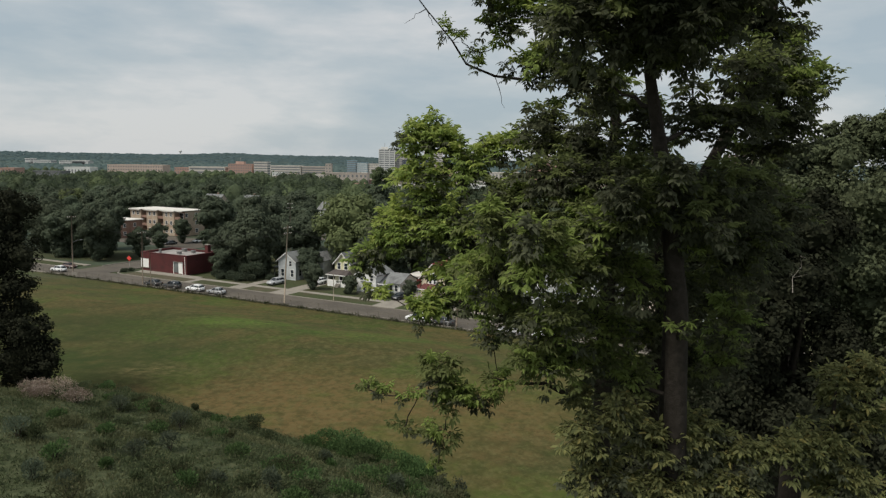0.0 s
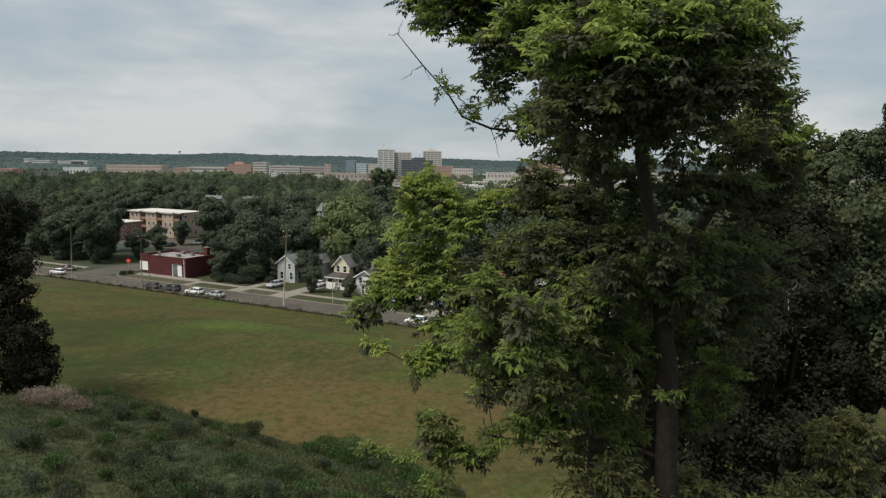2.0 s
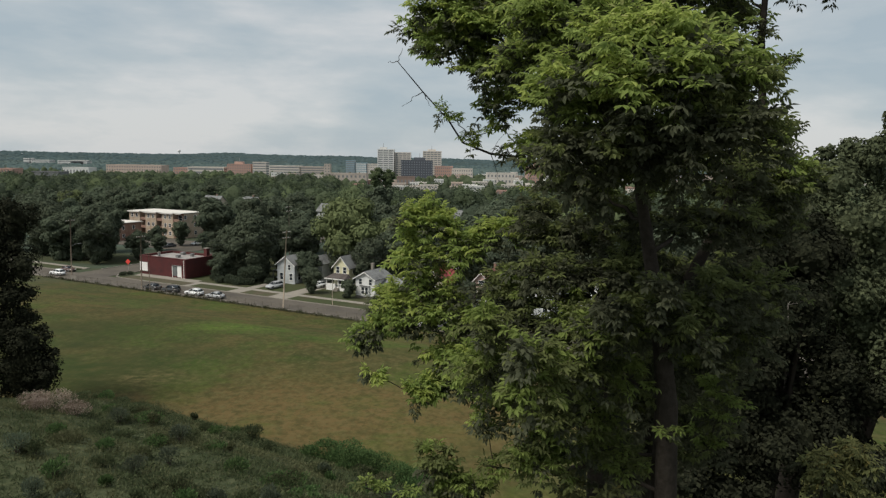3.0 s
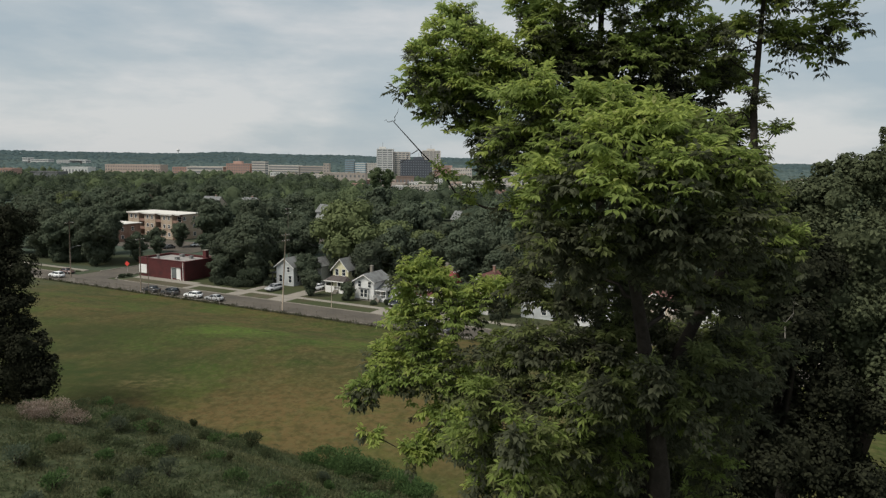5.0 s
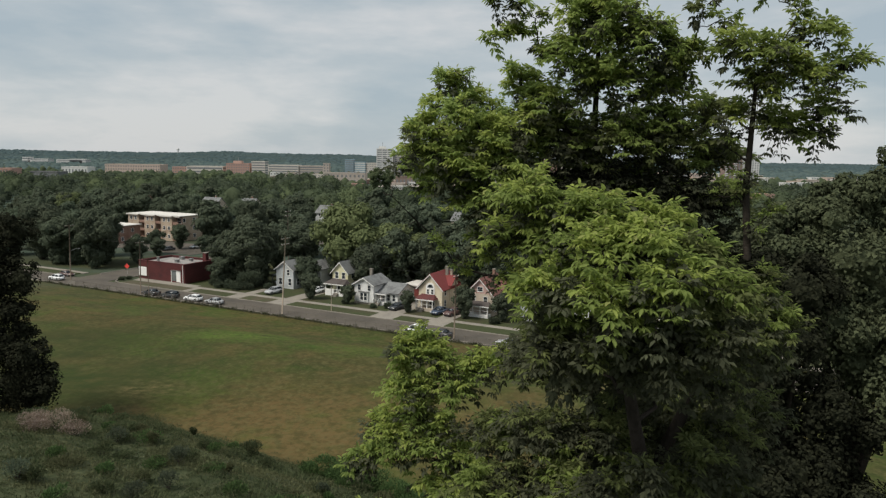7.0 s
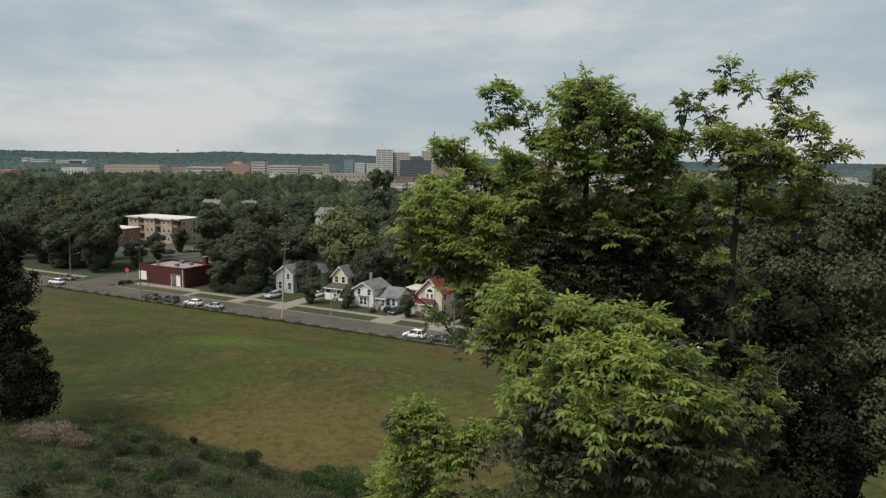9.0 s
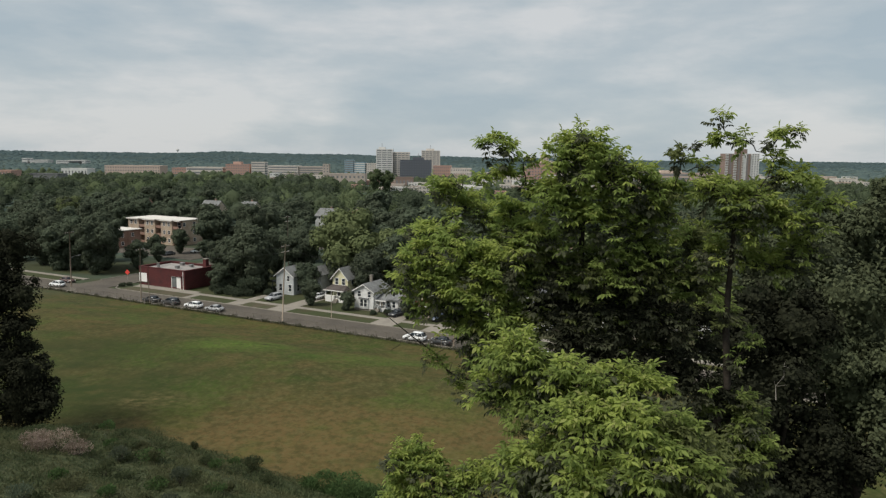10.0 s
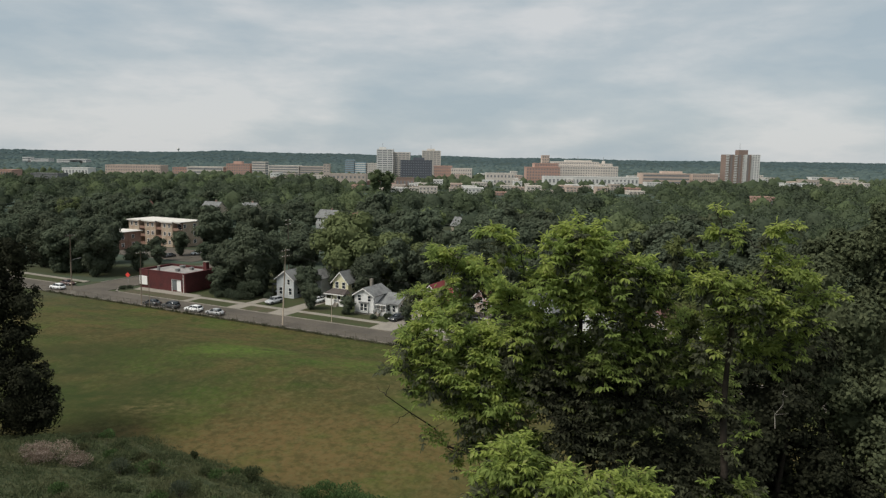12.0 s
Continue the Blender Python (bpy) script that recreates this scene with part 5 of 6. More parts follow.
BACK_TOP = [(1.82, 8.26, 35.55, 0.38), (1.51, 8.26, 35.42, 0.25), (2.06, 8.26, 35.29, 0.44), (1.49, 8.36, 35.03, 0.34), (2.46, 8.36, 35.21, 0.33), (2.77, 8.46, 35.05, 0.36), (2.03, 8.46, 34.77, 0.5), (2.71, 8.66, 34.63, 0.45), (1.38, 8.66, 34.55, 0.34), (3.18, 8.56, 33.72, 0.17), (0.71, 8.36, 35.64, 0.18), (0.94, 8.36, 35.57, 0.18), (0.67, 8.46, 35.24, 0.18), (0.93, 8.46, 35.24, 0.21), (1.13, 8.36, 35.4, 0.16), (1.22, 8.46, 35.03, 0.18)]
BACK_DEEP = [(1.56, 8.76, 34.08, 0.47), (2.22, 8.56, 34.11, 0.56), (2.88, 8.66, 34.11, 0.47), (1.88, 8.86, 33.57, 0.51), (2.68, 8.86, 33.51, 0.48), (3.49, 9.06, 34.01, 0.29)]
BACK_MID = [(3.02, 8.26, 35.53, 0.2), (3.22, 8.26, 35.37, 0.18), (2.94, 8.36, 35.08, 0.24), (1.48, 9, 32.56, 0.31), (1.91, 8.2, 31.87, 0.22), (1.8, 9, 31.6, 0.2), (2.58, 8.8, 31.67, 0.19), (3.08, 9.4, 31.28, 0.17), (1.22, 9, 32.15, 0.29), (1.32, 9.1, 31.67, 0.22), (3.6, 9.2, 31.68, 0.21), (3.74, 9.2, 31.25, 0.17), (3.95, 8.8, 31.79, 0.23), (4.52, 9, 32.06, 0.19), (3.73, 8.8, 32.09, 0.2), (4.42, 9, 31.71, 0.15), (4.07, 9, 31.42, 0.22), (3.47, 8.5, 30.05, 0.33), (3.53, 8.5, 29.15, 0.35), (3.35, 8.3, 28.57, 0.3)]
LEFT_TOP = [(0.21, 11.06, 34.95, 0.31), (-0.01, 11.06, 35, 0.18), (0.49, 11.06, 35.09, 0.14), (0.3, 10.86, 34.56, 0.22), (-0.15, 9.06, 34.15, 0.3), (0.13, 9.06, 33.93, 0.4), (0.71, 8.86, 33.96, 0.36), (-0.29, 9.06, 33.92, 0.2), (0.5, 8.86, 33.66, 0.36), (0.06, 9.16, 33.54, 0.32), (1.07, 8.86, 34.59, 0.23), (1.11, 8.66, 34.26, 0.31), (0.67, 8.96, 33.21, 0.28), (1.01, 8.86, 33.67, 0.31), (0.52, 8.86, 34.24, 0.28), (0.24, 9.06, 34.44, 0.29), (1.18, 8.86, 33.93, 0.28), (-0.02, 9.26, 34.47, 0.21)]
LEFT_FILL = [(-0.15, 11.66, 34.18, 0.37), (0.31, 11.26, 34.1, 0.38), (0.66, 9.26, 34.16, 0.33), (-0.2, 10.46, 33.78, 0.31), (0.28, 9.06, 33.75, 0.34), (0.79, 8.86, 33.69, 0.33), (0.51, 9.06, 33.45, 0.25), (0.92, 8.86, 34.05, 0.31), (1.03, 8.66, 33.43, 0.31), (0.59, 8.94, 33.74, 0.23), (0.92, 8.94, 33.9, 0.28), (-0.09, 9.24, 34.26, 0.2), (1.05, 8.94, 34.8, 0.28), (0.82, 11.44, 34.59, 0.38), (1.16, 11.44, 34.17, 0.38), (0.43, 11.44, 34.77, 0.32), (1.52, 10.94, 34.05, 0.36)]
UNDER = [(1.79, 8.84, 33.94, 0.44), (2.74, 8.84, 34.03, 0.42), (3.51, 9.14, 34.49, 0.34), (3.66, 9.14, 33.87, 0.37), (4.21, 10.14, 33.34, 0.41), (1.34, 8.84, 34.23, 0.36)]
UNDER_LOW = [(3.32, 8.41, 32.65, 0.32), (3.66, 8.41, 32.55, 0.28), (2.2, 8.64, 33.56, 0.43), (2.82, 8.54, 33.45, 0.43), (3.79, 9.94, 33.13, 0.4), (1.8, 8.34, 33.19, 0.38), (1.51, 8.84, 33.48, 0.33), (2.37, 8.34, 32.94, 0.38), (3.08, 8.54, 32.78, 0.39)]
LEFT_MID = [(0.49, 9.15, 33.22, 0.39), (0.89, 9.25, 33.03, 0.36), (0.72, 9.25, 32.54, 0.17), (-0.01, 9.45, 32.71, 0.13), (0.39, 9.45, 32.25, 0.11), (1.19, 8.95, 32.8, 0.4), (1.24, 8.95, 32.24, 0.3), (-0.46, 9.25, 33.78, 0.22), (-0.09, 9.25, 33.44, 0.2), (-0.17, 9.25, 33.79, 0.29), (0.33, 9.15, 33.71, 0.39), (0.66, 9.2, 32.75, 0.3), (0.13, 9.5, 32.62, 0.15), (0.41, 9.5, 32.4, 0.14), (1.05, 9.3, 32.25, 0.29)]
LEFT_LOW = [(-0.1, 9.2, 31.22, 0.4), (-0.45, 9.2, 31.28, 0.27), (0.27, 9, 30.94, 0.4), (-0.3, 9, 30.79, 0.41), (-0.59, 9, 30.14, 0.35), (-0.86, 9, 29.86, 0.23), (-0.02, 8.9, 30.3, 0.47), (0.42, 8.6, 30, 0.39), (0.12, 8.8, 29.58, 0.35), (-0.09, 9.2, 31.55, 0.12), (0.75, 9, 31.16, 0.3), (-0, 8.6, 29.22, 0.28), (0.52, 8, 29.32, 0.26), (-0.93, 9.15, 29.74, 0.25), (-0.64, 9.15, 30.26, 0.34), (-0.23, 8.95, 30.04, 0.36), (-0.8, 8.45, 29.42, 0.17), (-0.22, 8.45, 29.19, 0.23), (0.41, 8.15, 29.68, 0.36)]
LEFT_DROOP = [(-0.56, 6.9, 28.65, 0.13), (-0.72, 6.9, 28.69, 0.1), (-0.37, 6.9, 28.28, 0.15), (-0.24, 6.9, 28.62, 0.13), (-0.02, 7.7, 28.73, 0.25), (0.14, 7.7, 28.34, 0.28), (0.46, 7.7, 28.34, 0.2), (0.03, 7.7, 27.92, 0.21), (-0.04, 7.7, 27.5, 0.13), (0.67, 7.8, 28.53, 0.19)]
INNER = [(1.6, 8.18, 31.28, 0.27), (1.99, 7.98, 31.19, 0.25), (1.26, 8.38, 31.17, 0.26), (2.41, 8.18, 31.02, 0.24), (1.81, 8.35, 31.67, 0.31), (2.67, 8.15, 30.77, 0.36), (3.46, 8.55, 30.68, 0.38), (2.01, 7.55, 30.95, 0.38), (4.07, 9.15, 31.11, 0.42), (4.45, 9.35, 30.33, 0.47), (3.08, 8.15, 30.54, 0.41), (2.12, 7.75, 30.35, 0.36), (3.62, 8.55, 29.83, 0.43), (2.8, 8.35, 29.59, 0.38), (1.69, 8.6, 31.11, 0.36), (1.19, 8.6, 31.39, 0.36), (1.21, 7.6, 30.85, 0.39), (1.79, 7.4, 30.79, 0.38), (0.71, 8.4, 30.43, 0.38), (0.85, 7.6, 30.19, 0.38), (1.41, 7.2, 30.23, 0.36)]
# Deep, under and inner clumps take darker leaves: shade inside the crown, painted.
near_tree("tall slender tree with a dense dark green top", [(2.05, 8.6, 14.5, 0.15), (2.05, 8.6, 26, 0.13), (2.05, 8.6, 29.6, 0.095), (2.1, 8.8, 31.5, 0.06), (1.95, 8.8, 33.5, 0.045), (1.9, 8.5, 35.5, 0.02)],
          [(BACK_TOP, LEAF, 0.9), (BACK_DEEP, LEAF_MID, 0.8), (BACK_MID, LEAF_MID, 0.7), (LEFT_TOP, LEAF, 0.75), (LEFT_FILL, LEAF, 0.75), (UNDER, LEAF_MID, 0.9), (UNDER_LOW, LEAF_DARK_SHADED), (LEFT_MID, LEAF, 0.62), (LEFT_LOW, LEAF), (LEFT_DROOP, LEAF_MID), (INNER, LEAF_SHADED, 0.85)], 12)
RIGHT_TOP = [(3.33, 8.06, 35.96, 0.11), (3.44, 8.06, 35.71, 0.17), (3.65, 8.06, 35.68, 0.13), (4.02, 8.06, 35.71, 0.17), (4.2, 8.06, 35.82, 0.09), (3.99, 8.06, 35.47, 0.16), (3.35, 8.06, 35.11, 0.33), (3.77, 7.96, 35.05, 0.33), (4.25, 8.06, 35.25, 0.26), (4.59, 8.16, 34.95, 0.25), (4.1, 8.06, 34.8, 0.36), (3.63, 8.16, 34.66, 0.33), (3.49, 8.36, 34.32, 0.28), (3.96, 8.26, 34.26, 0.32), (4.48, 8.26, 34.47, 0.31), (4.9, 8.26, 34.99, 0.09), (4.42, 8.36, 34.14, 0.25)]
RIGHT_MID = [(3.35, 8.3, 34.01, 0.11), (3.71, 8.3, 33.56, 0.14), (3.52, 8.3, 33.42, 0.14), (4.14, 8.6, 33.26, 0.1), (3.32, 8.6, 33.39, 0.1), (3.94, 8.25, 33.23, 0.14), (3.54, 8.25, 33.66, 0.14), (3.54, 8.25, 32.44, 0.11), (3.76, 8.25, 33.03, 0.11), (3.42, 8.15, 32.64, 0.11)]
near_tree("slender tree with thin forked stems and light leaves", [(2.53, 7.6, 14.5, 0.10), (2.53, 7.6, 29.9, 0.09), (2.62, 7.65, 30.5, 0.075), (3.2, 8.0, 31.4, 0.058), (3.55, 8.2, 32.1, 0.05), (3.72, 8.3, 32.7, 0.045), (3.65, 8.3, 33.5, 0.04), (3.6, 8.1, 34.8, 0.02)],
          [(RIGHT_TOP, LEAF), (RIGHT_MID, LEAF_MID)], 13, 19, 0.3)
SAPLING_LEAVES = [(1.51, 6.9, 28.28, 0.28), (1.84, 6.9, 28.52, 0.23), (1.62, 6.8, 27.85, 0.31), (2.23, 7, 28.1, 0.33), (2.71, 7.2, 28.21, 0.3), (2.34, 6.9, 27.69, 0.33), (1.56, 7.5, 28.43, 0.22)]
near_tree("yellowish-green sapling at the foot of taller trees", [(2.6, 6.6, 14.5, 0.07), (2.5, 6.7, 24, 0.06), (2.3, 6.9, 27.4, 0.03), (2.3, 6.9, 28.2, 0.015)], [(SAPLING_LEAVES, LEAF_YELLOW)], 15)
SHRUB_LEAVES = [(3.1, 7.1, 27.95, 0.33), (3.03, 7, 27.59, 0.32), (3.6, 7.1, 27.98, 0.31), (4.14, 7.4, 28.02, 0.33), (4.63, 7.8, 28.57, 0.33), (4.94, 7.8, 28.71, 0.27), (4.87, 7.8, 28.11, 0.36), (4.37, 7.4, 27.57, 0.35)]
near_tree("yellowish-green young tree beside taller trunks", [(4.4, 7.4, 14.5, 0.07), (4.4, 7.4, 24, 0.06), (4.3, 7.5, 27.6, 0.03), (4.4, 7.6, 28.6, 0.015)], [(SHRUB_LEAVES, LEAF_YELLOW)], 16)

# Filler growth for the dark crown interior, its shade put into leaf colour.
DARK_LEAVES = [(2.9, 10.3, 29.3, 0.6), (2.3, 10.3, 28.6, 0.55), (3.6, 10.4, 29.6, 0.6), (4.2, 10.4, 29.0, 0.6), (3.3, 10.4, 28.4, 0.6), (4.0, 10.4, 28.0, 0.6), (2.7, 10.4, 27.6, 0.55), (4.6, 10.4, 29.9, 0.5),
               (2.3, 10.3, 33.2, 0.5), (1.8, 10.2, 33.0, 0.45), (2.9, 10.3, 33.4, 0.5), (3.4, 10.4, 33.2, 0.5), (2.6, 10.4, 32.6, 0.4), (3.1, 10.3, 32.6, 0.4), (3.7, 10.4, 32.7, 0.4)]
near_tree("dense filler tree behind the slender stems, in shaded leaf tones", [(3.3, 10.4, 14.0, 0.15), (3.3, 10.4, 24, 0.12), (3.3, 10.4, 29, 0.09), (3.1, 10.4, 31, 0.06), (2.9, 10.4, 33.0, 0.03)], [(DARK_LEAVES, LEAF_SHADED)], 14, 17, 0.6)


def dead_branch(points, label, mat=BARK, thick=0.022):
    root = empty("dead_branch", pose(*points[0]), label, "branch")
    to = Vector(points[0])
    bm = bmesh.new()
    pts = [Vector(p) - to for p in points]
    tube(bm, pts, [thick * (1 - 0.78 * k / (len(pts) - 1)) for k in range(len(pts))], 6)
    rng = np.random.default_rng(len(points))
    for p in pts[1:]:
        for _ in range(2):
            bough(bm, p, p + Vector(rng.normal(size=3)) * 0.16, 0.006, 0.002, rng, 0.02, 4)
    part("twig", bm, mat, root)


dead_branch([(1.2, 10.0, 32.1), (0.7, 10.0, 32.15), (0.3, 9.95, 32.3), (0.1, 9.9, 32.6), (-0.25, 9.6, 32.95), (-0.57, 9.3, 33.3)], "bare grey branch with a few twigs")
dead_branch([(18.5, 27.0, 25.2), (18.2, 26.9, 25.7), (18.1, 26.9, 26.2), (18.4, 26.9, 26.7), (18.6, 27.0, 26.8)], "pale dead vine looped over a tree", BARK_PALE, 0.035)
dead_branch([(13.3, 26.4, 26.2), (13.2, 26.3, 26.8), (13.5, 26.3, 27.2), (13.45, 26.3, 27.6)], "pale dead twig hung in a tree", BARK_PALE, 0.016)

# ---------------------------------------------------------------- dark trees beside the bluff


def at_ground(x, y, down=0.0):
    return pose(x, y, float(ground_z(x, y)) - down)


def lobed(base, rows):
    """Lobes given in world places, made relative to the foot of the tree."""
    return [(x - base[0], y - base[1], z - base[2], r, 0.9) for x, y, z, r in rows]


def big_tree(base, rows, label, leaves, size, leaf, seed):
    z = float(ground_z(*base))
    foot = (base[0], base[1], z)
    top = max(r[2] + r[3] for r in rows) - z
    own = np.random.default_rng(seed + 500)
    ragged = []                                       # smaller boughs that break the outline of each large one
    for x, y, h, r in rows:
        ragged.append((x, y, h, r * 0.80))
        for d in ball(own, 9):
            ragged.append((x + d[0] * r * 0.72, y + d[1] * r * 0.72, h + (d[2] * 0.7 + 0.15) * r, r * own.uniform(0.18, 0.40)))
    rows = ragged
    return broad_tree("tree", pose(*foot), label, top, top * 0.3, leaves, size, leaf, seed, lobed(foot, rows), shell=0.70, core=0.16)


big_tree((20.5, 33), [(20.5, 33, 27, 4.2), (22.5, 33, 30.5, 3.2), (18.6, 32, 29.2, 2.6), (25, 34, 29, 3.5), (17.2, 31, 26.6, 2.4), (21, 31, 24, 3.5), (24, 31, 22, 3.4)],
         "tall olive-green broad-leaved tree on the bluff", 46000, 0.17, LEAF_OLIVE, 21)
big_tree((17, 33.5), [(15.9, 33, 31.2, 1.0), (17.1, 33, 31.4, 1.1), (18.4, 33, 31.8, 1.2), (19.7, 33, 32.2, 1.4), (21.3, 33, 33.0, 1.5), (23.0, 33, 33.6, 1.6), (14.8, 33, 30.4, 1.1), (13.8, 32, 28.8, 1.3), (15.9, 32.5, 29.4, 1.6), (17.6, 33, 29.6, 1.6), (16.6, 32, 27.4, 1.8)],
         "olive-green broad-leaved tree among darker ones", 30000, 0.17, LEAF_OLIVE, 24)
# The lower trees take the near-black leaves, canopy shade painted in.
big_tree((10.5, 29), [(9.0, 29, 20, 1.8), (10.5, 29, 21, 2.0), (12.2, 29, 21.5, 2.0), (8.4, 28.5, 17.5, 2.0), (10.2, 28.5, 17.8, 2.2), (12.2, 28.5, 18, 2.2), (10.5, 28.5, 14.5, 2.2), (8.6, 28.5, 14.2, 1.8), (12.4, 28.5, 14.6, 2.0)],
         "low tree below taller ones, shade put into its leaf colour", 26000, 0.17, LEAF_DARK_SHADED, 25)
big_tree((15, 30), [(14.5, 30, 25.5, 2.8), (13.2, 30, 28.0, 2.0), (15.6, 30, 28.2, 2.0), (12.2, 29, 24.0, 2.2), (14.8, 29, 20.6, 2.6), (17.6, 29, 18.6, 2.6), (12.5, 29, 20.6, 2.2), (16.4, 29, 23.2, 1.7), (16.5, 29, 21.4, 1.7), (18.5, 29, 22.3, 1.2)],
         "dark broad-leaved tree hung with vines", 40000, 0.16, LEAF_DARK_SHADED, 22)
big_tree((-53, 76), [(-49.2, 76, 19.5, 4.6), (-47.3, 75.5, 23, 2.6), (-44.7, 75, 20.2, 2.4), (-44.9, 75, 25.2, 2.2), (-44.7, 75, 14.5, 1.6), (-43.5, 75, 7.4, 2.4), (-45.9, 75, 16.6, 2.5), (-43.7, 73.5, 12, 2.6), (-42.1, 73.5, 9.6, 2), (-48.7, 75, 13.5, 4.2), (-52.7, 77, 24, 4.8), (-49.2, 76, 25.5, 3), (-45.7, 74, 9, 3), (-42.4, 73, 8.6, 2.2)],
         "dark broad-leaved tree at the edge of the field", 32000, 0.25, LEAF_DARK_SHADED, 23)

# ---------------------------------------------------------------- trees of the town
KINDS, FAR_KINDS = [], []
for k in range(8):
    h = (15, 17.5, 13.5, 18.5, 14.5, 16.5, 9, 15)[k]
    t = broad_tree("tree", pose(0, -300 - 20 * k, 0), ("light green" if k == 7 else "dark green") + " full-crowned broad-leaved town tree in summer leaf", h, h * (0.42, 0.38, 0.46, 0.38, 0.44, 0.40, 0.44, 0.46)[k], 2400 if k == 6 else 5200, 0.40 if k == 6 else 0.56, LEAF_LIGHT if k == 7 else LEAF_TOWN, 40 + k, group="trees of the town", low=0.10, shell=0.80, loose=0.30)
    KINDS.append(t)
for k in range(5):
    h = (15, 17, 14, 16, 15)[k]
    t = broad_tree("tree", pose(0, -500 - 20 * k, 0), ("light green" if k == 4 else "dark green") + " rounded town tree among roofs in summer leaf", h, h * (0.42, 0.40, 0.46, 0.42, 0.46)[k], 1700, 0.95, LEAF_LIGHT if k == 4 else LEAF_TOWN, 70 + k, group="trees of the town", low=0.10, shell=0.80, loose=0.26)
    FAR_KINDS.append(t)

KEEP_CLEAR = [(-50, -26, 8, 34), (-66, -47, 0, 125), (-10, 1, 22, 37), (6, 17, 21, 37), (20, 33, 16, 33), (34.5, 45, 17, 33), (47, 57, 18, 33), (59, 69, 20, 33), (-133, -84, 46, 93), (40, 66, 71, 98), (25, 33, 30, 41),
              (-72, 130, -10, 15.5), (-214, -186, 112, 150), (-178, -138, 128, 172)]


def free(u, n, r):
    return not any(a - r * 0.7 < u < b + r * 0.7 and c - r * 0.7 < n < d + r * 0.7 for a, b, c, d in KEEP_CLEAR)


def plant(kind, u, n, scale, turn):
    src = kind if isinstance(kind, bpy.types.Object) else KINDS[kind]
    c = copy_thing(src, street(u, n, 0.0, turn))
    c.scale = (scale, scale, scale * random.uniform(0.88, 1.12))
    return c


# street trees and garden trees that show singly
SINGLE_A = [(2, -13.5, 25, 1.2), (0, -22, 36, 0.92), (5, -10, 38, 0.95), (6, -21, 20, 0.9), (6, 9.6, 17.6, 0.72), (6, 20.0, 17.6, 0.52), (7, 5.2, 38.2, 1.35), (7, 15.5, 43.0, 1.15), (7, 24.0, 47.0, 0.95), (4, 8.5, 46, 1.2), (2, 17.2, 30.0, 0.85), (2, 0.6, 28.3, 0.62), (2, 5.2, 35.5, 0.75), (0, 20, 40, 1.0)]
SINGLE_B = [(2, 26, 44, 1.0), (4, 34, 50, 1.0), (6, 36.4, 17.2, 0.52), (6, 49.6, 18.2, 0.72), (0, 50, 42, 0.9), (1, 40, 42, 0.9), (6, 57.8, 19.5, 0.75), (2, 66, 40, 1.0), (5, 58, 46, 1.0), (4, -72, 22, 1.05), (0, -80, 29, 1.2), (2, -88, 22, 1.2), (6, -69, 34, 1.05), (4, -101, 25, 1.2), (0, -84, 25, 1.0), (5, -76, 28, 0.95)]
SINGLE_C = [(3, -110, 32, 0.9), (2, -118, 24, 0.95), (0, -92, 40, 1.1), (6, -81, 51.5, 0.9), (6, -85, 65, 1.0), (6, -70, 62, 0.8), (1, -122, 48, 0.9), (5, -84, 82, 0.9), (5, -74, 92, 0.95), (0, -66, 76, 0.8)]
for kind, u, n, s in SINGLE_A + SINGLE_B + SINGLE_C:
    plant(kind, u, n, s, 77 * kind + 31 * u)

random.seed(5)
count = 0
while count < 230:
    u, n = random.uniform(-240, 170), random.uniform(24, 190)
    p = CORNER + u * U + n * N
    kind, s = random.randrange(7), random.uniform(0.7, 1.05)
    if abs(p.x) < 0.70 * p.y + 15 and free(u, n, 5.6 * s) and not any(abs(u - a[0] - a[2] / 2) < a[2] / 2 + 3 and -14 < n - a[1] < a[3] + 3 for a in BACK):
        pale = count % 9 == 4 and u > -60
        plant(FAR_KINDS[4 if pale else kind % 4] if n > 62 else 7 if pale else kind, u, n, s, random.uniform(0, 360))
        count += 1
for t in KINDS:
    t.location = CORNER + (-110 - 12 * KINDS.index(t)) * U + 100 * N
for k, t in enumerate(FAR_KINDS):
    t.location = CORNER + (-40 + 26 * k) * U + 118 * N


def domes(x, y, z, r, h, rng):
    """Low lumpy tree tops: closed caps of 18 faces."""
    n = len(x)
    a = np.arange(6) * math.tau / 6 + rng.uniform(0, 1, (n, 1))
    wob = rng.uniform(0.75, 1.2, (n, 6))
    v = np.empty((n, 13, 3))
    for k, (rr, zz) in enumerate(((1.0, 0.0), (0.78, 0.62))):
        v[:, 6 * k:6 * k + 6, 0] = x[:, None] + r[:, None] * rr * wob * np.cos(a + 0.5 * k)
        v[:, 6 * k:6 * k + 6, 1] = y[:, None] + r[:, None] * rr * wob * np.sin(a + 0.5 * k)
        v[:, 6 * k:6 * k + 6, 2] = (z + h * zz)[:, None] * np.ones((1, 6))
    v[:, 12] = np.column_stack([x, y, z + h])
    f = []
    for k in range(6):
        e = (k + 1) % 6
        f += [(k, e, 6 + k), (e, 6 + e, 6 + k), (6 + k, 6 + e, 12)]
    return v.reshape(-1, 3), (np.arange(n)[:, None, None] * 13 + np.array(f)[None]).reshape(-1, 3)


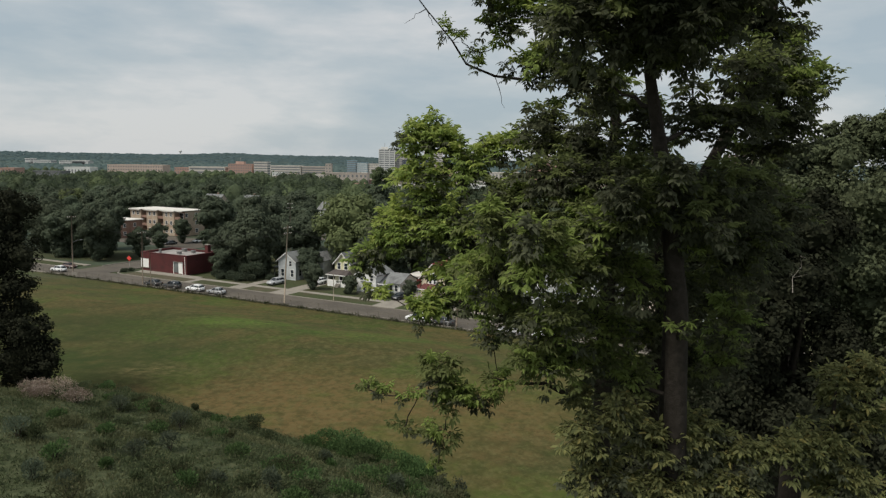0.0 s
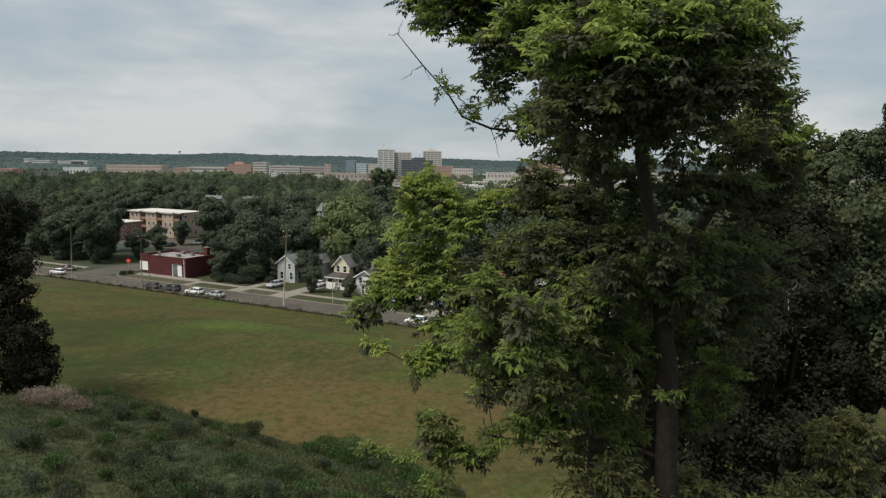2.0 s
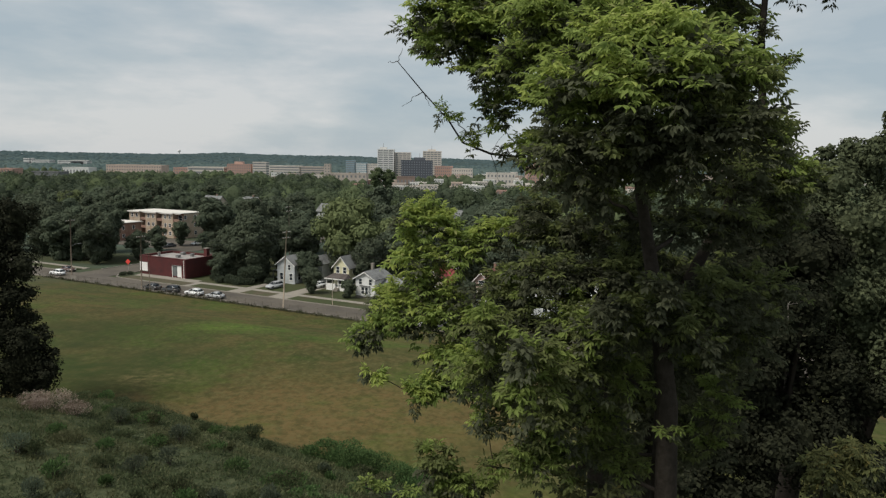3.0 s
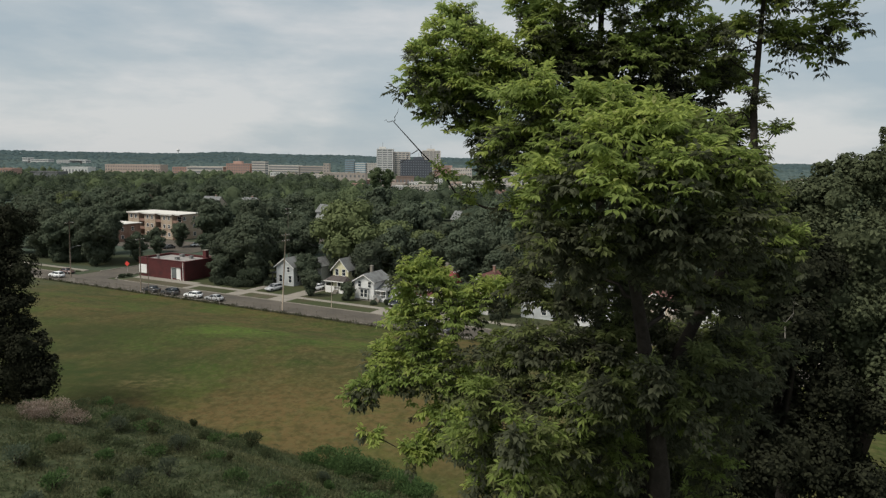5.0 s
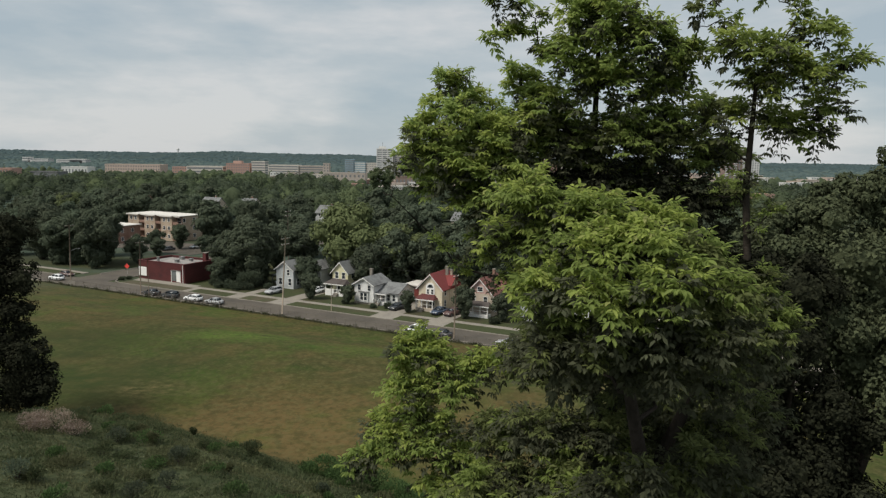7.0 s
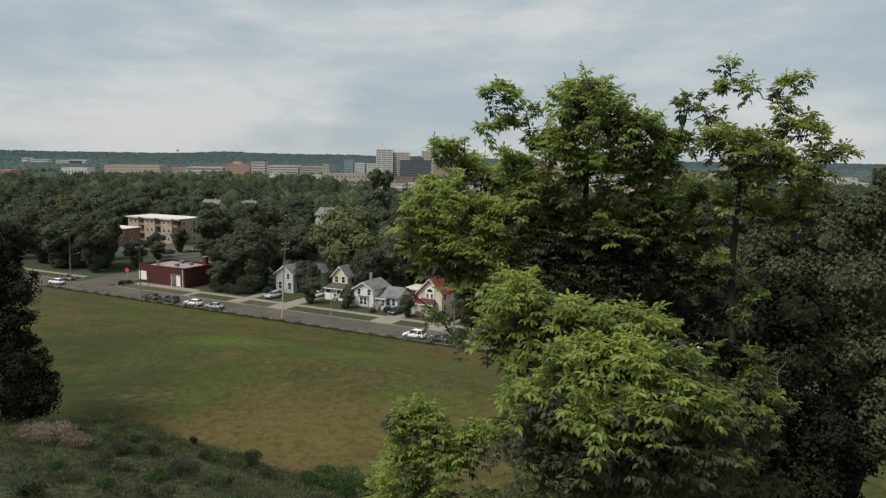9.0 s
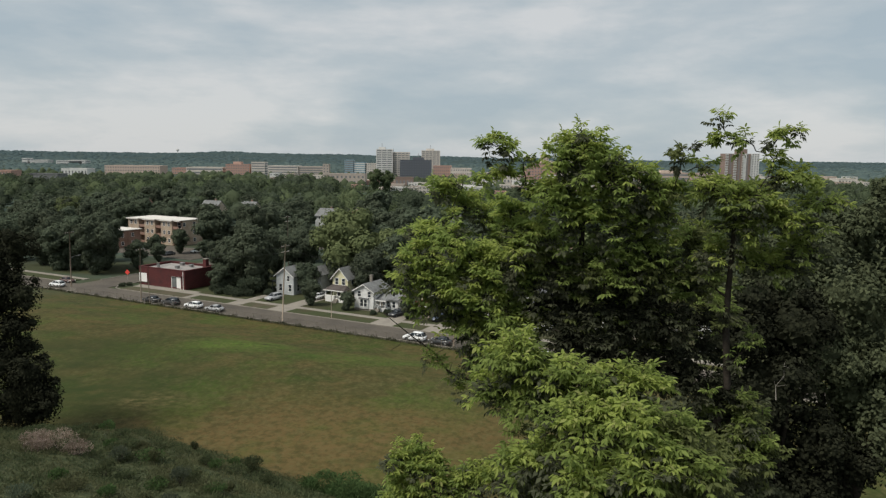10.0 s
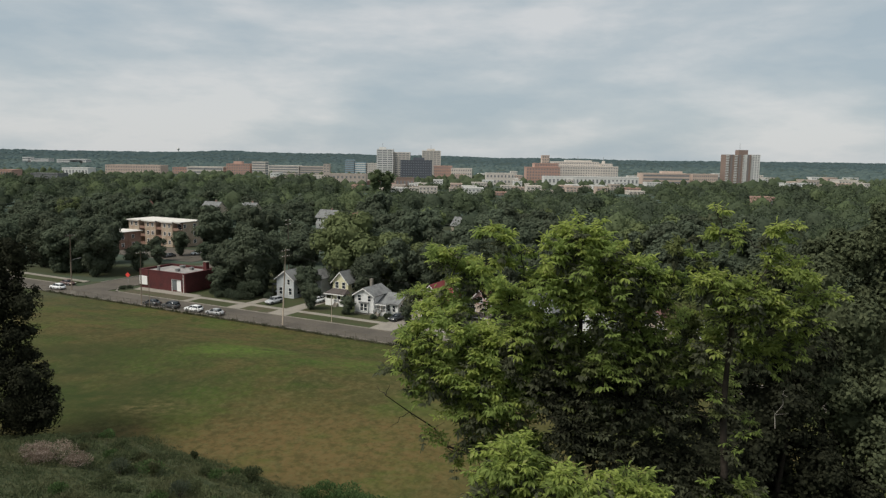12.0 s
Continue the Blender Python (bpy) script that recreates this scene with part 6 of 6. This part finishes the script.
def far_woods():
    rng = np.random.default_rng(9)
    n = 1150
    d = 230 + 590 * rng.random(n) ** 0.66
    x = d * rng.uniform(-0.74, 0.74, n)
    d = np.append(d, rng.uniform(190, 430, 240))
    x = np.append(x, d[n:] * rng.uniform(0.22, 0.76, 240))
    n = len(x)
    rel = np.column_stack([x - CORNER.x, d - CORNER.y])
    nn = rel @ np.array([N.x, N.y])
    uu = rel @ np.array([U.x, U.y])
    ok = ~((np.hypot(uu + 200, nn - 130) < 15) | (np.hypot(uu + 160, nn - 145) < 16)) & ((nn > 150) | (uu > 165) & (nn > 25) | (uu < -235) & (nn > 15))
    ok &= ~((x / d > -0.14) & (x / d < 0.30) & (d > 620) & (rng.random(n) < 0.72))
    x, d = x[ok], d[ok]
    parts, lump = ([], [], []), ([], [], [])
    n = len(x)
    h = rng.uniform(9.5, 16.0, n) * np.interp(d, [230, 520, 820], [1.1, 1.0, 0.82]) * rng.uniform(0.8, 1.15, n)
    h = np.where((x / d > -0.15) & (x / d < 0.31), h * np.interp(d, [400, 540], [1.0, 0.62]), h)
    r = rng.uniform(6.5, 12.5, n)
    tone = rng.choice(3, n, p=[0.46, 0.38, 0.16])
    for k in range(n):
        m = int(np.clip(190000 / d[k], 170, 900))
        lobes = 7
        a = rng.uniform(0, math.tau, lobes)
        off = np.column_stack([np.cos(a), np.sin(a), rng.uniform(-0.45, 0.45, lobes)]) * r[k] * rng.uniform(0.20, 0.62, (lobes, 1))
        off[0] = (0, 0, 0.24 * r[k])
        big = r[k] * rng.uniform(0.34, 0.60, lobes)
        big[0] = 0.70 * r[k]
        c = np.array([x[k], d[k], h[k] - r[k] * 0.80])
        lump[tone[k]].append(np.column_stack([c[0] + off[:, 0], c[1] + off[:, 1], c[2] + off[:, 2] - 0.30 * big, big * 0.76]))
        pick = rng.choice(lobes, m, p=big ** 2 / (big ** 2).sum())
        dirs = ball(rng, m)
        dirs[:, 2] = np.abs(dirs[:, 2]) * 1.2 - 0.35
        parts[tone[k]].append((c + off[pick] + dirs * (big[pick] * rng.uniform(0.78, 1.16, m))[:, None], unit(dirs + 0.45 * rng.normal(size=(m, 3)) + np.array([0, 0, 0.15])), np.full(m, 0.50 + d[k] / 800) * rng.uniform(0.6, 1.4, m)))
    for k in range(3):
        p, nr, s = (np.concatenate([q[e] for q in parts[k]]) for e in range(3))
        v, f = tuft_arrays(p, nr, s, rng)
        tagged(link_mesh("far_woods", raw_mesh("far_woods", v, f), LEAF_FAR[k]), ("dark", "mid-green", "light green")[k] + " summer tree tops between street and city", "trees", kind="stuff")
        L = np.concatenate(lump[k])
        v, f = domes(L[:, 0], L[:, 1], L[:, 2], L[:, 3], L[:, 3] * 1.25, rng)
        me = raw_mesh("far_woods", v, f)
        me.polygons.foreach_set("use_smooth", np.ones(len(f), dtype=bool))
        tagged(link_mesh("far_woods", me, LEAF_FAR[k]), ("dark", "mid-green", "light green")[k] + " inner foliage of the town's woods", "trees", kind="stuff")


far_woods()


def park_trees_downtown():
    """Tall dark trees that stand up before the towers."""
    for k, (x, y, h) in enumerate(((-60, 650, 23.5), (-50, 655, 22.5))):
        broad_tree("tree", pose(x, y, 0), "tall dark green tree before city towers", h, h * 0.33, 1500, 1.2, LEAF_FAR[2], 90 + k, group="trees of the town", low=0.2, shell=0.8, loose=0.26)


park_trees_downtown()


def hill_woods():
    """Low lumps of woodland on the country beyond the city."""
    rng = np.random.default_rng(19)
    for n, near, far, leaf, label in ((6500, 2300, 4700, LEAF_HILL_HAZE, "wooded low hills on the horizon, haze in their colour"), (5200, 1250, 2700, LEAF_RISE_HAZE, "woods on the rising land beyond the city, haze in their colour")):
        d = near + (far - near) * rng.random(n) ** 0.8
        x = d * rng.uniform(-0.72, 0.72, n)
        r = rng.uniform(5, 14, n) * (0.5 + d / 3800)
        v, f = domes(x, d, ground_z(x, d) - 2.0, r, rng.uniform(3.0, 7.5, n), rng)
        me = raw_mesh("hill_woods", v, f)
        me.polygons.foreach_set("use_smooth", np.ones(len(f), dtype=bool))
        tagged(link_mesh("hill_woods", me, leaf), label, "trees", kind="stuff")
    n = 800                                  # scattered crowns between the low buildings
    d = 800 + 420 * rng.random(n)
    x = d * rng.uniform(-0.72, 0.72, n)
    v, f = domes(x, d, np.full(n, -1.0), rng.uniform(4, 9, n), rng.uniform(5, 11, n), rng)
    me = raw_mesh("park_trees", v, f)
    me.polygons.foreach_set("use_smooth", np.ones(len(f), dtype=bool))
    tagged(link_mesh("park_trees", me, LEAF_FAR[1]), "tree tops between low city buildings", "trees", kind="stuff")


# Bluish leaf tones: the haze of distance is put into these colours.
LEAF_RISE_HAZE = foliage("leaf_rise_haze", (0.060, 0.086, 0.086), (0.087, 0.115, 0.108), 0.0, 0.02, rough=0.9, spec=0.0)
LEAF_HILL_HAZE = foliage("leaf_hill_haze", (0.052, 0.076, 0.080), (0.066, 0.092, 0.096), 0.0, 0.02, rough=0.9, spec=0.0)
hill_woods()

# ---------------------------------------------------------------- weeds and bushes on the bluff


def slope_weeds():
    """Rough growth in cushions: broad-leaved weeds and bent grass, taller and paler by patches."""
    rng = np.random.default_rng(4)
    n = 30000
    x = rng.uniform(-48, 12, n)
    y = 22 + 66 * rng.random(n)
    ok = (y < toe(x) + rng.normal(0, 0.8, n)) & (np.abs(x) < 0.66 * y + 3)
    x, y = x[ok], y[ok]
    n = len(x)
    patch = wave(x, y, 3.4, 2.2) + 0.8 * wave(x, y, 1.5, 0.2)
    tall = 0.20 + 0.34 * np.clip(0.45 + 0.4 * wave(x, y, 2.2, 0.7), 0, 1) * rng.uniform(0.4, 1.5, n)
    for pick, mat, label in ((patch + rng.normal(0, 0.35, n) > 0.15, WEED_PALE, "pale rough grass and weeds on the bluff"), (patch <= 0.15, WEED, "green rough grass and weeds on the bluff")):
        leaves = 10
        m = int(pick.sum())
        d = ball(rng, m * leaves)
        d[:, 2] = np.abs(d[:, 2]) * 0.8 + 0.1
        r = np.repeat(tall[pick], leaves)
        bx = np.repeat(x[pick], leaves) + d[:, 0] * r * 0.75
        by = np.repeat(y[pick], leaves) + d[:, 1] * r * 0.75
        base = np.column_stack([bx, by, ground_z(bx, by) + 0.55 * r * d[:, 2] * rng.random(m * leaves)])
        way = unit(d + np.array([0.12, 0, 0.55]) + 0.45 * rng.normal(size=(m * leaves, 3)))
        v, f = kite_arrays(base, way, unit(np.array([0, 0, 1.0]) + 0.7 * rng.normal(size=(m * leaves, 3))), r * rng.uniform(0.45, 1.0, m * leaves), rng.uniform(0.028, 0.065, m * leaves))
        tagged(link_mesh("weeds", raw_mesh("weeds", v, f), mat), label, "weeds", kind="stuff")


slope_weeds()


def bush(name, x, y, r, h, count, size, leaf, label, seed, group="", long=False):
    rng = np.random.default_rng(seed)
    ob = empty(name, at_ground(x, y), label, "bush", group)
    lobes = [(0, 0, h * 0.45, r * 0.7, h / (2 * r) * 1.2)]
    for k in range(5):
        a = math.tau * k / 5 + rng.random()
        lobes.append((r * 0.55 * math.cos(a), r * 0.55 * math.sin(a), h * rng.uniform(0.3, 0.65), r * rng.uniform(0.35, 0.5), h / (2 * r) * 1.25))
    p, nr = crown_points(lobes, count, rng, 0.5)
    p[:, 2] = np.maximum(p[:, 2], 0.03)
    way = unit(nr + np.array([0, 0, 0.7]))
    v, f = kite_arrays(p, way, ball(rng, count), rng.uniform(0.7, 1.3, count) * size, rng.uniform(0.35, 0.55, count) * size)
    link_mesh("leaves", raw_mesh("leaves", v, f), leaf, ob)
    bm = bmesh.new()
    for k in range(5):
        a = math.tau * k / 5
        tube(bm, [(0, 0, -0.1), (0.3 * r * math.cos(a), 0.3 * r * math.sin(a), h * 0.4), (0.6 * r * math.cos(a), 0.6 * r * math.sin(a), h * 0.75)], [0.03, 0.02, 0.006], 5)
    part("stem", bm, BARK, ob)
    return ob


bush("bush", -43.7, 73.4, 2.5, 6.5, 5200, 0.32, LEAF_DARK_SHADED, "tall dark shrub at the edge of the field", 59)
bush("bush", -46.6, 76.5, 2.2, 3.4, 3200, 0.30, LEAF_DARK_SHADED, "dark undergrowth at the foot of a field-edge tree", 57)
bush("bush", -17.6, 64.3, 1.1, 1.6, 1500, 0.17, WEED, "small rounded bush at the foot of the bluff", 61)
for k, (x, y, r, h) in enumerate(((-32.0, 54.2, 1.3, 1.3), (-30.2, 54.0, 1.5, 1.7), (-28.5, 53.8, 1.2, 1.2), (-31.0, 52.8, 1.2, 1.1))):
    bush("dry_bush", x, y, r, h, 1700, 0.11, DRY, "bush of faded pinkish-brown flower heads", 62 + 40 * k, "dry bushes")
for k, (x, y, r, h) in enumerate(((-10.4, 62.0, 2.2, 1.9), (-8.0, 60.5, 2.4, 2.3), (-5.6, 58.8, 2.4, 2.1), (-3.4, 57.0, 2.2, 1.8), (-7.0, 57.8, 2.0, 1.6), (-1.6, 55.0, 1.7, 1.5))):
    bush("vine_mound", x, y, r, h, 3600, 0.17, VINE, "bright green spreading mound of vines", 64 + k, "vine mounds")
for k, (x, y, r, h) in enumerate(((-21.4, 35.6, 0.55, 1.3), (-18.7, 34.0, 0.5, 1.1), (-17.4, 43.9, 0.7, 1.5), (-18.5, 48.8, 0.8, 1.5), (-25.6, 54.7, 0.9, 1.6), (-11.8, 36.0, 0.55, 1.4), (-9.0, 36.4, 0.5, 1.3), (-8.7, 52.0, 0.5, 1.3), (-2.5, 40.1, 0.6, 1.2), (1.6, 50.0, 0.6, 2.2), (-18.2, 40.7, 0.7, 1.3), (-25.2, 40.7, 0.8, 1.4))):
    bush("tall_weed", x, y, r, h, 700, 0.13, LEAF_TOWN, "tall dark weed standing above rough grass", 400 + k, "tall weeds on the bluff")
random.seed(17)
for k in range(130):
    y = random.uniform(26, 72)
    x = random.uniform(-0.62 * y, 2.0)
    if y < float(toe(x)) - 2:
        bush("bush", x, y, random.uniform(0.4, 1.3), random.uniform(0.5, 1.2), 620, 0.15, (WEED, WEED, VINE, WEED_PALE)[k % 4], "low shrub among rough grass on the bluff", 100 + k, "shrubs on the bluff")

for k, (u, n, r, h) in enumerate(((-19, 17.5, 1.5, 1.6), (-16.5, 18.5, 1.9, 2.2), (-13.5, 17.8, 1.7, 1.8), (-11.2, 18.8, 1.6, 2.0), (-22.5, 19.5, 1.6, 2.2), (-7.4, 22.5, 1.2, 1.6), (27.5, 17.2, 0.7, 0.9), (30.5, 18.6, 1.0, 1.3),
                                  (19.6, 17.6, 0.8, 1.0), (57.0, 17.0, 1.1, 1.5), (-49.0, 12.6, 0.8, 0.8), (-48.6, 14.6, 0.7, 0.7), (-20.5, 23.0, 3.6, 5.0), (-13.0, 21.5, 3.6, 4.5), (-17.0, 27.0, 4.0, 6.0), (-25.5, 24.0, 2.4, 3.4), (17.0, 22.4, 1.0, 1.3), (6.6, 24.6, 0.8, 1.0))):
    p = CORNER + u * U + n * N
    bush("bush", p.x, p.y, r, h, int(500 + 260 * r * r), 0.34 + 0.05 * r, LEAF_TOWN, "dark green garden shrub by a house", 300 + k, "garden shrubs")

# ---------------------------------------------------------------- the city
CITY_PINK = paint("brick_pink", (0.56, 0.44, 0.37), 0.85)
CITY_STONE = paint("stone_far", (0.64, 0.585, 0.525), 0.85)
CITY_TAN = paint("brick_tan_far", (0.49, 0.42, 0.365), 0.85)
CITY_RED = paint("brick_red_far", (0.47, 0.30, 0.245), 0.85)
CITY_GREY = paint("panel_slate", (0.09, 0.10, 0.12), 0.5)
CITY_BROWN = paint("brick_brown_far", (0.25, 0.185, 0.155), 0.85)
CITY_GLASS = material("glass_blue", (0.18, 0.27, 0.32), (0.28, 0.38, 0.43), 0.2, 0.2, 0.0, spec=0.6)
CITY_WHITE = paint("panel_white", (0.70, 0.69, 0.66), 0.7)
# Paler than the near panes: haze and sky reflection put into the base colour.
WINDOW_FAR = glass("window_far", (0.15, 0.155, 0.16), 0.25)


NEARER = 0.82


def block(x, y, w, d, h, mat, label, storeys=0, columns=0, bands=False, turn=0.0, roof=ROOF_WHITE, top=None, glass_mat=None, piers=0):
    """A city building: walls, roof with parapet, window openings by storey, plant room."""
    x, y, w, d, h = NEARER * x, NEARER * y, NEARER * w, NEARER * d, 36.5 - NEARER * (36.5 - h)
    b = empty("building", pose(x, y, 0, 0, 0, turn), label, "building", "buildings of the city")
    part("wall", boxes((0, w, 0, d, 0, h)), mat, b)
    part("roof", boxes((0.6, w - 0.6, 0.6, d - 0.6, h - 0.2, h + 0.05)), roof, b)
    part("parapet", boxes((-0.2, w + 0.2, -0.2, 0.6, h, h + 0.9), (-0.2, w + 0.2, d - 0.6, d + 0.2, h, h + 0.9), (-0.2, 0.6, 0.6, d - 0.6, h, h + 0.9), (w - 0.6, w + 0.2, 0.6, d - 0.6, h, h + 0.9)), mat, b)
    glass_mat = glass_mat or WINDOW_FAR
    if storeys:
        sh = h / storeys
        shared = {}
        for s in range(storeys):
            z = sh * s + sh * 0.32
            if bands:
                part("window", boxes((w * 0.02, w * 0.98, -0.15, 0, z, z + sh * 0.45)), glass_mat, b)
                part("window", boxes((w, w + 0.15, d * 0.03, d * 0.97, z, z + sh * 0.45)), glass_mat, b)
            else:
                cw = w / columns
                for c in range(columns):
                    if "front" not in shared:
                        shared["front"] = part("window", boxes((0, cw * 0.44, -0.15, 0, 0, sh * 0.44)), glass_mat, b)
                        o = shared["front"]
                    else:
                        o = new("window", shared["front"].data)
                        o.parent = b
                    o.location = (cw * (c + 0.25), 0, z)
    for c in range(piers):
        px = (w - 1.2) * c / (piers - 1)
        part("pier", boxes((px, px + 1.2, -0.5, -0.15, 0, h)), mat, b)
    if top:
        tx, tw, th = top
        part("plant_room", boxes((tx, tx + tw, d * 0.3, d * 0.7, h, h + th)), mat, b)
        part("mast", boxes((tx + tw * 0.5 - 0.25, tx + tw * 0.5 + 0.25, d * 0.5, d * 0.5 + 0.5, h + th, h + th + 6)), STEEL, b)
    return b


block(-658, 1400, 108, 40, 9.5, CITY_PINK, "long pink brick office building with rows of windows", 3, 22)
block(-690, 1300, 47, 30, 5, CITY_WHITE, "low building with a white roof", 1, 8)
for x, w, h in ((-1521, 20, 8), (-1492, 64, 2), (-1397, 105, 1), (-1350, 46, 3)):
    block(x, 2600, w, 40, h + 3, CITY_WHITE, "white industrial shed far off", 2, 1, True)
block(-524, 900, 41, 25, 7, SHINGLE_GREY, "broad building with a grey roof", 2, 8, roof=SHINGLE_GREY)
block(-625, 1000, 24, 25, 8, CITY_RED, "red brick building among trees", 2, 6)
block(-534, 1500, 76, 40, 6, CITY_STONE, "cream building in horizontal bands", 2, 1, True)
block(-566, 1505, 31, 30, 4, CITY_RED, "low red brick building", 2, 6)
block(-451, 1500, 50, 40, 13, CITY_RED, "red brick office building", 4, 10, top=(10, 14, 5))
block(-396, 1495, 28, 30, 18, CITY_STONE, "cream round-cornered hall in bands", 5, 1, True)
block(-351, 1450, 62, 40, 11.5, CITY_STONE, "cream parking deck in horizontal bands", 4, 1, True)
block(-288, 1452, 49, 40, 10.5, CITY_TAN, "tan parking deck in horizontal bands", 4, 1, True)
block(-214, 1300, 11, 14, 18, CITY_TAN, "narrow tan brick stair tower", 5, 2)
block(-215, 1600, 20, 24, 24, CITY_GLASS, "blue glass office block downtown", 7, 1, True)
block(-194, 1602, 25, 24, 19, CITY_GLASS, "pale blue glass office block", 6, 1, True, glass_mat=CITY_WHITE)
block(-167, 1604, 23, 24, 17, CITY_STONE, "cream office block with dark windows", 5, 6)
block(-117, 1300, 30, 26, 46, CITY_WHITE, "cream-white apartment tower with balconies", 14, 7, True, top=(3, 10, 4), piers=4)
block(-86, 1306, 29, 24, 41, CITY_STONE, "cream apartment tower beside a taller one", 13, 6, True, piers=5)
block(-71, 1250, 55, 28, 27, CITY_GREY, "dark slate-clad hotel block", 8, 13, top=(18, 16, 5), glass_mat=material("window_slate", (0.16, 0.17, 0.19), (0.22, 0.23, 0.25), 0.3, 0.3, 0.0))
block(-40, 1500, 39, 26, 46, CITY_STONE, "cream and pink stone tower", 13, 8, True, top=(8, 14, 4), piers=6)
block(-14, 1400, 36, 30, 16, CITY_RED, "red brick office building", 4, 9)
block(-173, 1050, 62, 30, 7, CITY_TAN, "low tan building at the edge of the city", 2, 10, roof=ROOF_FLAT)
block(-60, 950, 24, 16, 6, CITY_BROWN, "low brown flat-roofed building", 1, 5, roof=CITY_BROWN)
block(20, 1380, 40, 24, 12, CITY_STONE, "cream low office building", 3, 9)
block(150, 1250, 59, 36, 18, CITY_RED, "stepped red brick hospital building", 5, 12)
block(164, 1252, 42, 30, 25, CITY_RED, "red brick hospital block with windows", 7, 9)
block(177, 1254, 13, 14, 39, CITY_PINK, "red brick tower above the hospital", 10, 3)
block(203, 1300, 120, 50, 20, CITY_STONE, "broad cream hospital building", 6, 26)
block(206, 1310, 84, 40, 28, CITY_STONE, "upper storeys of the cream hospital", 8, 20, top=(20, 40, 3))
block(296, 1316, 20, 30, 25, CITY_STONE, "cream hospital stair block", 7, 5, top=(4, 3, 5))
block(167, 1150, 153, 26, 5, CITY_WHITE, "long low white annexe", 1, 24)
block(73, 1150, 46, 26, 9, CITY_STONE, "low cream building beside trees", 2, 8)
block(354, 1250, 84, 34, 10, CITY_PINK, "brick and glass office building in bands", 3, 1, True, top=(30, 30, 4))
block(446, 1260, 45, 30, 9.5, CITY_PINK, "pink brick building with tall piers", 3, 12)
block(640, 1250, 26, 30, 2, CITY_TAN, "low tan warehouse far off", 1, 5)
block(712, 1270, 34, 30, 2.5, CITY_STONE, "low cream warehouse far off", 1, 6)
block(234, 524, 13, 12, 8.5, CITY_RED, "red brick building above the far trees", 3, 4)


random.seed(23)
for k in range(60):
    y = random.uniform(1080, 1700)
    x = random.uniform(-0.32, 0.62) * y
    w = random.uniform(8, 28)
    if not any(abs(x - c) < 45 for c in (-90, -30, 480)):
        block(x, y, w, 22, random.uniform(-3.0, 3.0), (CITY_WHITE, CITY_STONE, CITY_WHITE, CITY_TAN, CITY_PINK, CITY_STONE)[k % 6], "low pale building among trees by downtown", 2, max(3, int(w / 5)))


random.seed(31)
for k in range(46):
    y = random.uniform(800, 1180)
    x = random.uniform(-0.13, 0.30) * y
    w = random.uniform(8, 26)
    block(x, y, w, random.uniform(14, 26), random.uniform(-5.0, 0.8), (CITY_WHITE, CITY_STONE, CITY_PINK, CITY_WHITE, CITY_TAN, CITY_STONE, CITY_RED)[k % 7], "low flat-roofed building at the edge of downtown", 2, max(3, int(w / 4)), roof=(ROOF_WHITE, ROOF_FLAT, ROOF_WHITE)[k % 3])


def striped_tower():
    b = empty("tower", Matrix.Translation((413, 1035, -1.0)) @ Matrix.Diagonal((0.80, 0.80, 0.9, 1)), "brown apartment tower with pale vertical balcony strips", "building", "buildings of the city")
    part("wall", boxes((0, 46, 0, 24, 0, 50)), CITY_BROWN, b)
    part("wall", boxes((46, 63, 2, 24, 0, 50.5)), CITY_WHITE, b)
    part("head", boxes((24, 41, 4, 20, 50, 57.5)), CITY_BROWN, b)
    part("mast", boxes((28, 28.4, 10, 10.4, 57.5, 68)), STEEL, b)
    for x in (0.2, 15.5, 30.5):
        for s in range(18):
            z = 2 + 2.7 * s
            part("balcony", boxes((x, x + 5.5, -1.2, 0, z, z + 1.3)), CITY_WHITE, b)
    for x in (8.5, 24, 39):
        for s in range(18):
            part("window", boxes((x, x + 3.0, -0.15, 0, 2.4 + 2.7 * s, 3.9 + 2.7 * s)), WINDOW_FAR, b)
    part("stair_panel", boxes((33, 38.5, -0.5, 0, 0, 50)), CITY_WHITE, b)
    for s in range(18):
        for x in (50, 54.5, 59):
            part("window", boxes((x, x + 2.4, 1.85, 2, 2.4 + 2.7 * s, 3.7 + 2.7 * s)), WINDOW_FAR, b)


striped_tower()


def tank(x, y, z, r, h, label):
    t = empty("water_tower", pose(x, y, z), label, "tower")
    bm = bmesh.new()
    tube(bm, [(0, 0, -12), (0, 0, h * 0.4), (0, 0, h * 0.45)], [r * 0.3, r * 0.3, r * 0.4], 8)
    part("leg", bm, CITY_WHITE, t)
    bm = bmesh.new()
    tube(bm, [(0, 0, h * 0.4), (0, 0, h * 0.6), (0, 0, h * 0.85), (0, 0, h)], [r * 0.4, r, r, r * 0.3], 12)
    part("tank", bm, CITY_WHITE, t)


tank(-1560, 4250, 40, 9, 22, "white water tower on a wooded ridge")
tank(-1760, 3000, 5, 7, 24, "white storage tank among far trees")
